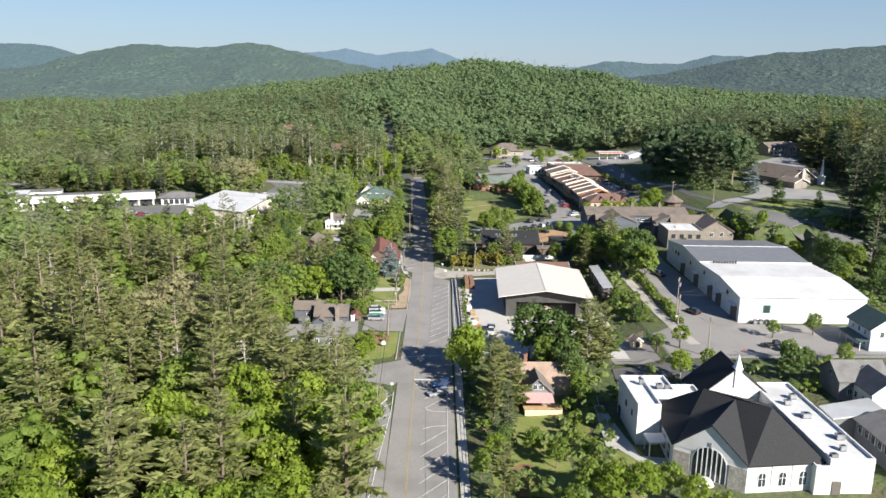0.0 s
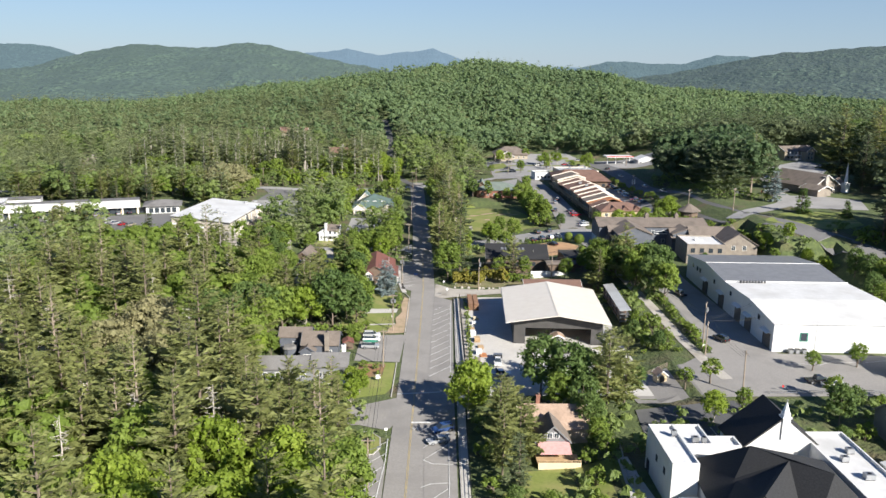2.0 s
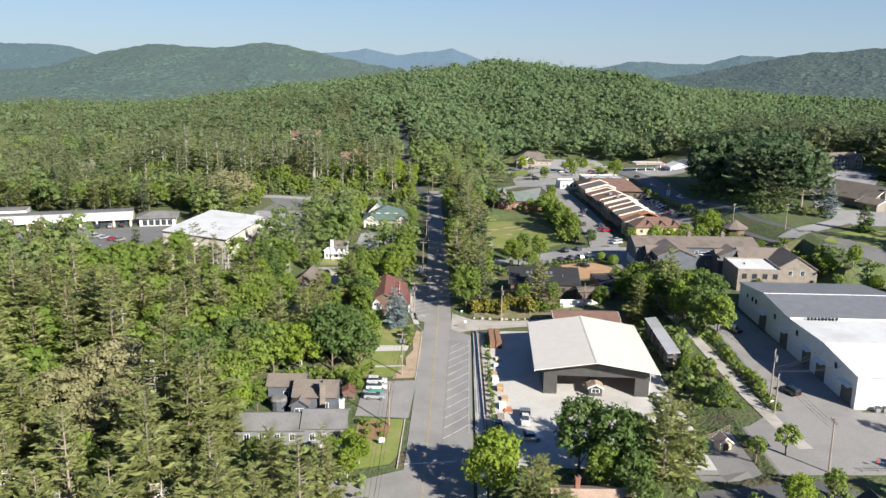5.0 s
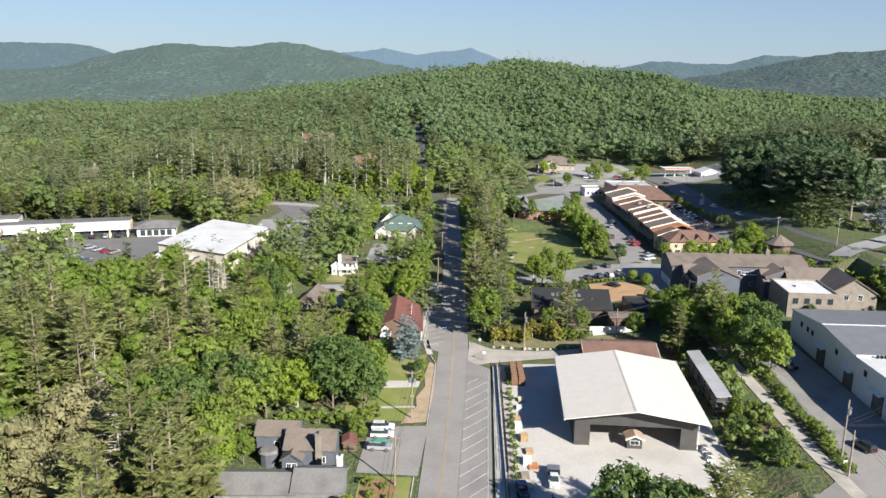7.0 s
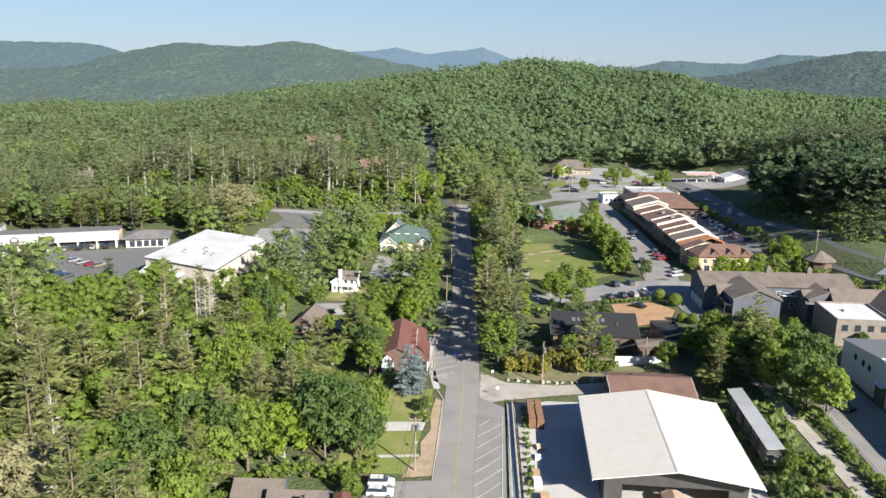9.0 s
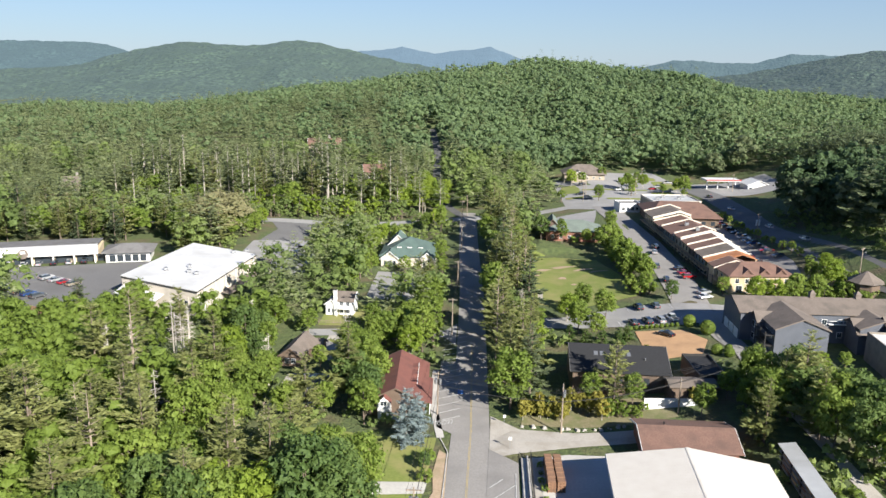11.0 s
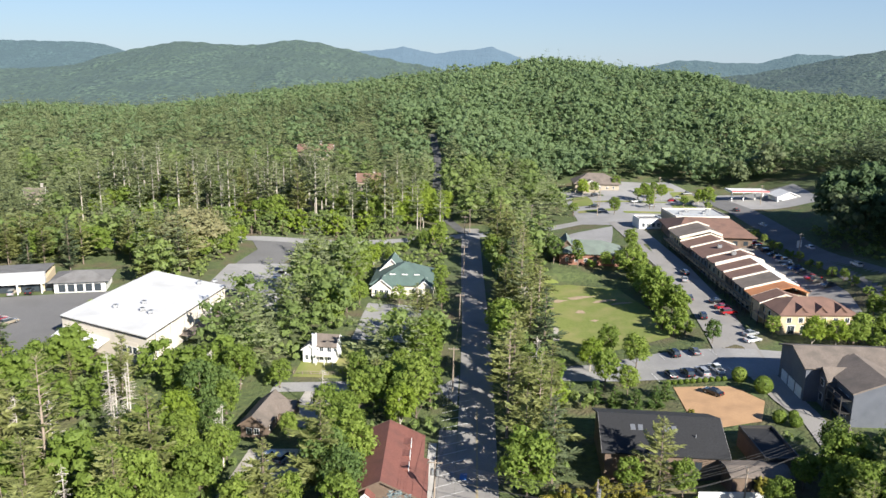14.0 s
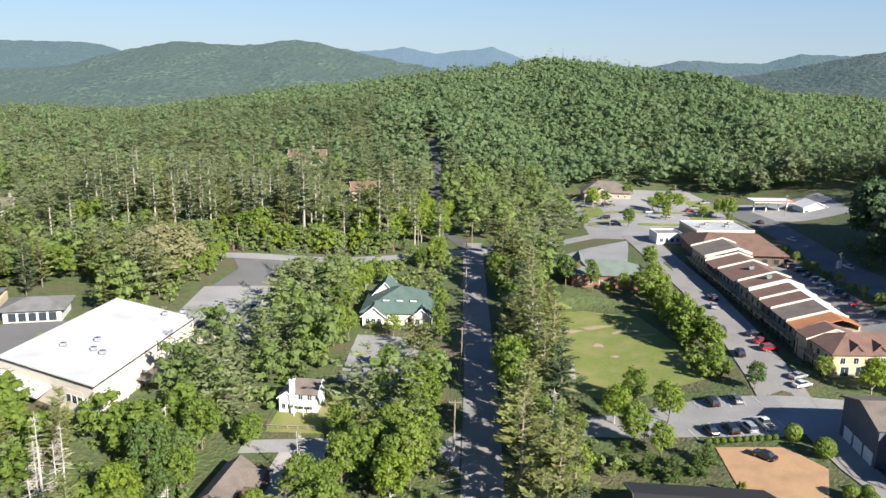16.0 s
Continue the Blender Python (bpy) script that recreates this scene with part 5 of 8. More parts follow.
    block(q, -2.0, 16.0, 10, 12, 5.4, 2.6, wall=SLATE_SIDING, roof=TAUPE_ROOF, turn=90, ov=0.5, trim=TAUPE_ROOF)
    part("skylight", Shape().box(-2.5, 0, 6.8, 0.2, 1.6, 7.3), TRIM, q)


apartments()

h = house("green_grey_house", "brick house with a faded green hipped roof", 42.5, 453.0, -4)
block(h, 0, 0, 22, 15, 4.2, 3.4, form="hip", wall=BRICK, roof=PALE_GREEN_ROOF, ov=0.8, wins=row("S", 6, 20, 1.2))
block(h, -8.5, 2, 8, 12, 4.0, 4.2, wall=BROWN_SIDING, roof=PALE_GREEN_ROOF, ov=0.6, wins=row("S", 2, 5, 1.2))
h = house("brown_lodge", "low lodge with a broad brown gabled roof", 67.5, 616.0, 0, "lodge")
block(h, 0, 0, 24, 16, 3.6, 5.0, form="hip", wall=TAN_SIDING, roof=TAUPE_ROOF, ov=1.2, wins=row("S", 6, 22, 1.0))
block(h, -4, -9, 9, 6, 3.4, 2.6, wall=TAN_SIDING, roof=TAUPE_ROOF, ov=0.8)
h = house("filling_station", "filling station with a red-edged canopy and white shop", 140.0, 574.0, 4, "filling station")
part("canopy", Shape().box(-11, -5, 4.8, 8, 5, 5.6), WHITE_ROOF, h)
part("canopy_edge", Shape().box(-11.1, -5.2, 5.25, 8.1, -5.0, 5.75), RED_PAINT, h)
for xx in (-9, -3, 3, 7):
    part("column", Shape().box(xx - 0.25, -0.25, -1, xx + 0.25, 0.25, 4.8), TRIM, h)
block(h, 15.5, -6, 12, 11, 4.0, 2.4, wall=WHITE_WALL, roof=WHITE_ROOF, ov=0.6, wins=row("S", 4, 12, 0.8, 1.6, 1.8))
h = house("stone_chapel", "brown-roofed stone chapel with a porch and chimney tower", 187.5, 402.0, 25, "chapel", 16.4)
block(h, 0, 0, 17, 25, 4.2, 5.0, wall=TAN_BRICK, roof=TAUPE_ROOF, ov=1.2, wins=row("S", 3, 14, 1.0, 1.4, 2.2))
block(h, -7.5, -13.5, 9, 9, 3.4, 1.6, wall=TAN_BRICK, roof=TAUPE_ROOF, ov=1.0)
block(h, 10.5, -7, 9, 10, 3.6, 2.6, wall=TAN_BRICK, roof=CEDAR_ROOF, turn=90, ov=0.8)
chimney(h, -1.5, -13.4, 0, 8.4, 2.2, STONE)
h = thing("steeple", 205, 395.5, land(205, 395.5), 25, "slender white steeple on a square white base", "steeple")
part("base", Shape().box(-1.3, -1.3, -1, 1.3, 1.3, 4.6), TRIM, h)
part("spire", Shape().tube((0, 0, 4.6), (0, 0, 6.2), 0.9, 0.8, 8).tube((0, 0, 6.2), (0, 0, 14.5), 0.8, 0.05, 8), TRIM, h)
h = house("hillside_inn", "tan inn with brown roofs and white balconies on the slope", 243.0, 534.0, 20, "inn")
block(h, 0, 0, 10, 23, 6.0, 2.6, wall=TAN_SIDING, roof=TAUPE_ROOF, turn=90, ov=0.8, wins=row("W", 6, 20, 1.2, 1.3, 1.5) + row("W", 6, 20, 3.8, 1.3, 1.5))
block(h, 4, -7, 7, 8, 6.2, 2.6, wall=TAN_SIDING, roof=TAUPE_ROOF, ov=0.8, wins=row("S", 2, 5, 1.2, 1.2, 1.5) + row("S", 2, 5, 3.8, 1.2, 1.5))
for z in (0.2, 3.0):
    part("balcony", Shape().box(-9, -7.4, z, 0.4, -5.0, z + 0.2), TRIM, h)
    part("balcony_rail", Shape().box(-9, -7.4, z + 0.9, 0.4, -7.3, z + 1.05), TRIM, h)
for x in (-9, -6, -3, 0):
    part("balcony_post", Shape().box(x - 0.12, -7.4, -2, x + 0.12, -7.16, 5.6), TRIM, h)
for x, y, t, long in ((-97, 640, 8, 20), (-58, 588, 12, 12), (-214, 538, 20, 8)):
    h = house("woodland_house", "brown-roofed house half hidden among tall trees", x, y, t)
    block(h, 0, 0, 10, long, 5.0, 3.4, wall=TAN_SIDING, roof=TAUPE_ROOF if t == 20 else BROWN_ROOF, turn=90, ov=0.8, wins=row("W", 4, long - 2, 1.4))
    chimney(h, 3.0, 1.0, 0, 10.2, 1.2)


# ---------------------------------------------------------------- paving, lawns and markings
def paved(name, poly, mat, lift, label, cat="pavement", step=5.0):
    return sheet(name, poly, mat, lift, step, label=label, category=cat, kind="structure")


def strip(name, pts, left, right, mat, lift, label, cat="road", height=0.0):
    return solid(name, ribbon(Shape(), pts, left, right, lift, height), mat, label, cat, kind="structure")


# main street: parking bays, pavement, side arms
paved("parking_bay", [(-12.5, 96), (-6.6, 96), (-5.6, 160), (-7.2, 166), (-12.5, 168)], ASPHALT, 0.14, "asphalt parking bay beside the street")
paved("parking_bay", [(1.4, 96), (6.6, 96), (8.6, 186), (11.0, 266), (5.4, 272), (1.8, 170)], ASPHALT, 0.14, "asphalt parking bay beside the street")
paved("side_street", [(-34, 176), (-12, 177.5), (-5.8, 175), (-3.6, 180), (-3.2, 192), (-6.2, 190.5), (-12, 187.5), (-34, 186)], ASPHALT, 0.15, "asphalt side street joining the main street", "road")
paved("side_lane", [(5.4, 268), (11.5, 270), (24, 273.5), (36, 276), (36, 281), (24, 280), (12, 281), (6, 287)], GRAVEL, 0.13, "pale gravelled lane at the junction", "road")
strip("pavement", [(7.4, 96), (9.0, 170), (11.8, 268)], 0.0, 1.5, CONCRETE, 0.16, "concrete pavement along the timber yard", "pavement")
strip("kerb", [(7.35, 96), (8.95, 170), (11.75, 268)], -0.2, 0.0, KERB, 0.06, "concrete kerb", "kerb", 0.2)
strip("kerb", [(-5.6, 192), (-5.0, 213)], -0.2, 0.0, KERB, 0.06, "concrete kerb", "kerb", 0.2)
strip("kerb", [(-3.4, 235), (-2.6, 270), (-4.4, 276)], -0.2, 0.0, KERB, 0.06, "concrete kerb", "kerb", 0.2)
paved("grass_island", [(-11.4, 164), (-8.2, 164.5), (-7.0, 167.5), (-7.2, 171.5), (-9.2, 174), (-12.4, 174)], LAWN, 0.24, "grassed kerbed island", "grass")
strip("kerb", [(-11.4, 164), (-8.2, 164.5), (-7.0, 167.5), (-7.2, 171.5), (-9.2, 174), (-12.4, 174)], -0.1, 0.12, KERB, 0.1, "rounded concrete kerb of the island", "kerb", 0.2)
paved("corner_verge", [(-15, 191), (-7.2, 193.5), (-5.9, 197), (-5.4, 213), (-15, 213)], LAWN, 0.1, "rough grass verge at the corner", "grass")
paved("flower_bed", [(-14.5, 203), (-8.5, 204), (-7.8, 212), (-14.5, 212)], EARTH, 0.14, "bare brown planting bed", "bed")
paved("small_car_park", [(-16, 214), (-4.4, 213.5), (-3.2, 234.5), (-15.5, 233)], ASPHALT, 0.15, "small asphalt car park", "car park")
paved("verge_lawn", [(-22, 236.5), (-7.8, 236.5), (-5.2, 276), (-22, 276)], LAWN, 0.1, "mown lawn beside the street", "lawn")
paved("pine_straw_bed", [(-9.2, 235.2), (-3.5, 236.2), (-2.7, 252), (-2.6, 269), (-4.4, 271), (-5.2, 262), (-4.8, 255), (-6.6, 249), (-6.2, 244), (-8.0, 240)], STRAW, 0.14, "pine-straw bed along the kerb", "bed")
paved("drive", [(-16, 253.5), (-6.4, 254.5), (-6.0, 258.5), (-16, 258)], CONCRETE, 0.15, "short concrete drive across the lawn", "drive")
paved("garden_path", [(-16, 242.2), (-6.6, 243.2), (-6.5, 244.2), (-16, 243.4)], KERB, 0.14, "narrow concrete garden path", "path")
paved("back_lawn", [(-52, 256), (-46, 251), (-40, 256), (-36, 266), (-22, 264), (-22, 277), (-32, 279), (-50, 267)], LAWN, 0.08, "open lawn among the trees", "lawn")
strip("pavement", [(-5.0, 276), (-7.4, 292), (-7.8, 312)], -0.2, 1.4, CONCRETE, 0.16, "concrete pavement by the red-roofed house", "pavement")
paved("parking_bay", [(-5.6, 281), (-2.2, 278), (-2.4, 318), (-6.2, 318)], ASPHALT, 0.16, "asphalt parking bay beside the street")
paved("side_street", [(-46, 334), (-30, 336), (-6, 336), (-2.8, 330), (-2.8, 348), (-6, 342), (-30, 341.5), (-46, 339.5)], ASPHALT_PALE, 0.13, "narrow pale asphalt side street", "road")
paved("gravel_court", [(-39, 317), (-29.5, 316), (-29, 336), (-38, 336)], GRAVEL, 0.1, "pale gravel parking court")
paved("gravel_court", [(-44, 286), (-31, 289), (-29.5, 308), (-43, 307)], GRAVEL, 0.1, "pale gravel parking court")
paved("cottage_lawn", [(-43, 343.5), (-22, 343.5), (-18, 352), (-22, 366), (-43, 366)], LAWN, 0.08, "cottage lawn with a low fence", "lawn")
paved("lodge_car_park", [(-33, 371), (-16, 369), (-14.5, 402), (-33, 404)], ASPHALT_PALE, 0.1, "worn asphalt car park")
paved("rear_yard", [(-86, 398), (-59, 392), (-57, 412), (-66, 446), (-88, 438)], ASPHALT_PALE, 0.12, "pale asphalt delivery yard")
paved("rear_drive", [(-86, 438), (-70, 441), (-69, 460), (-73, 482), (-92, 480), (-84, 462)], ASPHALT_MID, 0.1, "dark asphalt drive")
CROSS = [(-260, 452), (-180, 466), (-94, 479), (-70, 482), (-55, 484.5), (-32, 492), (-19, 498), (-1, 506), (40, 524), (60, 532)]
UPROAD = [(-3.0, 506), (-9, 524), (-16, 545), (-20, 575), (-22, 605), (-24, 650), (-30, 700)]
# dark asphalt stands in for the trees' shade over this road
strip("hill_road", UPROAD, -2.3, 2.3, ASPHALT_DARK, 0.1, "narrow asphalt road climbing into the wood")
strip("cross_road", CROSS, -4.0, 4.0, ASPHALT_PALE, 0.12, "pale asphalt road along the foot of the wood")
paved("parade_car_park", [(-182, 352), (-120, 322), (-110, 330), (-110, 402), (-140, 392), (-182, 378)], ASPHALT_MID, 0.1, "dark asphalt car park with marked bays", "car park", 8.0)
strip("kerb", [(-127, 330), (-118, 333), (-113, 342)], -0.25, 0.25, CONCRETE, 0.08, "pale curved concrete kerb", "kerb", 0.2)
paved("planting_island", [(-131, 340), (-121, 336), (-119, 341), (-129, 346)], EARTH, 0.2, "planted island in the car park", "bed")

# timber yard and lane
paved("yard_slab", [(13.4, 192), (55.5, 192), (57.5, 270), (21.0, 270), (15.0, 268.5)], CONCRETE, 0.12, "pale concrete slab of the timber yard", "yard")
paved("hedge_strip", [(12.2, 200), (13.4, 200), (15.0, 268.5), (13.3, 268.5)], GRAVEL, 0.12, "planted strip behind the fence", "bed")
strip("lane", [(73.5, 196), (72.4, 206), (71.6, 222), (71.4, 250), (70.0, 285), (66, 305)], -1.5, 1.5, GRAVEL, 0.12, "narrow gravel lane climbing between hedges")
paved("workshop_yard", [(76.0, 212), (93.2, 213), (92.0, 291), (80.5, 291), (79.0, 262)], ASPHALT, 0.12, "grey asphalt apron beside the workshop", "yard")
paved("plaza_street", [(50, 187), (70, 186), (150, 187), (150, 210), (93, 213), (74, 213), (66, 206), (50, 204)], ASPHALT, 0.1, "wide grey asphalt street by the workshop", "road")
paved("church_car_park", [(46, 163), (76, 166), (80, 176), (70, 184), (48, 182)], ASPHALT_DARK, 0.1, "dark asphalt church car park", "car park")
paved("church_verge", [(60, 157), (78, 159), (76, 165), (58, 164)], LAWN, 0.12, "lawn beside the church car park", "lawn")
paved("garden_lawn", [(14, 128), (44, 120), (44, 136), (38, 160), (20, 158), (14, 146)], LAWN, 0.06, "rough garden lawn below the cabin", "lawn")
paved("clay_path", [(18, 126), (21, 126), (22, 138), (18.5, 137)], EARTH, 0.1, "bare reddish clay path", "path")
paved("church_path", [(37.0, 140), (39.0, 140), (42, 134.5), (48, 133), (48, 136), (42.6, 137.0), (41.0, 152), (40.6, 160), (38.6, 160)], CONCRETE, 0.16, "curved concrete path beside the church", "path")

# village side
paved("cross_drive", [(18, 347), (46, 343.5), (60, 341), (80, 343), (80, 358), (56, 361), (46, 360), (30, 356), (18, 355)], ASPHALT_PALE, 0.14, "pale asphalt drive and car park", "car park")
paved("tan_gravel_lot", [(46.8, 339.0), (59.4, 336.8), (63.6, 328), (60, 319), (51, 317.5), (46.6, 322)], SAND, 0.14, "orange-tan gravel parking lot", "car park")
paved("apartment_drive", [(64.6, 343), (71.2, 343), (72.4, 322), (72.6, 300), (66.4, 300), (67.6, 318), (65.6, 328)], ASPHALT, 0.12, "asphalt drive beside the apartments", "drive")
strip("village_drive", [(66.5, 352), (68.5, 372), (70.3, 400), (70.6, 440), (67.5, 500), (66, 524)], -5.6, 5.6, ASPHALT, 0.18, "asphalt drive in front of the village shops")
paved("village_green", [(19.5, 372), (31, 362.5), (53.5, 371), (53, 395), (47.5, 419), (26, 434), (19.5, 432)], LAWN, 0.08, "sunlit village green with worn patches", "lawn")
for k, (x, y, w, d) in enumerate(((27, 411, 6, 1.3), (34, 413.5, 9, 1.5), (41, 408, 7, 1.2), (46, 404, 6, 0.9), (33, 399, 2.6, 1.6), (24, 404, 3.5, 0.9), (36, 390, 2.2, 0.8))):
    paved("worn_patch", [(x + w * 0.5 * math.cos(a) * (1 + 0.3 * math.sin(3 * a + k) + 0.15 * math.sin(7 * a + 2 * k)), y + d * math.sin(a) * (1 + 0.3 * math.cos(4 * a + k))) for a in [math.tau * i / 24 for i in range(24)]], STRAW, 0.13, "worn pale patch in the grass", "path", 2.0)
paved("green_path", [(22.5, 374), (24.2, 374), (25.0, 386), (23.6, 386)], GRAVEL, 0.12, "short gravel path on the green", "path")
paved("rear_car_park", [(93, 388), (110, 384), (113.5, 402), (114, 450), (114, 478), (110, 500), (93, 470)], ASPHALT, 0.1, "asphalt car park behind the shops", "car park", 8.0)
HIGHWAY = [(112, 604), (121, 582), (127, 545), (127, 500), (125, 455), (123.5, 414), (123.8, 372), (129, 338), (140, 321), (147, 309), (156, 296), (163, 284), (172, 270), (184, 230)]
strip("highway", HIGHWAY, -6.4, 6.4, ASPHALT_MID, 0.16, "asphalt highway past the village")
paved("forecourt", [(131, 548), (166, 548), (170, 596), (126, 594)], ASPHALT_PALE, 0.12, "pale forecourt of the filling station")
BRANCH = [(128, 336), (137.3, 342), (148, 350), (159.5, 359.8), (168, 372), (170, 394), (187, 440), (212, 487), (246, 520)]
strip("highway_branch", BRANCH, -4.0, 4.0, ASPHALT_PALE, 0.14, "pale road climbing to the chapel")
paved("roadside_lawn", [(136, 325), (147, 338), (155, 342), (176, 342), (172, 318), (162, 313), (154, 313), (142, 318)], LAWN, 0.06, "sloping mown lawn by the road", "lawn", 8.0)
paved("wide_car_park", [(48, 524), (62, 516), (84, 520), (88, 536), (114, 536), (118, 606), (112, 632), (60, 636), (48, 620)], ASPHALT_PALE, 0.1, "pale wide car park", "car park", 8.0)
paved("corner_car_park", [(28, 477), (54, 475), (59, 500), (61, 514), (44, 508), (31, 498)], ASPHALT_PALE, 0.1, "pale car park behind the green roof", "car park", 8.0)
paved("chapel_car_park", [(160, 352), (190, 347), (200, 372), (186, 384), (172, 384), (164, 372)], ASPHALT_PALE, 0.1, "chapel car park", "car park", 8.0)
paved("upper_car_park", [(190, 436), (206, 428), (252, 500), (244, 518), (214, 490)], ASPHALT_PALE, 0.1, "car park above the chapel", "car park", 8.0)


for k, (x, y, w, d) in enumerate(((60, 552, 9, 3), (84, 545, 12, 2.5), (104, 556, 5, 12), (80, 575, 18, 2), (62, 622, 16, 5), (100, 612, 10, 4), (112, 590, 5, 16), (56, 580, 4, 14))):
    paved("planting_island", [(x - w, y - d), (x + w, y - d), (x + w + 1, y), (x + w, y + d), (x - w, y + d), (x - w - 1, y)], LAWN, 0.2, "grassed planting island in the car park", "grass")


def line(pts, w, mat=LINE, lift=0.22, label="white painted parking line"):
    return solid("road_marking", ribbon(Shape(), pts, -w / 2, w / 2, lift, 0.0, 2.0), mat, label, "road marking", "painted markings", "structure")


for i in range(11):
    y = 210.0 + 4.8 * i
    x1 = 9.1 + 0.038 * (y - 229)
    line([(x1 - 5.4, y - 6.0), (x1, y)], 0.14)
line([(5.4, 257.2), (7.8, 260.0)], 0.14)
for i in range(7):
    y = 121.4 + 5.05 * i
    x1 = 6.1 + 0.03 * (y - 151.7)
    line([(x1 - 5.3, y - 6.4), (x1, y)], 0.14)
for y in (169.0, 174.0):
    line([(1.6, y - 6.8), (6.9, y)], 0.14)
for i in range(11):
    y = 120 + 5.0 * i
    x1 = -5.6 - 0.075 * max(0.0, 162 - y)
    line([(x1, y), (x1 - 4.9, y - 5.8)], 0.14)
line([(-9.0, 118), (-7.3, 141.8), (-5.7, 162), (-5.6, 171)], 0.16)
line([(5.2, 112), (6.9, 174)], 0.12)
line([(8.4, 206), (10.3, 262)], 0.12)
for i in range(14):
    y = 283.6 + 3.9 * i
    line([(-6.3 + 0.03 * i, y - 0.6), (-0.7 + 0.06 * i, y + 2.8)], 0.14)
line([(-0.9, 298.0), (-0.7, 300.4)], 1.3, TARP_BLUE, 0.23, "blue painted patch on the parking bay")
line([(1.6, 162.2), (3.4, 160.8), (7.2, 160.5)], 0.16)
line([(1.2, 152.2), (3.0, 153.4), (6.6, 153.8)], 0.16)
line([(-0.9, 178.6), (3.2, 178.6)], 0.65, label="broad white stop bar")
line([(-4.4, 193.4), (5.6, 194.6)], 0.45, label="white crossing line")
for i in range(6):
    line([(-5.6 + i * 0.62, 281.2 + 0.25 * i), (-5.2 + i * 0.62, 283.0 + 0.25 * i)], 0.1)
line([(-5.8, 283.0), (-2.2, 284.6)], 0.13)
for i in range(7):
    y = 347.2
    line([(44.5 + i * 3.0, 342.6), (43.6 + i * 3.0, 348.0)], 0.12)
for i in range(5):
    line([(48.5 + i * 3.2, 355.6), (47.8 + i * 3.2, 360.4)], 0.12)
for i in range(9):
    line([(-132 - 4.0 * i, 352 + 2.0 * i), (-129.5 - 4.0 * i, 357 + 2.0 * i)], 0.12)
    line([(-128 - 4.0 * i, 366 + 2.0 * i), (-125.5 - 4.0 * i, 371 + 2.0 * i)], 0.12)
for i in range(5):
    line([(52 + i * 3.0, 166.5), (51.6 + i * 3.0, 171.5)], 0.12)
for i in range(4):
    line([(66 + i * 1.2, 169.0), (66.6 + i * 1.2, 172.0)], 0.1)
line([(65.4, 169.0), (70.4, 169.2)], 0.1)
line([(66.0, 172.0), (71.0, 172.2)], 0.1)
line([(94, 206), (100, 205), (104, 207), (112, 206.5), (120, 208.4)], 0.14, label="white painted turning line")


def road_word(text, x, y, size, turn=0.0):
    cu = bpy.data.curves.new("road_word", "FONT")
    cu.body, cu.size, cu.align_x, cu.align_y, cu.extrude = text, size, "CENTER", "CENTER", 0.004
    cu.materials.append(LINE)
    ob = new("road_word", cu)
    ob.matrix_basis = pose(x, y, land(x, y) + 0.225, 0, 0, turn)
    return tagged(ob, "white painted word on the asphalt lane", "road marking", kind="structure")


road_word("STOP", 1.1, 175.4, 1.5)


# ---------------------------------------------------------------- poles, wires, lamps, signs, fences
def utility_pole(x, y, h=10.5, arms=1, turn=0.0, can=False, lean=0.0, lamp=False):
    r = thing("utility_pole", x, y, land(x, y), turn, "weathered wooden utility pole with a crossarm" + (" and transformers" if can else ""), "utility pole", "utility poles of the town")
    part("shaft", Shape().tube((0, 0, -0.8), (lean, 0, h), 0.19, 0.13, 8), POLE_WOOD, r)
    for k in range(arms):
        z = h - 0.5 - 1.1 * k
        arm = part("crossarm", Shape().box(-1.25 + lean, -0.08, z - 0.08, 1.25 + lean, 0.08, z + 0.08), POLE_WOOD, r)
        for xx in (-1.1, -0.5, 0.5, 1.1):
            part("insulator", Shape().tube((xx + lean, 0, z + 0.08), (xx + lean, 0, z + 0.32), 0.07, 0.05, 6), STEEL, arm)
    if can:
        for xx in (-0.45, 0.45):
            t = part("transformer", Shape().tube((xx + lean, -0.3, h - 2.6), (xx + lean, -0.3, h - 1.5), 0.3, 0.3, 10), STEEL, r, "grey transformer can")
            part("bushing", Shape().tube((xx + lean, -0.3, h - 1.5), (xx + lean, -0.3, h - 1.2), 0.06, 0.05, 6), BLACK, t)
    if lamp:
        a = part("lamp_arm", Shape().tube((0, 0, h - 2.4), (1.9, 0, h - 1.7), 0.05, 0.04, 6), STEEL, r)
        part("lamp_head", Shape().box(1.7, -0.16, h - 1.82, 2.4, 0.16, h - 1.66), STEEL, a)
    return r


POLES = [(-8.3, 150), (-8.4, 210), (-7.0, 238), (-5.6, 287), (-4.1, 338), (-3.7, 384), (-3.6, 440), (-4.5, 500)]
for k, (x, y) in enumerate(POLES):
    utility_pole(x, y, 10.0 if k % 2 else 11.0, 1, 0, k in (2, 3), 0.1, k == 0)
SIDE = [(-5.6, 287), (20.5, 280), (46.4, 288), (68, 300)]
for k, (x, y) in enumerate(SIDE[1:]):
    utility_pole(x, y, 11.0 if k == 0 else 8.0, 1, 80, k == 0)
utility_pole(73.5, 187, 10.5, 1, 90, False, 0.5)
utility_pole(75.0, 217.5, 12.5, 1, 60, True)
utility_pole(73.8, 212.0, 9.0, 1, 60)
CROSSP = [(-140, 478), (-92, 488), (-58, 492), (-23.5, 500), (-2.3, 513), (26, 527), (58, 540)]
for x, y in CROSSP:
    utility_pole(x, y, 10.5, 1, 70)
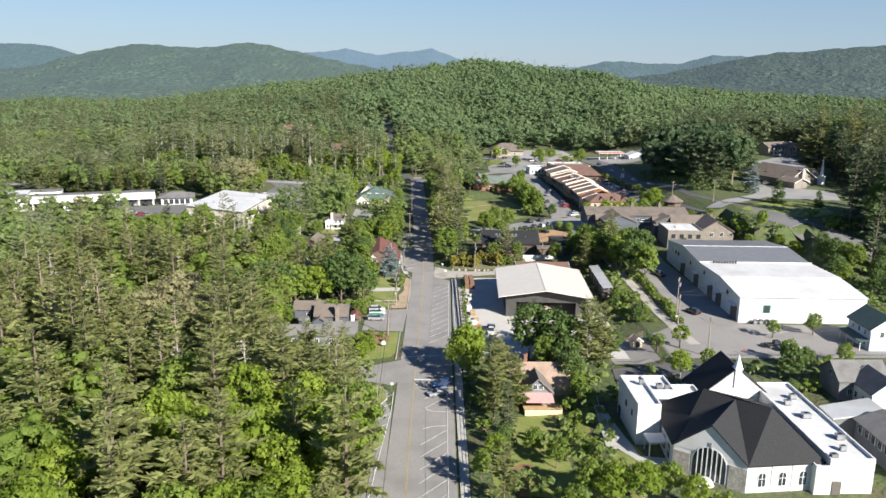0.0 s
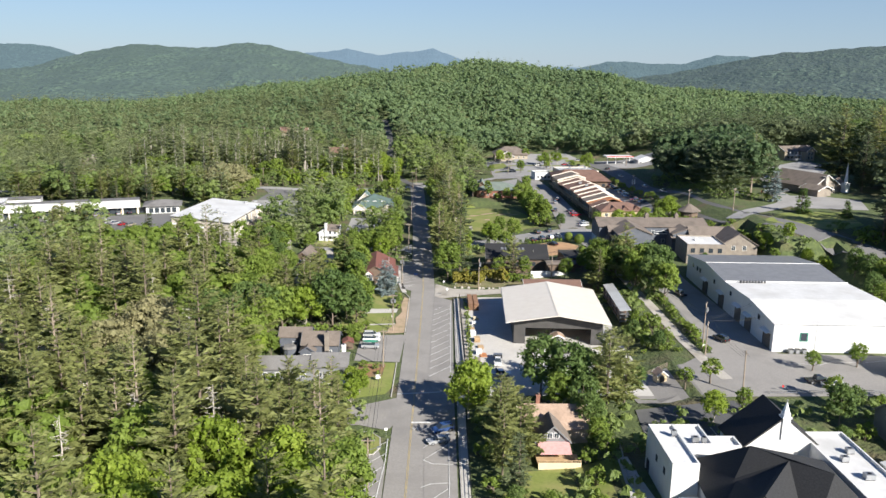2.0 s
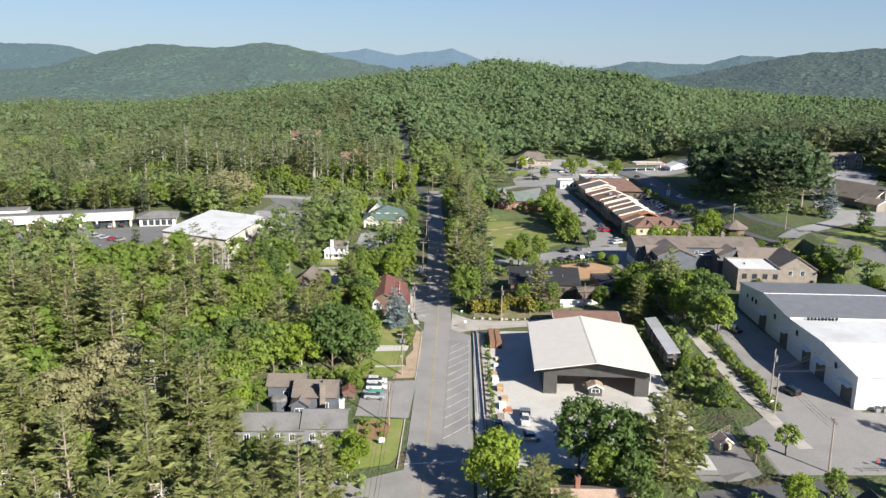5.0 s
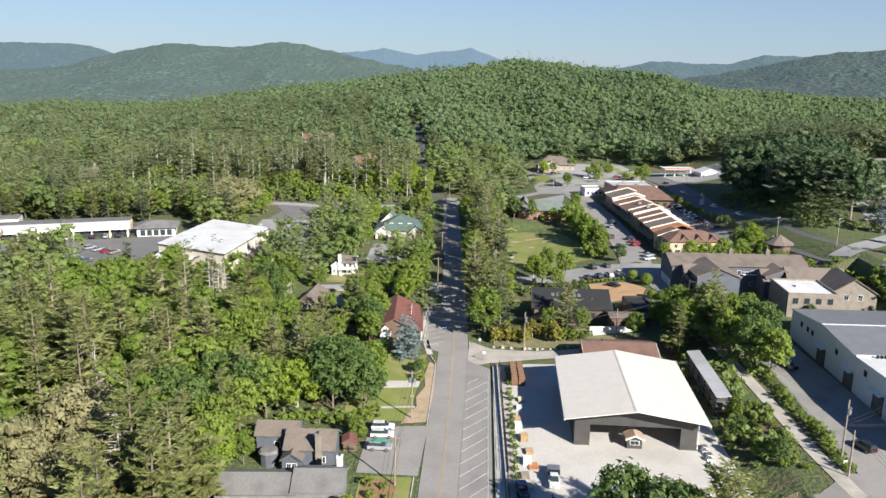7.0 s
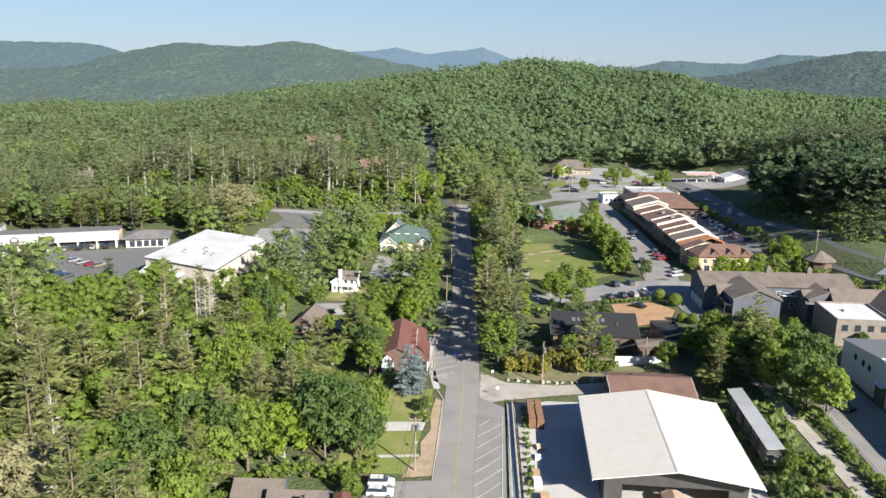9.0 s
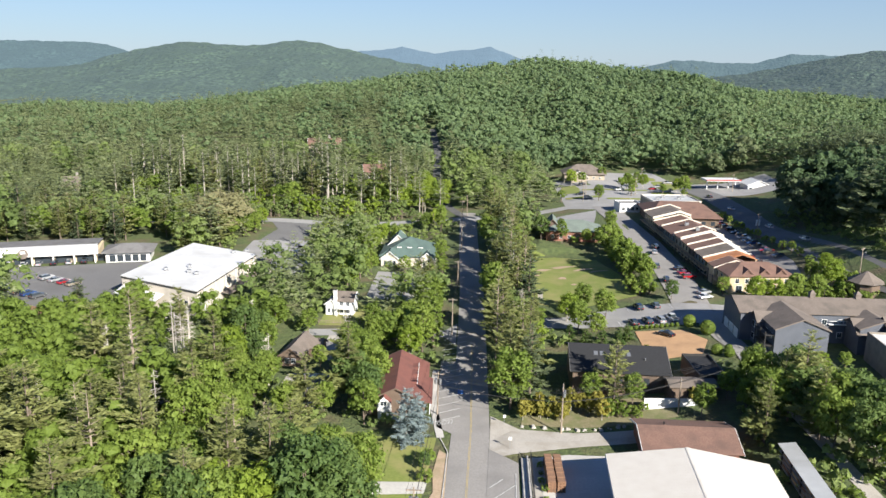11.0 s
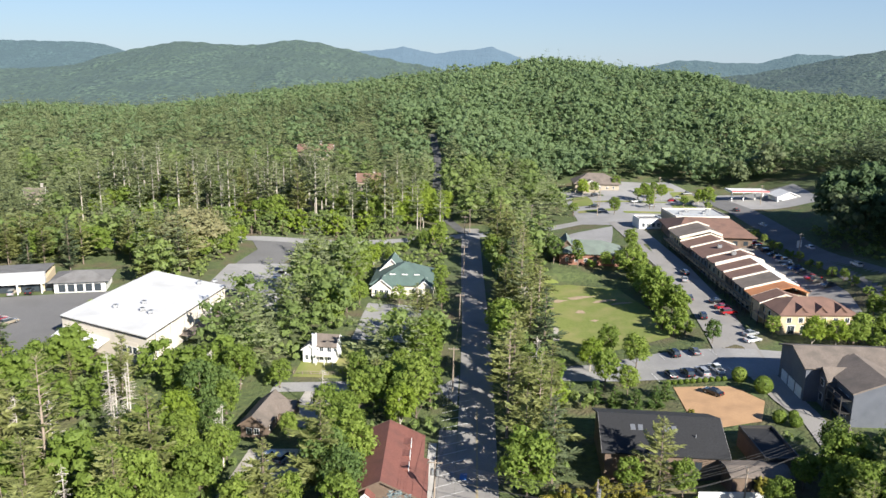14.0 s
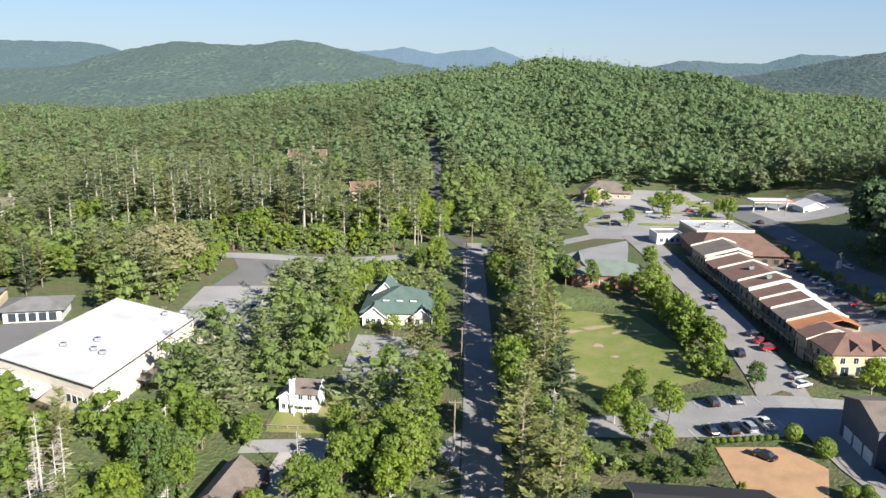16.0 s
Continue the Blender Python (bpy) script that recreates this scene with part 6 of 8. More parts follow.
for x, y in ((116.4, 448), (131.5, 346), (120, 368), (141, 560), (88, 556), (100, 600), (62, 560), (257, 500), (268, 543)):
    utility_pole(x, y, 10.0, 1, 40, False, 0, True)


def wires(points, h, offsets, r=0.022, sag=0.8):
    for o in offsets:
        path = []
        for (x0, y0), (x1, y1) in zip(points, points[1:]):
            d = Vector((x1 - x0, y1 - y0, 0)).normalized()
            side = Vector((d.y, -d.x, 0)) * o
            a, b = Vector((x0, y0, land(x0, y0) + h)) + side, Vector((x1, y1, land(x1, y1) + h)) + side
            path += [a.lerp(b, i / 8) - Vector((0, 0, sag * i / 2 * (1 - i / 8))) for i in range(8)] + [b]
        side = Vector((points[-1][1] - points[0][1], points[0][0] - points[-1][0], 0)).normalized() * r
        ring = [(p - side, p + side, p + Vector((0, 0, r * 1.7))) for p in path]
        s = Shape().add([q for c in ring for q in c], [(3 * k + j, 3 * k + (j + 1) % 3, 3 * k + 3 + (j + 1) % 3, 3 * k + 3 + j) for k in range(len(ring) - 1) for j in range(3)])
        solid("power_line", s, RUBBER, "thin black sagging overhead cable", "cable", "overhead cables")


wires([(-8.3, 90)] + POLES, 9.9, (-1.1, -0.4, 0.5, 1.1))
wires([(-8.3, 90)] + POLES, 7.6, (0.15,), 0.035)
wires(SIDE, 9.4, (-1.1, -0.4, 0.5, 1.1))
wires(SIDE, 7.2, (0.1, 0.3), 0.03)
wires([(73.5, 187), (75.0, 217.5), (66, 292)], 9.0, (-0.8, 0.0, 0.8))
wires(CROSSP, 10.2, (-1.1, -0.4, 0.5, 1.1))
wires([(75.0, 217.5), (94, 232)], 8.0, (-0.5, 0.5))
wires([(75.0, 217.5), (94, 222)], 7.6, (-0.3, 0.3))


def sign_post(x, y, h=2.4, w=0.6, turn=0.0, mat=TRIM, label="small white roadside sign on a steel post"):
    r = thing("road_sign", x, y, land(x, y), turn, label, "sign", "roadside signs")
    part("post", Shape().tube((0, 0, -0.4), (0, 0, h), 0.04, 0.04, 6), STEEL, r)
    part("plate", Shape().box(-w / 2, -0.05, h - w, w / 2, -0.03, h), mat, r)


for a in ((9.6, 272, 2.6, 0.7, 0), (-6.0, 172, 2.2, 0.6, 10), (8.8, 283.0, 2.4, 0.6, 5), (-7.4, 246, 2.0, 0.5, 0), (-9.2, 201, 1.8, 1.1, 10), (74, 214, 2.2, 0.7, 0)):
    sign_post(*a)
sign_post(83.5, 189, 1.6, 0.5, 0, RED_PAINT, "red fire hydrant marker sign")
sign_post(117, 450, 7.0, 2.6, 30, TRIM, "tall pale sign board by the car park")


def fence(points, h, gap, label, mat=BLACK, rails=2, slats=0.0, top=True):
    r = thing("fence", 0, 0, 0, 0, label, "fence")
    pts = along(points, gap)
    for x, y in pts:
        part("post", Shape().box(x - 0.05, y - 0.05, land(x, y) - 0.3, x + 0.05, y + 0.05, land(x, y) + h), mat, r)
    for k in range(rails):
        z = h * (k + 1) / rails - 0.08
        line_of = Vector((pts[-1][1] - pts[0][1], pts[0][0] - pts[-1][0], 0)).normalized() * 0.04
        ring = []
        for x, y in pts:
            p = Vector((x, y, land(x, y) + z))
            ring += [p - line_of, p + line_of, p + line_of + Vector((0, 0, 0.08)), p - line_of + Vector((0, 0, 0.08))]
        s = Shape().add(ring, [(4 * i + j, 4 * i + (j + 1) % 4, 4 * i + 4 + (j + 1) % 4, 4 * i + 4 + j) for i in range(len(pts) - 1) for j in range(4)])
        part("rail", s, mat, r)


fence([(9.0, 96), (10.6, 170), (12.3, 214)], 1.2, 3.0, "low dark post-and-rail fence along the pavement", BLACK, 2)
fence([(12.4, 214), (13.4, 268)], 1.9, 2.6, "tall dark mesh fence of the timber yard", BLACK, 4)
fence([(76.2, 214), (78.6, 262), (80, 288)], 1.0, 3.0, "low steel railing beside the lane", STEEL, 2)
fence([(38.4, 150), (40.4, 166)], 1.0, 2.0, "steel handrail beside the church steps", STEEL, 2)
fence([(-43, 345), (-26, 345)], 1.0, 2.0, "low weathered wooden garden fence", POLE_WOOD, 2)
fence([(80, 187.5), (140, 188)], 1.0, 3.0, "galvanised rail fence along the wide street", STEEL, 2)
fence([(51, 203), (62, 205.5)], 1.2, 2.0, "weathered grey wooden picket fence", POLE_WOOD, 3)
solid("retaining_wall", ribbon(Shape(), [(12.3, 205), (13.1, 268)], -0.55, -0.2, 0.0, 0.7), KERB, "low concrete retaining wall of the yard", "wall", kind="structure")


# timber yard clutter
rnd_stack = random.Random(3)


def pallet_stack(x, y, n, mat, turn=0.0, w=1.2, d=1.2, label="stack of timber pallets on the concrete"):
    r = thing("pallet_stack", x, y, land(x, y) + 0.12, turn, label, "pallets", "stacks in the timber yard")
    for i in range(n):
        z = i * 0.32
        a, jog = w / 2, rnd_stack.uniform(-0.05, 0.05)
        cut = [(-a, 0), (0.15 - a, 0), (0.15 - a, 0.13), (-0.08, 0.13), (-0.08, 0), (0.08, 0), (0.08, 0.13), (a - 0.15, 0.13), (a - 0.15, 0), (a, 0), (a, 0.3), (-a, 0.3)]
        s = Shape().add([(x + jog, -d / 2, z + q) for x, q in cut] + [(x + jog, d / 2, z + q) for x, q in cut],
                        [tuple(range(12)), tuple(range(12, 24))[::-1]] + [((k + 1) % 12, k, 12 + k, 12 + (k + 1) % 12) for k in range(12)])
        part("pallet", s, mat, r)


for i in range(6):
    for j in range(2):
        pallet_stack(16.4 + j * 1.7, 256.5 + i * 1.75, 7, STACKED_WOOD, 2, 1.4, 1.5, "tall stack of rust-brown sawn timber")
rnd = random.Random(8)
for i in range(9):
    pallet_stack(15.6 + rnd.uniform(-0.2, 1.8), 209 + i * 4.8 + rnd.uniform(-0.6, 0.6), rnd.randint(1, 4), rnd.choice((TIMBER, CREAM_STUCCO, TIMBER, POLE_WOOD, TRIM)), rnd.uniform(-6, 6), 1.5, 2.0)
pallet_stack(17.4, 217.4, 1, ORANGE_ROOF, 3, 1.8, 2.6, "flat stack of rusty orange steel sheets")


def storage_rack(x, y):
    r = thing("cantilever_rack", x, y, land(x, y) + 0.12, 0, "white cantilever storage rack", "rack", "racks in the timber yard")
    for xx in (-1.0, 0, 1.0):
        part("upright", Shape().box(xx - 0.06, -0.06, 0, xx + 0.06, 0.06, 2.4), TRIM, r)
        for z in (0.5, 1.2, 1.9):
            part("arm", Shape().box(xx - 0.04, -0.9, z, xx + 0.04, 0.9, z + 0.08), TRIM, r)


for i in range(6):
    storage_rack(31 + i * 4.2, 207.5)
for i in range(4):
    q = thing("crate", 47 + i * 2.0, 229.5 + (i % 2), 0.52, rnd.uniform(-10, 10), "white crate standing by the shed wall", "crate", "crates by the shed")
    q.matrix_basis = pose(51.8 + (i % 2) * 0.5, 221.5 + i * 1.6, 0.52)
    part("box", Shape().box(-0.5, -0.6, 0, 0.5, 0.6, 0.6), TRIM, q)
    part("crate_lid", Shape().box(-0.54, -0.64, 0.6, 0.54, 0.64, 0.68), STEEL, q)
paved("scrub_bank", [(12.4, 283.4), (24, 282.6), (36, 283.4), (46, 286), (46, 297), (30, 296), (14, 297)], SCRUB, 0.08, "dry scrubby bank beside the lane", "bank")
rocks = Shape()
for i in range(30):
    t = rnd.random()
    x, y = 12.5 + 22 * t + rnd.uniform(-0.5, 0.5), 282.6 - 1.0 * math.sin(t * 3) + rnd.uniform(-0.5, 0.5)
    rr = rnd.uniform(0.25, 0.6)
    base = land(x, y)
    rocks.tube((x, y, base - 0.1), (x + 0.05, y, base + rr), rr, rr * 0.55, 6)
solid("boulder_edge", rocks, STONE, "row of grey boulders along the lane", "boulders", kind="stuff")
g = thing("gate_shed", 58.5, 199.5, land(58.5, 199.5), 10, "tiny cream hut with a tan roof", "hut")
block(g, 0, 0, 2.4, 2.4, 2.2, 1.0, wall=CREAM_STUCCO, roof=CEDAR_ROOF, ov=0.3, doors=[("S", 0, 0.9, 1.9, DARK_TRIM)])
g = thing("timber_footbridge", -18.5, 360, land(-18.5, 360), 25, "small pale timber footbridge over the stream", "footbridge")
part("deck", Shape().box(-4, -0.8, 0.2, 4, 0.8, 0.35), TRIM, g)
for yy in (-0.8, 0.72):
    part("handrail", Shape().box(-4, yy, 1.0, 4, yy + 0.08, 1.1), TRIM, g)
    for xx in (-3.9, -1.3, 1.3, 3.9):
        part("rail_post", Shape().box(xx - 0.05, yy, 0.3, xx + 0.05, yy + 0.08, 1.0), TRIM, g)


# ---------------------------------------------------------------- vehicles
def hull(poly, w, inset=0.07):
    """A side outline (x, z) drawn across a width, with softened sides."""
    n = len(poly)
    cx = sum(p[0] for p in poly) / n
    cz = sum(p[1] for p in poly) / n
    small = [(cx + (x - cx) * 0.965, cz + (z - cz) * 0.93) for x, z in poly]
    rings = [(small, -w), (poly, -w + inset), (poly, w - inset), (small, w)]
    v = [(x, y, z) for ring, y in rings for x, z in ring]
    f = [tuple(range(n)), tuple(range(3 * n, 4 * n))[::-1]]
    for k in range(3):
        f += [(k * n + i, (k + 1) * n + i, (k + 1) * n + (i + 1) % n, k * n + (i + 1) % n) for i in range(n)]
    return Shape().add(v, f)


def cabin(poly, w0, w1):
    """Glasshouse: narrower at its top."""
    zs = [z for _, z in poly]
    lo, hi = min(zs), max(zs)
    n = len(poly)
    half = [w0 + (w1 - w0) * (z - lo) / (hi - lo) for _, z in poly]
    v = [(x, -h, z) for (x, z), h in zip(poly, half)] + [(x, h, z) for (x, z), h in zip(poly, half)]
    return Shape().add(v, [tuple(range(n)), tuple(range(n, 2 * n))[::-1]] + [(i, n + i, n + (i + 1) % n, (i + 1) % n) for i in range(n)])


COLOURS = {"white": (0.72, 0.72, 0.71), "black": (0.015, 0.015, 0.017), "silver": (0.38, 0.39, 0.4), "red": (0.35, 0.02, 0.025), "blue": (0.03, 0.07, 0.2), "grey": (0.1, 0.105, 0.11), "tan": (0.3, 0.26, 0.2)}
PAINTS = {k: paint(k + "_car_paint", c, 0.25, 0.1 if k not in ("white", "black") else 0.0, 1.0) for k, c in COLOURS.items()}
FLEET = {}


def build_car(kind, colour):
    r = thing({"saloon": "car", "suv": "car", "pickup": "pickup_truck", "flatbed": "flatbed_truck"}[kind], 0, 0, 0, 0, f"{colour} {'pickup truck' if kind == 'pickup' else 'flatbed truck' if kind == 'flatbed' else 'sport utility car' if kind == 'suv' else 'saloon car'} parked on the paving", "truck" if kind in ("pickup", "flatbed") else "car", "parked vehicles")
    pt = PAINTS[colour]
    L, wr, base = 2.3, 0.33, 1.4
    if kind == "saloon":
        body = [(-2.3, 0.32), (-2.35, 0.72), (-2.2, 0.95), (-1.55, 1.0), (1.0, 0.98), (2.05, 0.84), (2.32, 0.62), (2.3, 0.32)]
        glass, top, rf = [(-1.75, 0.97), (-1.05, 1.42), (0.3, 1.44), (1.15, 0.97)], (-1.05, 0.3, 1.44), 0.6
    elif kind == "suv":
        body = [(-2.4, 0.38), (-2.45, 0.85), (-2.38, 1.1), (1.1, 1.1), (2.2, 1.0), (2.42, 0.72), (2.4, 0.38)]
        glass, top, rf = [(-2.3, 1.08), (-2.05, 1.68), (0.35, 1.72), (1.2, 1.08)], (-2.0, 0.35, 1.72), 0.66
        wr, base = 0.37, 1.45
    else:
        body = [(-2.8, 0.5), (-2.82, 1.05), (-0.5, 1.08), (1.5, 1.1), (2.6, 1.04), (2.8, 0.8), (2.78, 0.45)]
        glass, top, rf = [(-0.75, 1.06), (-0.6, 1.76), (0.75, 1.8), (1.55, 1.06)], (-0.55, 0.75, 1.8), 0.68
        wr, base = 0.4, 1.75
    part("body", hull(body, 0.92), pt, r)
    part("cabin_glass", cabin(glass, 0.84, rf), GLASS, r)
    x0, x1, z = top
    part("roof", Shape().slab([(x0, -rf - 0.02, z + 0.05), (x1, -rf - 0.02, z + 0.06), (x1, rf + 0.02, z + 0.06), (x0, rf + 0.02, z + 0.05)], [(0, 1, 2, 3)], 0.07), pt, r)
    if kind == "pickup":
        part("load_bed", Shape().box(-2.7, -0.74, 1.03, -0.9, 0.74, 1.1), BLACK, r)
        part("tailgate", Shape().box(-2.84, -0.8, 0.7, -2.76, 0.8, 1.14), pt, r)
    if kind == "flatbed":
        part("flat_deck", Shape().box(-4.6, -1.15, 1.05, -0.9, 1.15, 1.22), STEEL, r)
        part("headboard", Shape().box(-1.0, -1.1, 1.2, -0.88, 1.1, 2.1), BLACK, r)
        part("chassis", Shape().box(-4.4, -0.45, 0.7, -2.6, 0.45, 1.05), BLACK, r)
    rear = -3.6 if kind == "flatbed" else -base
    wheel = Shape().tube((0, -0.12, 0), (0, 0.12, 0), wr, wr, 14).mesh("wheel", RUBBER)
    rim = Shape().tube((0, -0.135, 0), (0, 0.135, 0), wr * 0.6, wr * 0.6, 10).mesh("rim", STEEL)
    for x in (rear, base):
        for y in (-0.84, 0.84):
            w = part("wheel", wheel, None, r, at=pose(x, y, wr))
            part("rim", rim, None, w)
    nose, tail, zz = body[-2][0], body[1][0], body[-2][1]
    for y in (-0.66, 0.66):
        part("headlight", Shape().box(nose - 0.1, y - 0.2, zz, nose + 0.0, y + 0.2, zz + 0.14), LAMP_GLASS, r)
        part("tail_light", Shape().box(tail - 0.02, y - 0.16, zz + 0.05, tail + 0.08, y + 0.16, zz + 0.25), TAIL_GLASS, r)
    for y in (-0.98, 0.98):
        part("wing_mirror", Shape().box(glass[-1][0] - 0.35, y - 0.09, glass[-1][1] + 0.02, glass[-1][0] - 0.15, y + 0.09, glass[-1][1] + 0.16), pt, r)
    return r


def car(kind, colour, x, y, heading, lift=0.16):
    """heading: degrees of the nose, counter-clockwise from +x."""
    at = pose(x, y, land(x, y) + lift, 0, 0, heading)
    if (kind, colour) not in FLEET:
        FLEET[kind, colour] = build_car(kind, colour)
        FLEET[kind, colour].matrix_basis = at
        return
    copy_thing(FLEET[kind, colour], at)


for a in (("suv", "white", -12.6, 232.2, 2), ("suv", "white", -12.4, 228.6, 0), ("suv", "silver", -12.4, 223.2, -3),
          ("suv", "blue", 5.6, 174.6, 205), ("saloon", "silver", 4.6, 169.6, 200),
          ("suv", "black", 51.3, 358.0, 100), ("saloon", "grey", 56.5, 358.2, 96), ("saloon", "black", 47.6, 345.2, 100), ("suv", "black", 51.4, 345.0, 100),
          ("suv", "silver", 54.9, 345.0, 102), ("pickup", "white", 58.4, 345.8, 105), ("saloon", "black", 54.2, 333.6, 130),
          ("saloon", "silver", 70.0, 423.0, 80), ("suv", "black", 65.6, 384.5, 85), ("saloon", "red", 73.6, 393.0, 20), ("suv", "red", 73.8, 387.6, 15), ("saloon", "black", 73.6, 398.5, 15),
          ("saloon", "silver", 74.0, 369.5, 30), ("saloon", "white", 73.0, 364.6, 25), ("suv", "black", 72.0, 431.0, 95), ("saloon", "grey", 66.4, 402.5, 85),
          ("pickup", "white", -38.3, 302.4, 80), ("suv", "silver", -35.2, 303.0, 70),
          ("flatbed", "white", -66.4, 429.0, 80), ("pickup", "white", -66.8, 420.0, 95),
          ("pickup", "black", 94.0, 194.0, 5), ("pickup", "white", 96.5, 191.5, 8), ("suv", "black", 81.8, 222.6, 110), ("pickup", "black", 84.2, 265.0, 105),
          ("flatbed", "white", 20.6, 211.6, 265), ("flatbed", "white", 20.4, 203.2, 5), ("pickup", "blue", 14.6, 208.0, 95),
          ("saloon", "silver", 164.4, 389.9, 10), ("suv", "white", 150.2, 384.5, 200), ("suv", "grey", 175.7, 394.4, 20), ("saloon", "black", 216.3, 436.9, 50)):
    car(*a, **({"lift": 0.14} if a[2] < 60 else {"lift": 0.18}))
rnd = random.Random(21)
for i in range(15):
    car(rnd.choice(("suv", "saloon", "pickup")), rnd.choice(("white", "black", "silver", "grey", "red", "blue", "tan")), 111.0 + rnd.uniform(-0.5, 0.5) - (i > 11) * 8, 409 + (i % 12) * 6.0 + rnd.uniform(0, 2.5), rnd.choice((10, 190)))
for i in range(16):
    k = i % 8
    car(rnd.choice(("suv", "saloon", "suv")), rnd.choice(("white", "black", "silver", "grey", "blue", "tan", "red")), (-130.8 - 4.0 * k * (1 + (i > 11))) + (4 if i > 7 else 0), 353.5 + 2.0 * k + (14 if i > 7 else 0), 63)
for i in range(6):
    car(rnd.choice(("suv", "saloon")), rnd.choice(("black", "white", "grey", "silver")), -137 - i * 4.6, 395.5 - i * 1.7, 108)
for i in range(12):
    car(rnd.choice(("suv", "saloon", "pickup")), rnd.choice(("white", "silver", "black", "grey", "red")), 56 + rnd.uniform(0, 60), 540 + rnd.uniform(0, 80), rnd.choice((0, 90, 180, 20)))
for i in range(4):
    car(rnd.choice(("suv", "saloon")), rnd.choice(("white", "silver", "black")), (127.8, 126.0, 125.2, 124.6)[i], (466, 425, 510, 545)[i], 97)

kayak = thing("kayak", -12.4, 223.2, land(-12.4, 223.2) + 1.98, -3, "green kayak strapped on the roof of a car", "kayak")
part("hull", Shape().tube((-2.2, 0, 0.18), (-0.9, 0, 0.1), 0.06, 0.36, 10).tube((-0.9, 0, 0.1), (0.9, 0, 0.1), 0.36, 0.36, 10).tube((0.9, 0, 0.1), (2.2, 0, 0.18), 0.36, 0.06, 10), GREEN_PAINT, kayak)
part("roof_bar", Shape().box(-0.7, -0.6, -0.3, -0.6, 0.6, -0.22), BLACK, kayak)
part("roof_bar", Shape().box(0.6, -0.6, -0.3, 0.7, 0.6, -0.22), BLACK, kayak)


# ---------------------------------------------------------------- trees
def cards(rng, centre, normal, size, long=1.25):
    """Small leaf clumps: one triangle each, at the centres, facing the normals. Returns vertices and faces as arrays."""
    n = len(centre)
    normal = normal / (np.linalg.norm(normal, axis=1, keepdims=True) + 1e-9)
    other = rng.normal(size=(n, 3))
    a = np.cross(normal, other)
    a /= np.linalg.norm(a, axis=1, keepdims=True) + 1e-9
    b = np.cross(normal, a)
    s = (size * rng.uniform(0.6, 1.4, n))[:, None]
    skew = rng.uniform(-0.3, 0.3, (n, 1))
    v = np.stack([centre - a * s * long * 0.5 - b * s * 0.35, centre + (b * 0.75 + a * skew) * s, centre + a * s * long * 0.5 - b * s * 0.35], 1).reshape(-1, 3)
    return v, np.arange(3 * n).reshape(n, 3)


def leaf_mesh(name, v, f, tint, mat):
    me = bpy.data.meshes.new(name)
    me.from_pydata(v.tolist(), [], f if isinstance(f, list) else f.tolist())
    at = me.attributes.new("tint", "FLOAT", "FACE")
    at.data.foreach_set("value", np.asarray(tint, dtype=np.float32))
    me.materials.append(mat)
    return me


def ball():
    """Directions and faces of a twenty-sided lump."""
    g = (1 + 5 ** 0.5) / 2
    d = np.array([(-1, g, 0), (1, g, 0), (-1, -g, 0), (1, -g, 0), (0, -1, g), (0, 1, g), (0, -1, -g), (0, 1, -g), (g, 0, -1), (g, 0, 1), (-g, 0, -1), (-g, 0, 1)])
    f = np.array([(0, 11, 5), (0, 5, 1), (0, 1, 7), (0, 7, 10), (0, 10, 11), (1, 5, 9), (5, 11, 4), (11, 10, 2), (10, 7, 6), (7, 1, 8),
                  (3, 9, 4), (3, 4, 2), (3, 2, 6), (3, 6, 8), (3, 8, 9), (4, 9, 5), (2, 4, 11), (6, 2, 10), (8, 6, 7), (9, 8, 1)])
    d = d / np.linalg.norm(d[0])
    return d, f[d[f].mean(1)[:, 2] > -0.35]


LUMP, LUMP_FACES = ball()


def broad_crown(rng, height, radius, base, lobes, per, size, core=0.62, wide=(0.2, 0.36)):
    """A broadleaf crown: boughs round a dome, each a lump of foliage with a fringe of leaf clumps."""
    mid, half = (height + base) / 2, (height - base) / 2
    v, f, tint, k = [], [], [], 0
    lop = rng.normal(0, 0.12, 2) * radius
    for j in range(lobes):
        u = 1 - 1.7 * (j + rng.uniform(0, 1)) / lobes
        ang = j * 2.4 + rng.uniform(-0.5, 0.5)
        flat = math.sqrt(max(0.0, 1 - u * u)) ** 0.8
        reach = rng.uniform(0.5, 0.84)
        at = np.array([math.cos(ang) * flat * radius * reach + lop[0] * u, math.sin(ang) * flat * radius * reach + lop[1] * u, mid + u * half * rng.uniform(0.68, 0.86)])
        r = radius * rng.uniform(*wide)
        shade = rng.normal(0.48, 0.15)
        if core:
            spin = rng.uniform(0, math.tau)
            d = LUMP @ np.array([(math.cos(spin), math.sin(spin), 0), (-math.sin(spin), math.cos(spin), 0), (0, 0, 1)])
            v.append(at + d * r * core * rng.uniform(0.45, 1.3, (12, 1)) * np.array([1, 1, 0.8]))
            f.append(LUMP_FACES + k)
            tint.append(np.clip(shade - 0.08 + rng.normal(0, 0.08, len(LUMP_FACES)), 0, 1))
            k += 12
        d = rng.normal(size=(per, 3))
        d[:, 2] = np.abs(d[:, 2]) * 0.95 - 0.3
        d /= np.linalg.norm(d, axis=1, keepdims=True)
        c = at + d * r * rng.uniform(0.68, 1.18, (per, 1)) * np.array([1, 1, 0.85])
        nrm = d + rng.normal(size=d.shape) * 0.4 + np.array([0, 0, 0.25])
        w, q = cards(rng, c, nrm, size)
        v.append(w)
        f.append(q + k)
        k += len(w)
        tint.append(np.clip(shade + rng.normal(0.06, 0.16, per), 0, 1))
    return np.concatenate(v), np.concatenate(f), np.concatenate(tint)


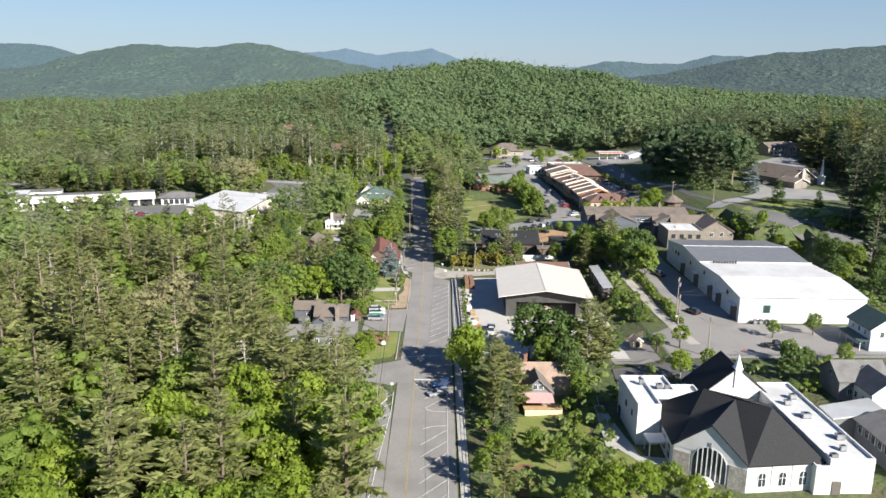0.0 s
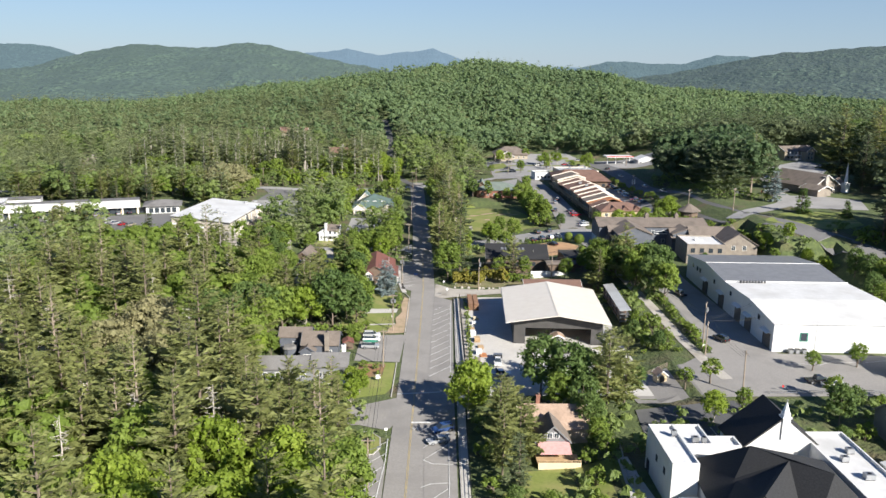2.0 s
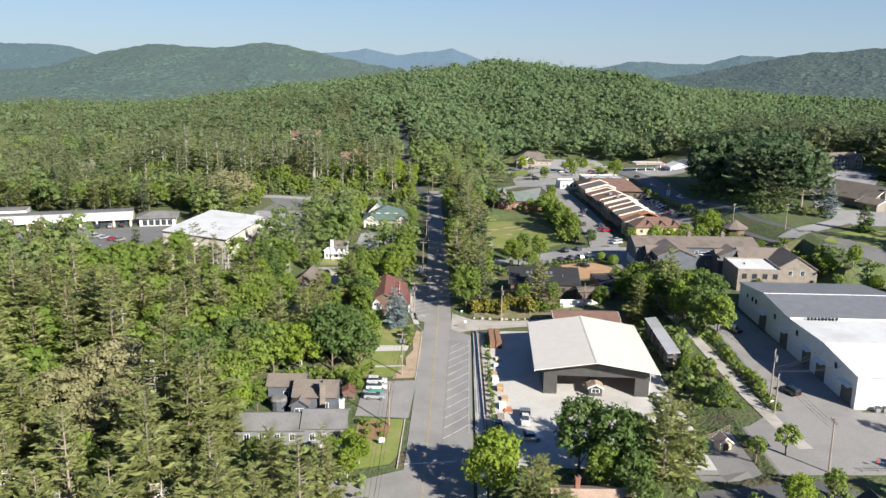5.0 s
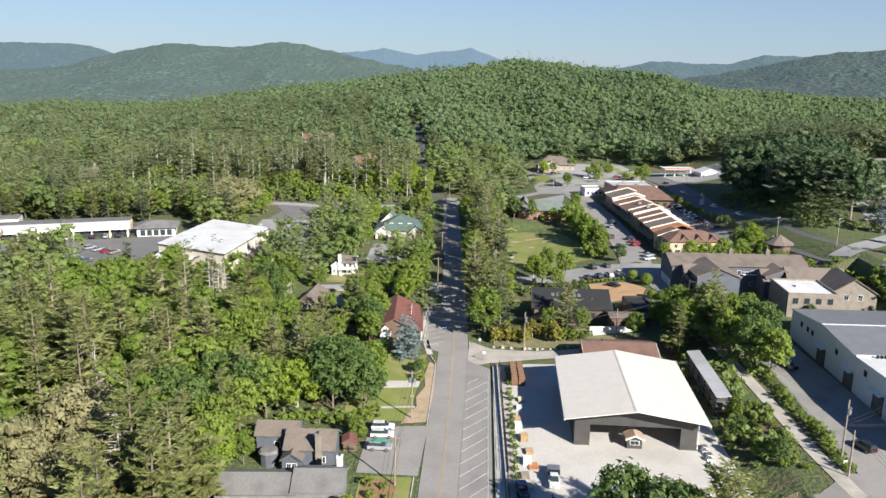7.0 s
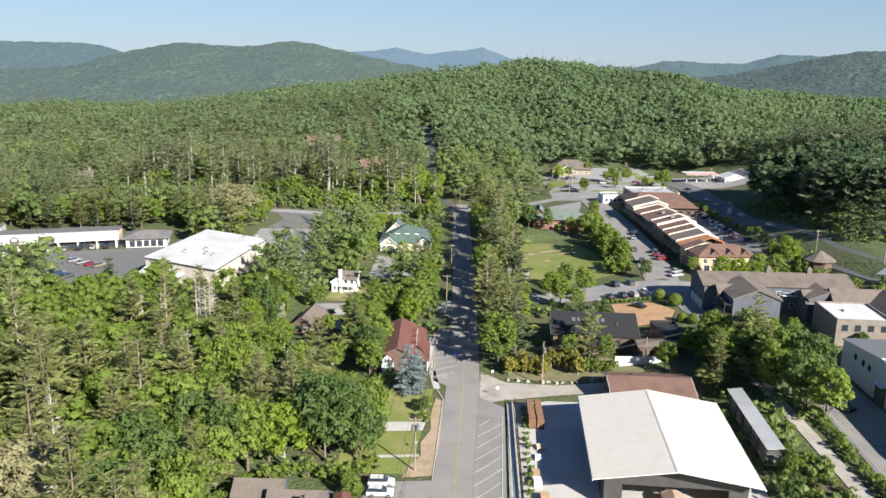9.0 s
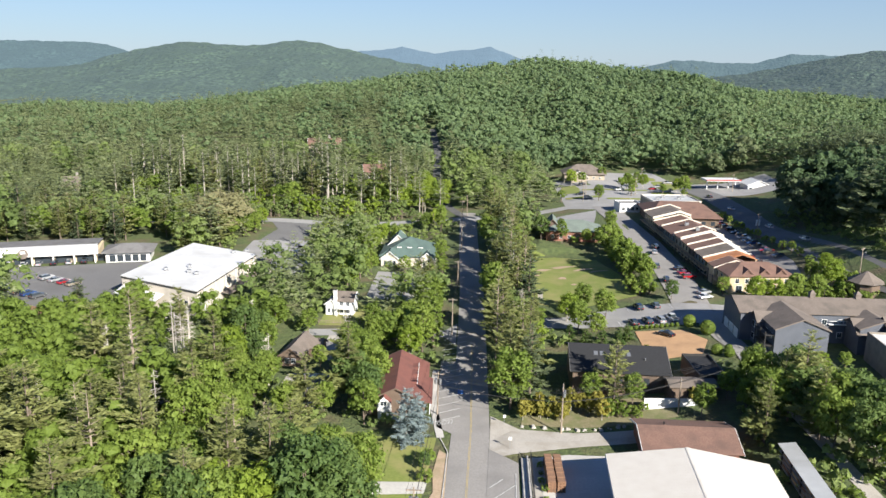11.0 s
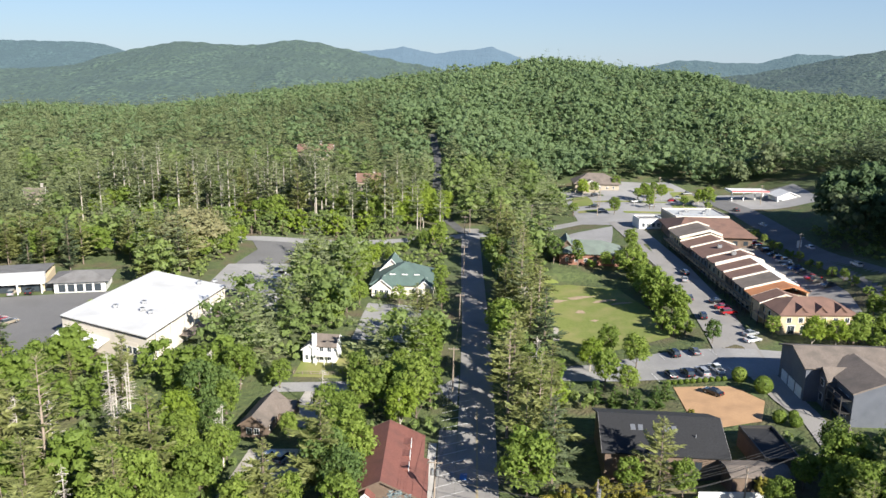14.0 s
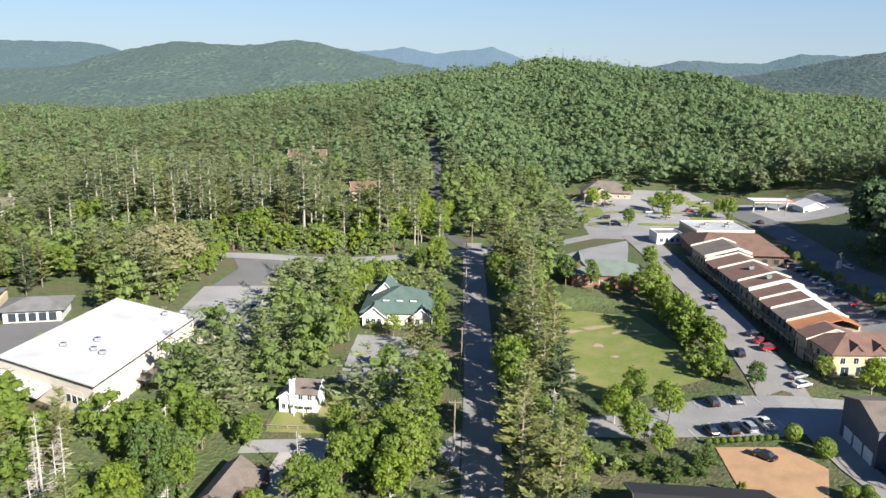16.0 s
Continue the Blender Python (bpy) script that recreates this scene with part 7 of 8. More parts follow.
def limbs(rng, height, radius, base, r0, count=7, up=0.62):
    """A trunk that tapers into the crown, with limbs."""
    s = Shape()
    lean = rng.normal(0, 0.25, 2)
    top = (lean[0], lean[1], height * 0.8)
    s.tube((0, 0, -0.6), (lean[0] * 0.4, lean[1] * 0.4, base), r0, r0 * 0.75, 7, False)
    s.tube((lean[0] * 0.4, lean[1] * 0.4, base), top, r0 * 0.75, r0 * 0.15, 5, False)
    for k in range(count):
        a = math.tau * k / count + rng.uniform(-0.4, 0.4)
        z = base + (height - base) * rng.uniform(-0.05, 0.45)
        out = radius * rng.uniform(0.5, 0.8)
        s.tube((0, 0, z), (math.cos(a) * out, math.sin(a) * out, z + (height - base) * rng.uniform(0.15, 0.4) * up * 1.5), r0 * 0.4, r0 * 0.08, 4, False)
    return s


def pine_parts(rng, height, spread, first, per, gap, bare=0.25, droop=0.0, wide=0.42):
    """A pine: uneven tiers of level limbs, each with a flat feathered spray of needle tufts along its outer part."""
    wood = Shape()
    wood.tube((0, 0, -0.6), (0, 0, height * 0.55), height * 0.015, height * 0.009, 6, False)
    wood.tube((0, 0, height * 0.55), (0, 0, height * 0.99), height * 0.009, 0.03, 5, False)
    v, tint = [], []
    z = height * first
    lean, strong = rng.uniform(0, math.tau), rng.uniform(0.1, 0.4)
    while z < height * 0.985:
        t = (z - height * first) / (height * (1 - first))
        turn = rng.uniform(0, math.tau)
        n = int(rng.integers(3, 6))
        tier = rng.uniform(0.7, 1.15)
        for k in range(n):
            if rng.uniform() < 0.14:
                continue
            a = turn + math.tau * k / n + rng.uniform(-0.4, 0.4)
            reach = spread * (0.12 + 0.97 * (1 - t) ** 0.75 * min(1.0, 0.55 + 2.2 * t)) * rng.uniform(0.6, 1.15) * tier * (1 + strong * math.cos(a - lean))
            rise = reach * (rng.uniform(-0.02, 0.16) + 0.45 * t - droop)
            root = np.array([0, 0, z + rng.uniform(-0.2, 0.2)])
            tip = root + np.array([math.cos(a) * reach, math.sin(a) * reach, rise])
            wood.tube(root, root + (tip - root) * 0.85, 0.05 + 0.05 * (1 - t), 0.02, 3, False)
            m = max(6, int(per * min(1.4, 0.35 + reach / spread)))
            q = np.linspace(bare, 1.0, m) + rng.uniform(-0.06, 0.06, m)
            side = np.where(np.arange(m) % 2, 1.0, -1.0) * rng.uniform(0.25, 1.2, m) * (1.2 - 0.6 * q)
            side[-1] = 0.0
            long = reach * 0.3 * (1.2 - 0.55 * q) * rng.uniform(0.7, 1.25, m) + 0.4
            d = np.stack([np.cos(a + side), np.sin(a + side), rng.normal(0.14 - droop * 0.6, 0.16, m)], 1)
            d /= np.linalg.norm(d, axis=1, keepdims=True)
            nrm = np.array([0, 0, 1.0]) + rng.normal(size=(m, 3)) * 0.45
            b = np.cross(nrm, d)
            b /= np.linalg.norm(b, axis=1, keepdims=True)
            ll = long[:, None]
            c = root + (tip - root) * q[:, None] + np.array([0, 0, 1]) * rng.normal(0.08, 0.14, (m, 1))
            w = ll * wide * rng.uniform(0.75, 1.25, (m, 1))
            v.append(np.stack([c - d * ll * 0.2, c + d * ll * 0.45 + b * w * 0.6, c + d * ll - b * w * 0.25], 1).reshape(-1, 3))
            tint.append(np.clip(rng.normal(0.5, 0.16) + rng.normal(0, 0.13, m), 0, 1))
        z += gap * rng.uniform(0.7, 1.35)
    v, tint = np.concatenate(v), np.concatenate(tint)
    return wood, v, np.arange(len(v)).reshape(-1, 3), tint


RNG = np.random.default_rng(11)
KINDS = {}


def kind_of_tree(key, name, label, make, n):
    """Builds n variants of one kind: shared meshes of trunk and crown."""
    KINDS[key] = (name, label, [make(i) for i in range(n)])


def broad_variant(mat, bark, h, r, base, lobes, per, size, cane=False):
    def make(i):
        k = RNG.uniform(0.88, 1.12)
        v, f, tint = broad_crown(RNG, h, r * k, base, lobes, per, size)
        stem = Shape().tube((0, 0, -0.3), (0.1, 0, h * 0.9), 0.09, 0.03, 6, False) if cane else limbs(RNG, h, r * k, base, 0.22 + h * 0.006)
        return stem.mesh("trunk", bark), leaf_mesh("crown", v, f, tint, mat)
    return make


def pine_variant(mat, h, spread, first, per, gap, bare=0.25, droop=0.0, bark=BARK, wide=0.42):
    def make(i):
        k = RNG.uniform(0.88, 1.12)
        wood, v, f, tint = pine_parts(RNG, h * k, spread, first, per, gap, bare, droop, wide)
        return wood.mesh("trunk", bark), leaf_mesh("crown", v, f, tint, mat)
    return make


kind_of_tree("broad", "broadleaf_tree", "green broadleaf tree with a full uneven crown", broad_variant(BROADLEAF, BARK, 15, 5.3, 1.8, 46, 42, 0.5), 6)
kind_of_tree("bright", "broadleaf_tree", "bright yellow-green broadleaf tree in fresh leaf", broad_variant(BRIGHTLEAF, PALE_BARK, 15, 5.5, 2.0, 46, 42, 0.5), 4)
kind_of_tree("deep", "broadleaf_tree", "dense deep-green broadleaf tree", broad_variant(DEEPLEAF, BARK, 16, 5.8, 1.6, 48, 42, 0.52), 4)
kind_of_tree("pine", "pine_tree", "tall olive-green white pine with layered limbs", pine_variant(PINE, 21, 6.2, 0.14, 26, 1.0, 0.14, 0.0, BARK, 0.48), 7)
kind_of_tree("darkpine", "dark_pine", "tall dark-green pine with drooping layered limbs", pine_variant(PINE_DARK, 20, 5.0, 0.12, 23, 1.0, 0.12, 0.1, BARK, 0.48), 4)
kind_of_tree("thinpine", "half_bare_pine", "thin half-bare white pine with pale dead limbs", pine_variant(PINE, 22, 5.2, 0.2, 16, 1.05, 0.36, 0.0, POLE_WOOD, 0.52), 4)
kind_of_tree("standpine", "tall_pine", "very tall pine with a bare pale trunk and a high crown", pine_variant(PINE_HAZED, 25, 5.0, 0.44, 20, 1.15, 0.15, 0.0, PALE_BARK, 0.55), 5)
kind_of_tree("spruce", "blue_spruce", "silvery blue spruce with tiered branches", pine_variant(SPRUCE, 11, 3.8, 0.03, 24, 0.5, 0.12, 0.25, BARK, 0.36), 2)
kind_of_tree("blossom", "broadleaf_tree", "large rounded tree with tan seeding leaves", broad_variant(BLOSSOM, BARK, 15, 7.0, 2.0, 70, 46, 0.42), 2)
kind_of_tree("street", "street_tree", "small rounded street tree in leaf", broad_variant(BROADLEAF, BARK, 6.5, 2.6, 1.2, 22, 26, 0.34), 3)


LOW_ZONES = [(-42, 184, -12, 202, 0.42), (-42, 164, -12, 184, 0.72), (-54, 290, -28, 312, 0.6), (-50, 270, -20, 290, 0.75), (-46, 330, -28, 348, 0.5), (-106, 320, -66, 345, 0.6), (-130, 300, -84, 332, 0.42), (-120, 278, -84, 300, 0.72), (-84, 300, -60, 320, 0.75)]


def tree(key, x, y, size=1.0, tall=1.0, group=""):
    for x0, y0, x1, y1, most in LOW_ZONES:
        if x0 < x < x1 and y0 < y < y1 and key not in ("snag", "street", "bush", "ball", "cone"):
            size = min(size, most * RNG.uniform(0.85, 1.1))
    name, label, variants = KINDS[key]
    trunk, crown = variants[RNG.integers(len(variants))]
    ob = thing(name, x, y, land(x, y), RNG.uniform(0, 360), label, "tree", group)
    ob.scale = (size, size, size * tall)
    part("trunk", trunk, None, ob)
    if crown is not None:
        part("crown", crown, None, ob)
    return ob


# ground kept free of trees: x0, y0, x1, y1
CLEAR = [(-8.5, 60, 12, 286), (-7, 286, 7.5, 512), (12, 190, 56, 285), (40, 112, 96, 160), (92, 156, 108, 172), (20, 152, 35, 182), (50, 178, 145, 214), (79.5, 205, 135, 295), (70, 205, 79.5, 254),
         (-40, 197, -8, 236), (-15, 238, -7, 276), (-26, 263, -7, 278), (-50, 254, -39, 270), (-39, 265, -22, 278), (-20, 284, -5, 316), (-49, 306, -37, 334), (-43, 286, -28, 344),
         (-44, 344, -30, 366), (-34, 368, -10, 442), (-108, 338, -68, 402), (-90, 396, -58, 440), (-90, 440, -68, 476), (-180, 352, -112, 395), (-215, 374, -112, 420),
         (22, 286, 58, 322), (40, 314, 80, 366), (20, 344, 58, 432), (58, 356, 124, 520), (64, 302, 112, 356), (112, 300, 128, 325), (28, 432, 60, 474), (45, 514, 120, 634), (88, 290, 125, 325),
         (128, 314, 176, 366), (160, 346, 212, 418), (188, 425, 256, 520), (128, 500, 192, 606), (226, 516, 262, 552), (-110, 632, -84, 650), (-67, 552, -49, 596), (-221, 524, -207, 545), (-138, 422, -118, 438), (-128, 328, -110, 400), (30, 474, 62, 522), (26, 322, 66, 343)]
CLEAR_ROADS = [(CROSS, 5.5), (UPROAD, 1.8), (HIGHWAY, 8.0),
               (BRANCH, 4.5)]


GLADES = [(-67, 211, 9), (-58, 203, 7.5), (-73, 201, 7.5), (-62, 194, 7), (-61, 184, 5), (-35.6, 151, 5), (-36, 145, 4), (-58.8, 145, 4.5), (-59, 139, 4), (-20.3, 171.2, 4), (-69.5, 308, 5.5), (-69, 301, 4), (-78, 299.5, 4.5), (-77, 293, 3.5), (-72.5, 316, 5), (-61.6, 273, 4.5), (-60, 266, 4), (-103, 446, 9)]  # x, y, radius: room round the trees that stand out


def near_road(x, y, keep):
    for pts, half in CLEAR_ROADS:
        for (x0, y0), (x1, y1) in zip(pts, pts[1:]):
            dx, dy = x1 - x0, y1 - y0
            t = min(1, max(0, ((x - x0) * dx + (y - y0) * dy) / (dx * dx + dy * dy)))
            if math.hypot(x - x0 - t * dx, y - y0 - t * dy) < half + keep:
                return True
    return False


def open_ground(x, y, keep=1.0):
    if any(math.hypot(x - gx, y - gy) < gr for gx, gy, gr in GLADES):
        return True
    return any(a - keep < x < c + keep and b - keep < y < d + keep for a, b, c, d in CLEAR) or (y > 170 and near_road(x, y, keep))


THICKET = []


def scatter(x0, y0, x1, y1, gap, keys, lo=0.8, hi=1.15, keep=2.0, group=""):
    y = y0
    while y < y1:
        x = x0
        while x < x1:
            px, py = x + RNG.uniform(-0.42, 0.42) * gap, y + RNG.uniform(-0.42, 0.42) * gap
            key = keys[RNG.integers(len(keys))]
            if px < -58 and py < 480 and key in ("broad", "bright", "deep"):
                if not open_ground(px, py, keep):
                    THICKET.append((px, py, RNG.uniform(lo, hi), RNG.uniform(0, 6.28), RNG.uniform(0.25, 0.6)))
            elif not open_ground(px, py, keep):
                tree(key, px, py, RNG.uniform(lo, hi), RNG.uniform(0.9, 1.12), group)
            x += gap
        y += gap
    return


def snag_variant(i):
    """A dead standing pine: bare pale trunk with short level limbs."""
    s, h = Shape(), RNG.uniform(13, 17)
    s.tube((0, 0, -0.6), (RNG.normal(0, 0.3), RNG.normal(0, 0.3), h), 0.24, 0.04, 7, False)
    for k in range(46):
        z = h * RNG.uniform(0.28, 0.98)
        a, reach = RNG.uniform(0, math.tau), (1 - z / h) * 2.6 + RNG.uniform(0.4, 1.1)
        p = (math.cos(a) * reach, math.sin(a) * reach, z + RNG.uniform(-0.5, 0.25))
        s.tube((0, 0, z), p, 0.055, 0.02, 3, False)
        for q in range(2):
            t = RNG.uniform(0.4, 0.9)
            m = (p[0] * t, p[1] * t, z + (p[2] - z) * t)
            s.tube(m, (m[0] + RNG.normal(0, 0.4), m[1] + RNG.normal(0, 0.4), m[2] + RNG.uniform(-0.3, 0.3)), 0.03, 0.012, 3, False)
    return s.mesh("trunk", DEAD_WOOD), None


kind_of_tree("snag", "dead_tree", "bleached dead pine with bare broken limbs", snag_variant, 3)
kind_of_tree("brownpine", "pine_tree", "dying pine with rust-brown needles", pine_variant(BROWN_NEEDLES, 15, 2.6, 0.35, 8, 1.0), 1)
kind_of_tree("bush", "shrub", "low rounded leafy shrub", broad_variant(BROADLEAF, BARK, 2.4, 1.5, 0.1, 10, 20, 0.32), 4)


def clipped_variant(i):
    """A clipped round shrub: a close skin of small leaf clumps over short stems."""
    d = RNG.normal(size=(1100, 3))
    d /= np.linalg.norm(d, axis=1, keepdims=True)
    c = d * np.array([1.75, 1.75, 1.7]) * RNG.uniform(0.86, 1.03, (1100, 1)) + np.array([0, 0, 1.65])
    v, f = cards(RNG, c, d + RNG.normal(size=d.shape) * 0.3, 0.3)
    return limbs(RNG, 2.6, 1.3, 0.4, 0.12).mesh("trunk", BARK), leaf_mesh("crown", v, f, np.clip(RNG.normal(0.5, 0.15, 1100), 0, 1), BROADLEAF)


kind_of_tree("ball", "clipped_shrub", "round clipped green garden shrub", clipped_variant, 2)
kind_of_tree("cone", "clipped_shrub", "cone-shaped clipped evergreen in a garden", pine_variant(DEEPLEAF, 5.4, 1.9, 0.02, 12, 0.28, 0.3, 0.35, BARK, 0.6), 2)
kind_of_tree("bamboo", "bamboo_clump", "tall yellowish bamboo clump", broad_variant(BAMBOO, PALE_BARK, 5.5, 1.5, 0.2, 22, 26, 0.4, True), 2)
kind_of_tree("sapling", "young_tree", "young green tree at the edge of the wood", broad_variant(WOODS, BARK, 6.5, 2.5, 0.4, 14, 20, 0.5), 3)
kind_of_tree("brightsapling", "young_tree", "young bright green tree at the edge of the wood", broad_variant(BRIGHTLEAF, BARK, 6.5, 2.5, 0.4, 14, 20, 0.5), 2)
kind_of_tree("poplar", "broadleaf_tree", "tall narrow broadleaf tree by the street", broad_variant(BROADLEAF, BARK, 17, 3.6, 1.2, 46, 36, 0.46), 3)

WOOD, STREET = "trees of the near wood", "trees along the street"
for key, x, y, s in (("bright", 11.4, 181, 0.92), ("bright", 13.4, 186.5, 0.68), ("deep", 28.5, 191, 0.98), ("deep", 34, 186, 1.0), ("deep", 38.5, 190, 0.85), ("broad", 31, 182.5, 0.7),
                     ("pine", 43, 188.5, 0.95), ("pine", 41, 180, 0.9), ("pine", 46.5, 186, 0.75), ("pine", 20, 161, 0.72), ("pine", 16.8, 168, 0.7), ("pine", 16.4, 157, 0.66), ("darkpine", 18.6, 150, 0.66),
                     ("pine", 19.6, 176, 0.62), ("pine", 22.0, 166.0, 0.6), ("deep", 36.0, 172.0, 0.6), ("deep", 35.6, 179, 0.7), ("broad", 36, 165, 0.45), ("pine", 18.5, 171.5, 0.6), ("bush", 13, 164, 1.2), ("bush", 14, 151, 1.3), ("deep", 17.5, 144.5, 0.34), ("broad", 22.5, 141, 0.42), ("broad", 26.5, 136, 0.46), ("bright", 15.0, 139, 0.4),
                     ("pine", 15.2, 124, 0.62), ("broad", 11.8, 132, 0.42), ("broad", 30.0, 125, 0.55), ("bright", 33.5, 122, 0.55), ("bright", 38.5, 120.5, 0.55), ("broad", 43.5, 122, 0.5), ("street", 36, 127, 0.7),
                     ("broad", 26, 118, 0.5), ("bright", 46.5, 118, 0.45), ("bush", 52, 119, 1.2), ("bush", 34, 140, 1.4), ("bush", 31.5, 145, 1.3), ("bush", 33, 152, 1.4), ("street", 36.5, 160, 0.9), ("bush", 33, 160, 1.3),
                     ("deep", -24.5, 241, 1.12), ("deep", -17.6, 240.5, 0.9), ("deep", -21, 247, 0.9), ("bright", -31.5, 238, 0.9), ("broad", -29, 247, 0.85), ("broad", -38, 236, 0.95), ("broad", -41, 227, 0.9), ("bright", -40, 243, 0.8), ("broad", -43, 217, 0.95), ("bright", -41, 209, 0.8),
                     ("pine", -140, 332, 0.8), ("pine", -145, 338, 0.75), ("darkpine", -130, 331, 0.8), ("pine", -139, 322, 0.85), ("pine", -136, 338, 0.75), ("darkpine", -107, 332, 0.75), ("pine", -104, 326, 0.8), ("bush", -30, 234.6, 1.3), ("bush", -26.5, 234.8, 1.2), ("bush", -23, 233.8, 1.2), ("bush", -20, 234.6, 1.3), ("bush", -33, 232, 1.4), ("bush", -36, 228, 1.5), ("bush", -35.6, 222, 1.4), ("broad", -37.5, 216, 0.5), ("bush", -14.8, 238.4, 1.2), ("bush", -17, 236, 1.3), ("blossom", -67, 211, 1.2), ("blossom", -58, 203, 1.0), ("blossom", -73, 201, 1.05), ("blossom", -62, 196, 0.9), ("blossom", -42, 176, 0.5), ("thinpine", -20.3, 171.2, 0.95), ("broad", -17.5, 227.5, 0.35), ("ball", -16.6, 228.8, 0.75), ("ball", -17.4, 231.2, 0.7),
                     ("spruce", -11.2, 273.4, 1.0), ("spruce", -8.9, 275.6, 0.82), ("deep", -6.9, 263, 0.24), ("bush", -6.4, 266, 1.1), ("bush", -6.5, 259, 1.0), ("bright", -13, 193.5, 0.5), ("bright", -15.5, 197, 0.55), ("bright", -14.5, 187.6, 0.5),
                     ("deep", -21.4, 287.5, 0.95), ("broad", -21.0, 298, 0.8), ("deep", -25.5, 294, 0.85), ("broad", -28.4, 313, 0.8), ("broad", -24, 303, 0.85), ("broad", -35.9, 311, 0.45), ("poplar", -11.4, 323, 0.92), ("poplar", -8.8, 329, 0.85), ("poplar", -12.4, 346, 0.95),
                     ("poplar", -9.5, 351, 0.8), ("broad", -16, 330, 0.75), ("broad", -21, 325, 0.75), ("broad", -39, 428, 0.85), ("broad", -39.5, 415, 0.8), ("poplar", -13.4, 474, 0.8), ("broad", -40, 380, 0.85),
                     ("broad", -38, 394, 0.8), ("bush", -31, 345.5, 0.8), ("bush", -28, 346, 0.8), ("street", -11, 426, 1.2), ("bush", -30, 408.5, 1.0), ("bush", -26.5, 408, 0.9), ("bush", -19, 408, 1.0), ("bush", -14.5, 409, 1.0), ("street", -23, 403, 1.0), ("broad", -35, 400, 0.6), ("poplar", -10.5, 408, 0.6), ("bush", -33, 197, 1.4), ("bush", -12.5, 205.5, 0.7), ("bush", -10.2, 208.5, 0.6), ("bush", -13.2, 209.6, 0.8), ("bush", -9.4, 205.0, 0.5), ("broad", -46, 288, 0.75), ("broad", -37, 283, 0.6), ("broad", -46.5, 298, 0.7), ("broad", -30, 285, 0.55), ("street", -21, 376, 1.2), ("pine", -16.5, 392, 0.5), ("street", -9.5, 400, 1.0), ("broad", -10, 372, 0.6), ("pine", -9.8, 360, 0.6), ("pine", -13, 381, 0.55),
                     ("broad", -97, 440, 0.85), ("pine", -104, 434, 0.8), ("broad", -108, 444, 0.9), ("pine", -98, 426, 0.7), ("broad", -104, 420, 0.7), ("pine", -106, 410, 0.75), ("broad", -94, 448, 0.7), ("street", 62.2, 192.3, 0.85), ("street", 68.5, 193.7, 1.05), ("street", 96.4, 201.5, 0.85), ("street", 108.8, 204, 1.0), ("deep", 87.5, 171.5, 0.62), ("deep", 84, 164, 0.3), ("bush", 90, 166, 1.4), ("bush", 84, 158, 1.2), ("deep", 94, 178, 0.4), ("bush", 100, 179, 1.5), ("broad", 106, 182, 0.4), ("street", 92, 183, 1.0), ("street", 70, 178, 0.9), ("bright", 62, 174, 0.5),
                     ("street", 90, 176, 0.6), ("deep", 50, 192, 0.5), ("deep", 62.4, 364.0, 0.42), ("broad", 59.6, 386, 0.55), ("broad", 55.5, 412.5, 0.55), ("broad", 56, 424, 0.55), ("broad", 57, 434, 0.6), ("deep", 58.5, 391, 0.45), ("bush", 58, 401, 2.0), ("broad", 57.2, 396, 0.52), ("broad", 56, 407, 0.5), ("broad", 54.6, 418, 0.55), ("broad", 57, 377, 0.45), ("broad", 52.5, 430, 0.5),
                     ("broad", 35, 360.5, 0.62), ("broad", 40.4, 351, 0.66), ("bright", 29.5, 352, 0.6), ("broad", 31.5, 341, 0.7), ("broad", 36, 337, 0.5), ("poplar", 37, 441.5, 0.66), ("broad", 46.5, 440.5, 0.45), ("deep", 29, 447, 0.7), ("darkpine", 27.5, 455, 0.8), ("broad", 51.5, 441, 0.5), ("bush", 42, 442, 1.3), ("broad", 58, 448, 0.6), ("broad", 61, 470, 0.6),
                     ("broad", 66.5, 301.5, 0.6), ("bright", 84, 307, 0.35), ("street", 90, 308, 0.8), ("bright", 87, 362, 0.58), ("bright", 92.5, 361, 0.55), ("broad", 99, 363, 0.66), ("broad", 105, 362.5, 0.62), ("street", 79.5, 369, 0.95), ("bright", 111, 367, 0.72),
                     ("bright", 114, 374, 0.5), ("broad", 110, 379, 0.5), ("bright", 116, 383, 0.45), ("bush", 118, 366, 1.6), ("street", 115.4, 428, 0.6), ("street", 115.1, 444, 0.7), ("street", 114.5, 462, 0.7), ("street", 115.0, 479, 0.6), ("street", 116.4, 412, 0.7), ("bush", 115.8, 436, 1.2), ("bush", 115.4, 454, 1.2), ("bush", 115.3, 470, 1.3), ("bush", 115.4, 490, 1.4), ("bush", 116.4, 420, 1.3), ("bush", 116.6, 406, 1.3), ("deep", 104, 299, 0.3), ("deep", 118, 312, 0.55),
                     ("pine", 33.5, 293.5, 0.68), ("broad", 37.5, 292.5, 0.55), ("broad", 28.5, 294, 0.55), ("deep", 121, 322, 0.5), ("broad", 126, 318, 0.55), ("spruce", 158, 367, 1.15), ("cone", 157.1, 339.5, 1.9), ("cone", 171, 330, 1.3), ("thinpine", 156, 388, 1.2), ("ball", 61.7, 339.6, 1.0), ("ball", 64.6, 332.4, 1.15), ("ball", 63.1, 318.2, 0.8), ("ball", 65.4, 315.8, 0.75), ("ball", 66.2, 319.0, 0.6), ("cone", 28, 333.5, 1.0), ("cone", 32, 331.5, 0.9),
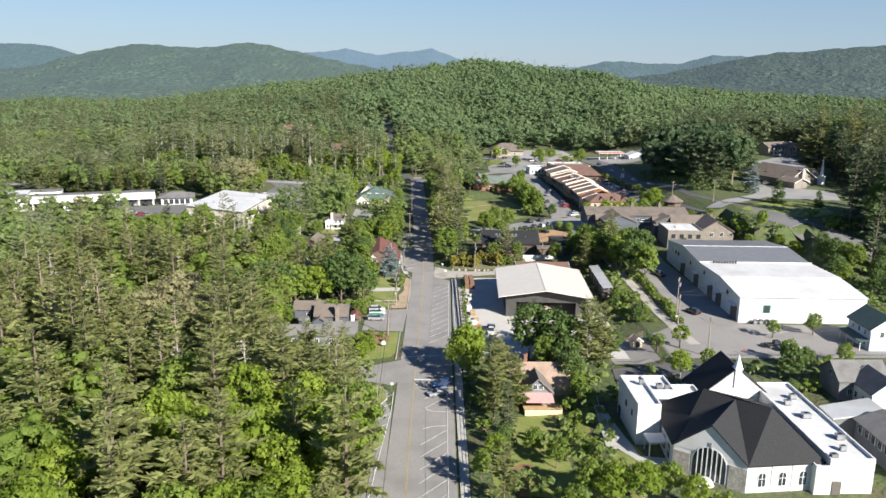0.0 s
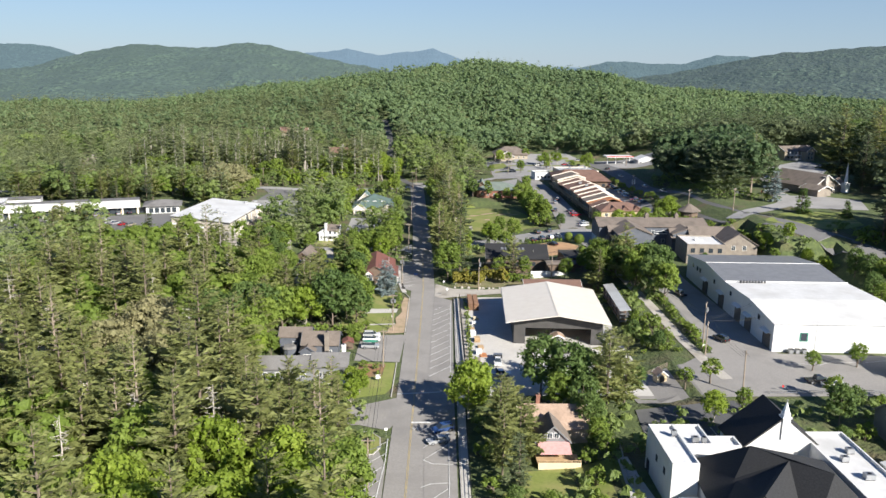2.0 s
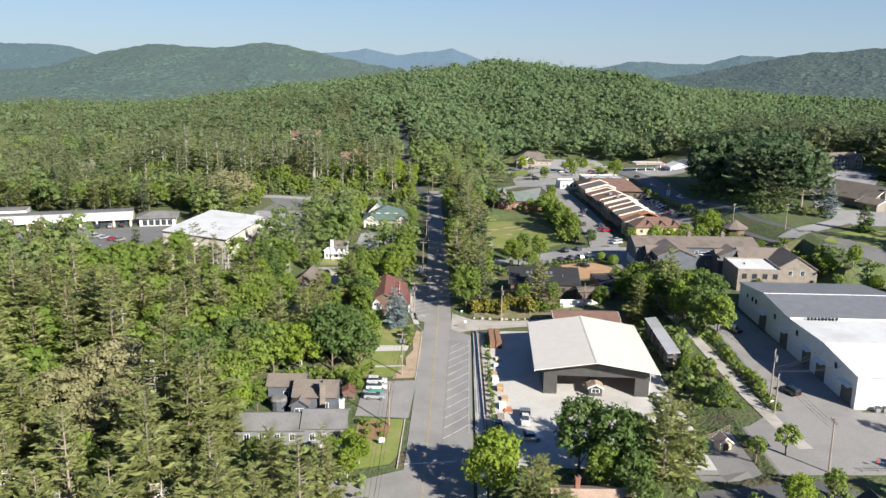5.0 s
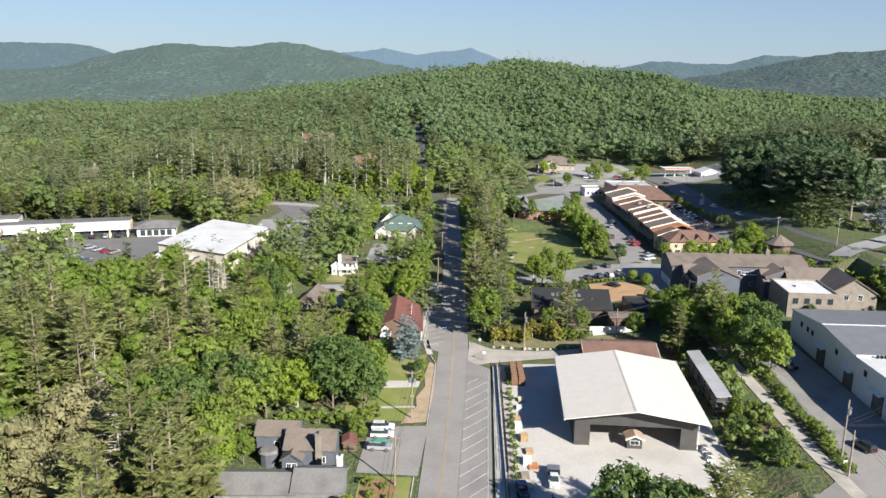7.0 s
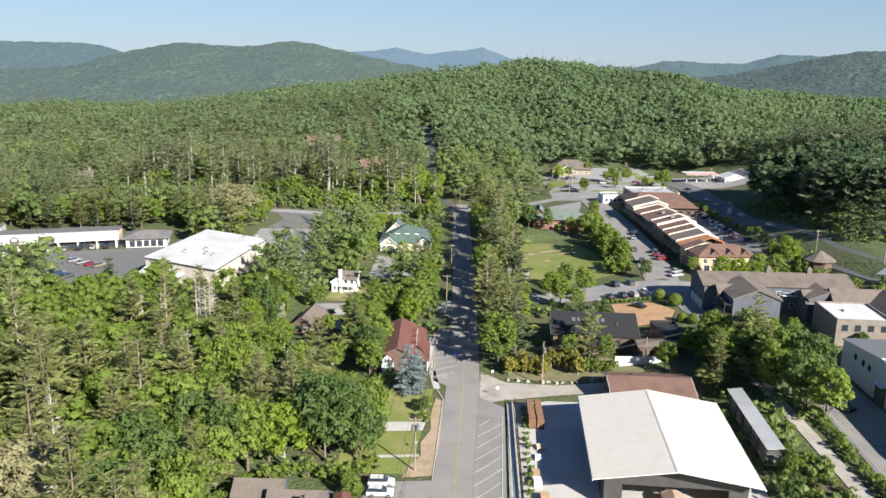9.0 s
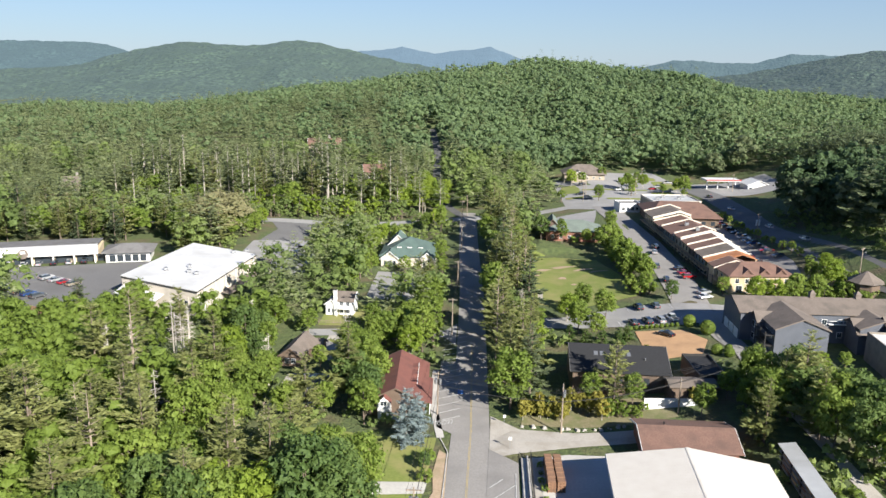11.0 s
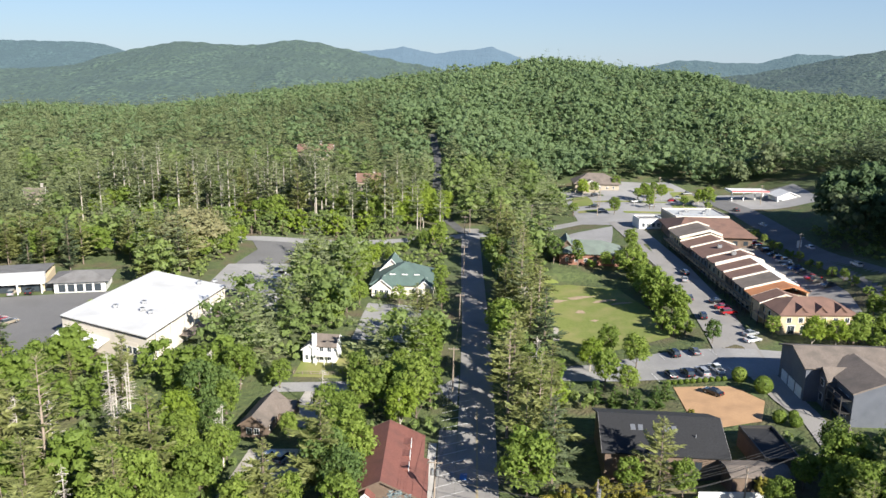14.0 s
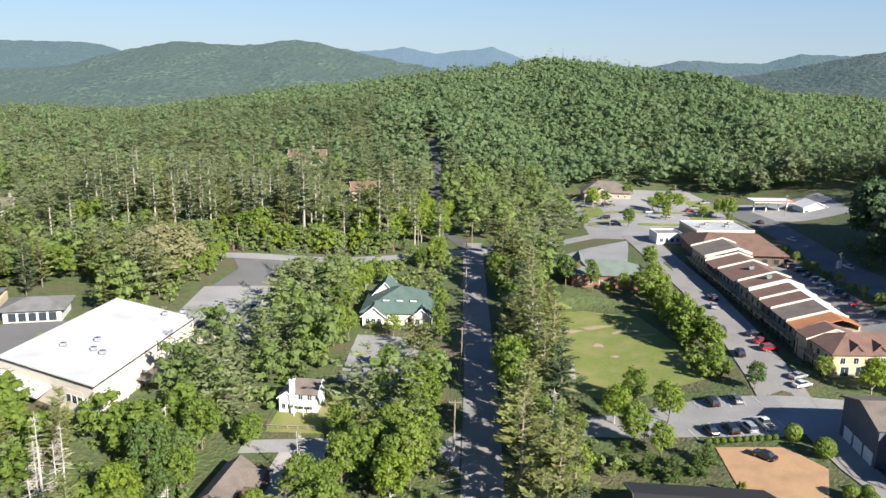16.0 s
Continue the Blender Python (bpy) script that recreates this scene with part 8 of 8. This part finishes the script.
                     ("cone", 36.4, 328.6, 1.0), ("cone", 40.6, 330, 0.95), ("cone", 43.4, 333, 0.9), ("bamboo", 46.0, 321, 0.6), ("broad", 58, 293, 0.5), ("bamboo", 50.5, 291.5, 0.8), ("street", 86, 556, 1.0), ("street", 104, 562, 0.9), ("broad", 66, 540, 0.6), ("street", 112, 548, 0.8),
                     ("snag", -35.2, 151.4, 1.2), ("snag", -37.4, 150.4, 1.0), ("snag", -58.8, 145.1, 1.15), ("snag", -61.6, 273, 0.85), ("snag", -71.4, 309.4, 0.95), ("snag", -67.5, 308.7, 0.95), ("snag", -69.0, 306.8, 0.85), ("snag", -78, 299.5, 0.95), ("snag", -74.6, 316, 0.9), ("snag", -71.0, 317, 0.85), ("snag", -67, 166, 0.9),
                     ("snag", -58, 330, 0.8), ("snag", -84, 270, 0.9), ("brownpine", -52, 136, 0.8), ("brownpine", -50, 188, 0.9), ("snag", -95, 240, 1.0), ("snag", -48, 150, 1.15), ("snag", -60, 158, 1.2), ("snag", -30, 148, 1.1), ("snag", -78, 180, 1.2), ("snag", -88, 205, 1.25), ("snag", -52, 196, 1.2), ("snag", -72, 232, 1.2), ("snag", -105, 222, 1.2), ("snag", -46, 300, 0.9), ("snag", -64, 296, 1.1), ("snag", -80, 292, 1.1), ("snag", -31, 322, 0.8), ("snag", 15, 338, 1.0), ("snag", 14, 372, 1.0)):
    tree(key, x, y, s, 1.0)
tree("blossom", -103, 444, 1.75, 0.72)
for key, x, y, s in (("broad", -91, 452, 0.62), ("broad", -94, 463, 0.6), ("bright", -93, 471, 0.5), ("bright", -60, 452, 0.6), ("broad", -52, 448, 0.55), ("pine", -44, 450, 0.6), ("bright", -37, 448, 0.6), ("broad", -31, 452, 0.5), ("broad", -47, 462, 0.36), ("bush", -55, 468, 1.4),
                     ("broad", -20, 478, 0.55), ("bush", -28, 474, 1.4), ("bush", -38, 476, 1.3), ("bush", -62, 473, 1.4), ("bush", -34, 466, 1.6), ("broad", -63, 461, 0.36)):
    tree(key, x, y, s, 1.0, "trees below the crossing")
for i in range(13):
    x, y = RNG.uniform(46, 116), RNG.uniform(538, 612)
    tree(("street", "street", "broad", "bright")[i % 4], x, y, RNG.uniform(0.5, 0.75) if i % 4 > 1 else RNG.uniform(0.8, 1.3), 1.0, "trees of the wide car park")
for i in range(24):
    tree("bamboo" if i < 16 else "bush", 12.6 + i * 1.15 + RNG.uniform(-0.4, 0.4), 287.5 + RNG.uniform(-2.0, 4.5), RNG.uniform(0.7, 1.1), 1.0, "bamboo by the lane")
for i in range(10):
    tree("ball", 46.0 + i * 1.4, 340.6 - i * 0.03, 0.36, 1.0, "clipped hedge shrubs")
for i in range(22):
    tree("bush", 14.2 + i * 0.07 - 0.4 + RNG.uniform(-0.3, 0.3), 204 + i * 2.9, RNG.uniform(0.35, 0.6), 1.0, "shrubs behind the yard fence")
for i in range(22):
    tree("bush", 75.2 + 0.03 * i + RNG.uniform(-1.2, 0.8), 214 + i * 2.2, RNG.uniform(0.6, 1.1), 1.0, "shrubs beside the lane")
for i in range(14):
    tree("bush", 160 + i * 1.3, 306 + i * 0.6 - RNG.uniform(0, 14), RNG.uniform(0.8, 1.6), 1.0, "shrubs on the slope")
scatter(-80, 98, -13.5, 150, 8.2, ["bright", "bright", "broad", "pine", "bright"], 0.9, 1.2, group=WOOD)
scatter(-112, 150, -13.5, 205, 8.6, ["pine", "thinpine", "pine", "broad", "thinpine", "pine", "pine", "pine"], 0.9, 1.25, group=WOOD)
scatter(-112, 205, -62, 250, 8.6, ["pine", "pine", "pine", "broad", "thinpine", "pine", "pine", "bright"], 0.85, 1.2, group=WOOD)
scatter(-61, 205, -28, 256, 7.0, ["broad", "deep", "broad", "broad", "pine"], 0.75, 1.0, 1.0, group=WOOD)
scatter(-122, 250, -14, 290, 7.6, ["broad", "pine", "pine", "thinpine", "broad", "broad"], 0.75, 1.05, 1.2, group=WOOD)
scatter(-122, 290, -14, 345, 7.0, ["broad", "broad", "bright", "pine", "broad", "deep", "broad"], 0.55, 0.85, 1.0, group=WOOD)
scatter(9.6, 292, 20, 480, 7.2, ["pine", "darkpine", "pine", "thinpine", "broad", "poplar", "pine"], 0.6, 1.08, 0.2, group=STREET)
scatter(-205, 424, -96, 472, 8.0, ["pine", "broad", "pine", "bright", "darkpine"], 0.6, 0.95, 0.0, group="trees behind the parade")
scatter(53.5, 372, 60.5, 434, 4.2, ["bush", "bush", "bush", "street"], 1.0, 2.0, -9.0, group="shrubs beside the green")
scatter(17, 322, 23, 345, 6.5, ["broad", "bright"], 0.5, 0.75, 0.5, group=STREET)
scatter(72.6, 255, 78.6, 289, 5.6, ["deep", "broad", "broad", "deep", "pine"], 0.8, 1.02, 0.0, group="trees by the lane")
scatter(62, 274, 72, 291, 5.6, ["deep", "broad", "pine", "broad"], 0.66, 0.86, 0.0, group="trees by the lane")
scatter(64.5, 208, 69.4, 262, 3.6, ["bush", "bush", "bush"], 0.45, 0.85, 0.0, group="shrubs by the lane")
scatter(60.5, 216, 70, 240, 3.4, ["bush", "bush", "bush"], 0.5, 0.95, 0.0, group="shrubs by the lane")
scatter(62, 216, 69, 240, 7.0, ["deep", "broad"], 0.25, 0.36, 0.0, group="shrubs by the lane")
scatter(52, 286, 60, 298, 6.0, ["deep", "broad", "deep"], 0.5, 0.65, 0.0, group="trees by the lane")
scatter(160, 270, 216, 312, 8.5, ["darkpine", "pine", "deep", "darkpine"], 1.25, 1.6, 0.5, group="tall trees by the road")
scatter(206, 402, 300, 500, 12, ["darkpine", "pine", "darkpine", "deep"], 1.3, 1.8, 0.5, group="tall trees above the chapel")
scatter(116, 296, 133, 336, 4.4, ["bush", "bush", "bush"], 0.9, 1.7, -3.0, group="shrubs below the road")
scatter(98, 352, 117, 398, 4.6, ["bush", "bush", "street"], 0.7, 1.3, -9.0, group="shrubs by the highway")
for x, y, s in ((124, 312, 0.5), (129, 306, 0.45), (134, 300, 0.5), (139.5, 295, 0.42), (144, 291, 0.5), (120, 317, 0.45)):
    tree("bright", x, y, s, 1.0, "trees below the road")
scatter(146, 236, 170, 284, 9, ["broad", "deep"], 0.5, 0.7, 0.0, group="trees below the road")

scatter(-172, 503, -30, 556, 8.4, ["standpine", "standpine", "standpine", "broad", "pine"], 0.8, 1.15, 0.5, group="tall pines behind the crossing")
scatter(-32, 512, -11, 560, 7.5, ["broad", "standpine", "broad", "bright"], 0.7, 0.95, 0.0, group="tall pines behind the crossing")
scatter(-150, 488, -12, 506, 4.8, ["sapling", "sapling", "sapling", "brightsapling"], 0.6, 1.7, 0.0, group="young trees at the edge of the wood")


# woods further off: joined, one object a wood
def woods(name, label, templates, places, mat):
    """Places: x, y, scale, turn, tint. One mesh of many small trees."""
    vs, fs, ts, k = [], [], [], 0
    for x, y, s, turn, tint in places:
        v, f, tn = templates[int(RNG.integers(len(templates)))]
        c, q = math.cos(turn) * s, math.sin(turn) * s
        w = np.stack([v[:, 0] * c - v[:, 1] * q + x, v[:, 0] * q + v[:, 1] * c + y, v[:, 2] * s + land(x, y)], 1)
        vs.append(w)
        fs += [tuple(i + k for i in q) for q in f] if isinstance(f, list) else (f + k).tolist()
        ts.append(np.clip(tn * 0.35 + tint, 0, 1))
        k += len(v)
    me = leaf_mesh(name, np.concatenate(vs), fs, np.concatenate(ts), mat)
    return tagged(new(name, me), label, "wood", kind="stuff")


def far_broad(h, r, lobes, per, size):
    """A far broadleaf tree: a few full boughs with a fringe of clumps."""
    return broad_crown(RNG, h, r, h * 0.15, lobes, per, size, 0.78, (0.3, 0.48))


def far_pine(h, spread, per, gap):
    _, v, f, t = pine_parts(RNG, h, spread, 0.18, per, gap, 0.15, 0.0, 0.6)
    return v, f, t


MID_B = [far_broad(15, 5.4, 12, 22, 0.72) for _ in range(7)]
MID_P = [far_pine(20, 5.4, 10, 1.6) for _ in range(6)]
FAR_B = [far_broad(14, 6.4, 7, 10, 1.1) for _ in range(9)]
GROVE = [far_broad(27, 7.0, 22, 26, 0.85) for _ in range(5)]
FAR_P = [far_pine(19, 5.2, 6, 2.3) for _ in range(5)]


def grow(x0, y0, x1, y1, gap, lo=0.75, hi=1.15, keep=3.0, inside=None):
    out, y = [], y0
    while y < y1:
        x = x0
        while x < x1:
            px, py = x + RNG.uniform(-0.45, 0.45) * gap, y + RNG.uniform(-0.45, 0.45) * gap
            patch = noise.noise((px / 70, py / 70, 0.4)) * 0.4 + noise.noise((px / 22, py / 22, 3.4)) * 0.28
            if not open_ground(px, py, keep) and (inside is None or inside(px, py)):
                out.append((px, py, RNG.uniform(lo, hi), RNG.uniform(0, 6.28), 0.33 + 1.25 * patch + RNG.uniform(-0.16, 0.16)))
            x += gap
        y += gap
    return out


def seen(x, y):
    """Within the wedge of country that the street looks out on."""
    return -0.62 * (y + 20) < x < 0.66 * (y + 20)


woods("broadleaf_thicket", "bright green broadleaf trees between the pines", [far_broad(15, 5.2, 20, 26, 0.6) for _ in range(5)], THICKET, BROADLEAF)
mid = [p for p in grow(-330, 345, 330, 620, 8.6, 0.75, 1.2, inside=seen) if not (-174 < p[0] < -10 and 484 < p[1] < 556) and not (-66 < p[0] < -8 and 446 < p[1] < 492)] + grow(-240, 150, -114, 275, 9.5, 0.9, 1.25) + grow(-240, 275, -114, 345, 8.0, 0.62, 0.9)
split = RNG.uniform(size=len(mid))


def in_grove(x, y):
    """The dark grove in the fork of the highway and its branch."""
    return 374 < y < 508 and x > np.interp(y, [374, 384, 410, 485, 503, 566], [152, 146, 143, 143, 144, 150]) and x < np.interp(y, [374, 393, 440, 487, 566], [158, 163, 179, 203, 226])


east = [p for p in mid if p[0] > 95 and not in_grove(p[0], p[1])]
keen = [0.8 if p[0] < -20 and p[1] > 480 else 0.45 for p in mid]
pines = [p for p, s, k in zip(mid, split, keen) if s < k and p[0] <= 95]
leafy = [p for p, s, k in zip(mid, split, keen) if s >= k and p[0] <= 95]
woods("broadleaf_wood", "mixed green broadleaf trees behind the town", MID_B, leafy, WOODS)
woods("pine_wood", "olive green pines behind the town", MID_P, pines, PINE_HAZED)
woods("dark_pine_grove", "dark tall pine grove beside the highway", MID_P + MID_B[:2], [(x, y, s * 1.4, t, c) for x, y, s, t, c in east], PINE_DARK)
woods("highway_grove", "dense dark tall trees in the fork of the highway", GROVE + MID_P[:2], grow(130, 374, 240, 566, 7.6, 0.85, 1.1, -1.5, in_grove), GROVE_SHADE_LEAF)
hill = grow(-560, 620, 720, 1040, 8.8, 0.9, 1.3, inside=seen)
split = RNG.uniform(size=len(hill))
ever = [s < 0.12 + 0.68 * ease((-p[0] - 30 - 60 * noise.noise((p[0] / 50, p[1] / 50, 2.2))) / 60) * ease((900 - p[1]) / 120) for p, s in zip(hill, split)]
woods("hill_forest", "green broadleaf forest over the rounded hill", FAR_B, [p for p, e in zip(hill, ever) if not e], HAZED_HILLWOOD)
woods("hill_pines", "pines standing among the broadleaf trees of the hill", FAR_P, [p for p, e in zip(hill, ever) if e], PINE_HAZED)
LOW = [broad_crown(RNG, 1.8, 1.6, 0.0, 4, 17, 0.42, 0.0) for _ in range(5)]
woods("undergrowth", "low leafy undergrowth and saplings beneath the trees", LOW, grow(-125, 96, 172, 500, 6.0, 0.8, 2.2, 0.9), WOODS)
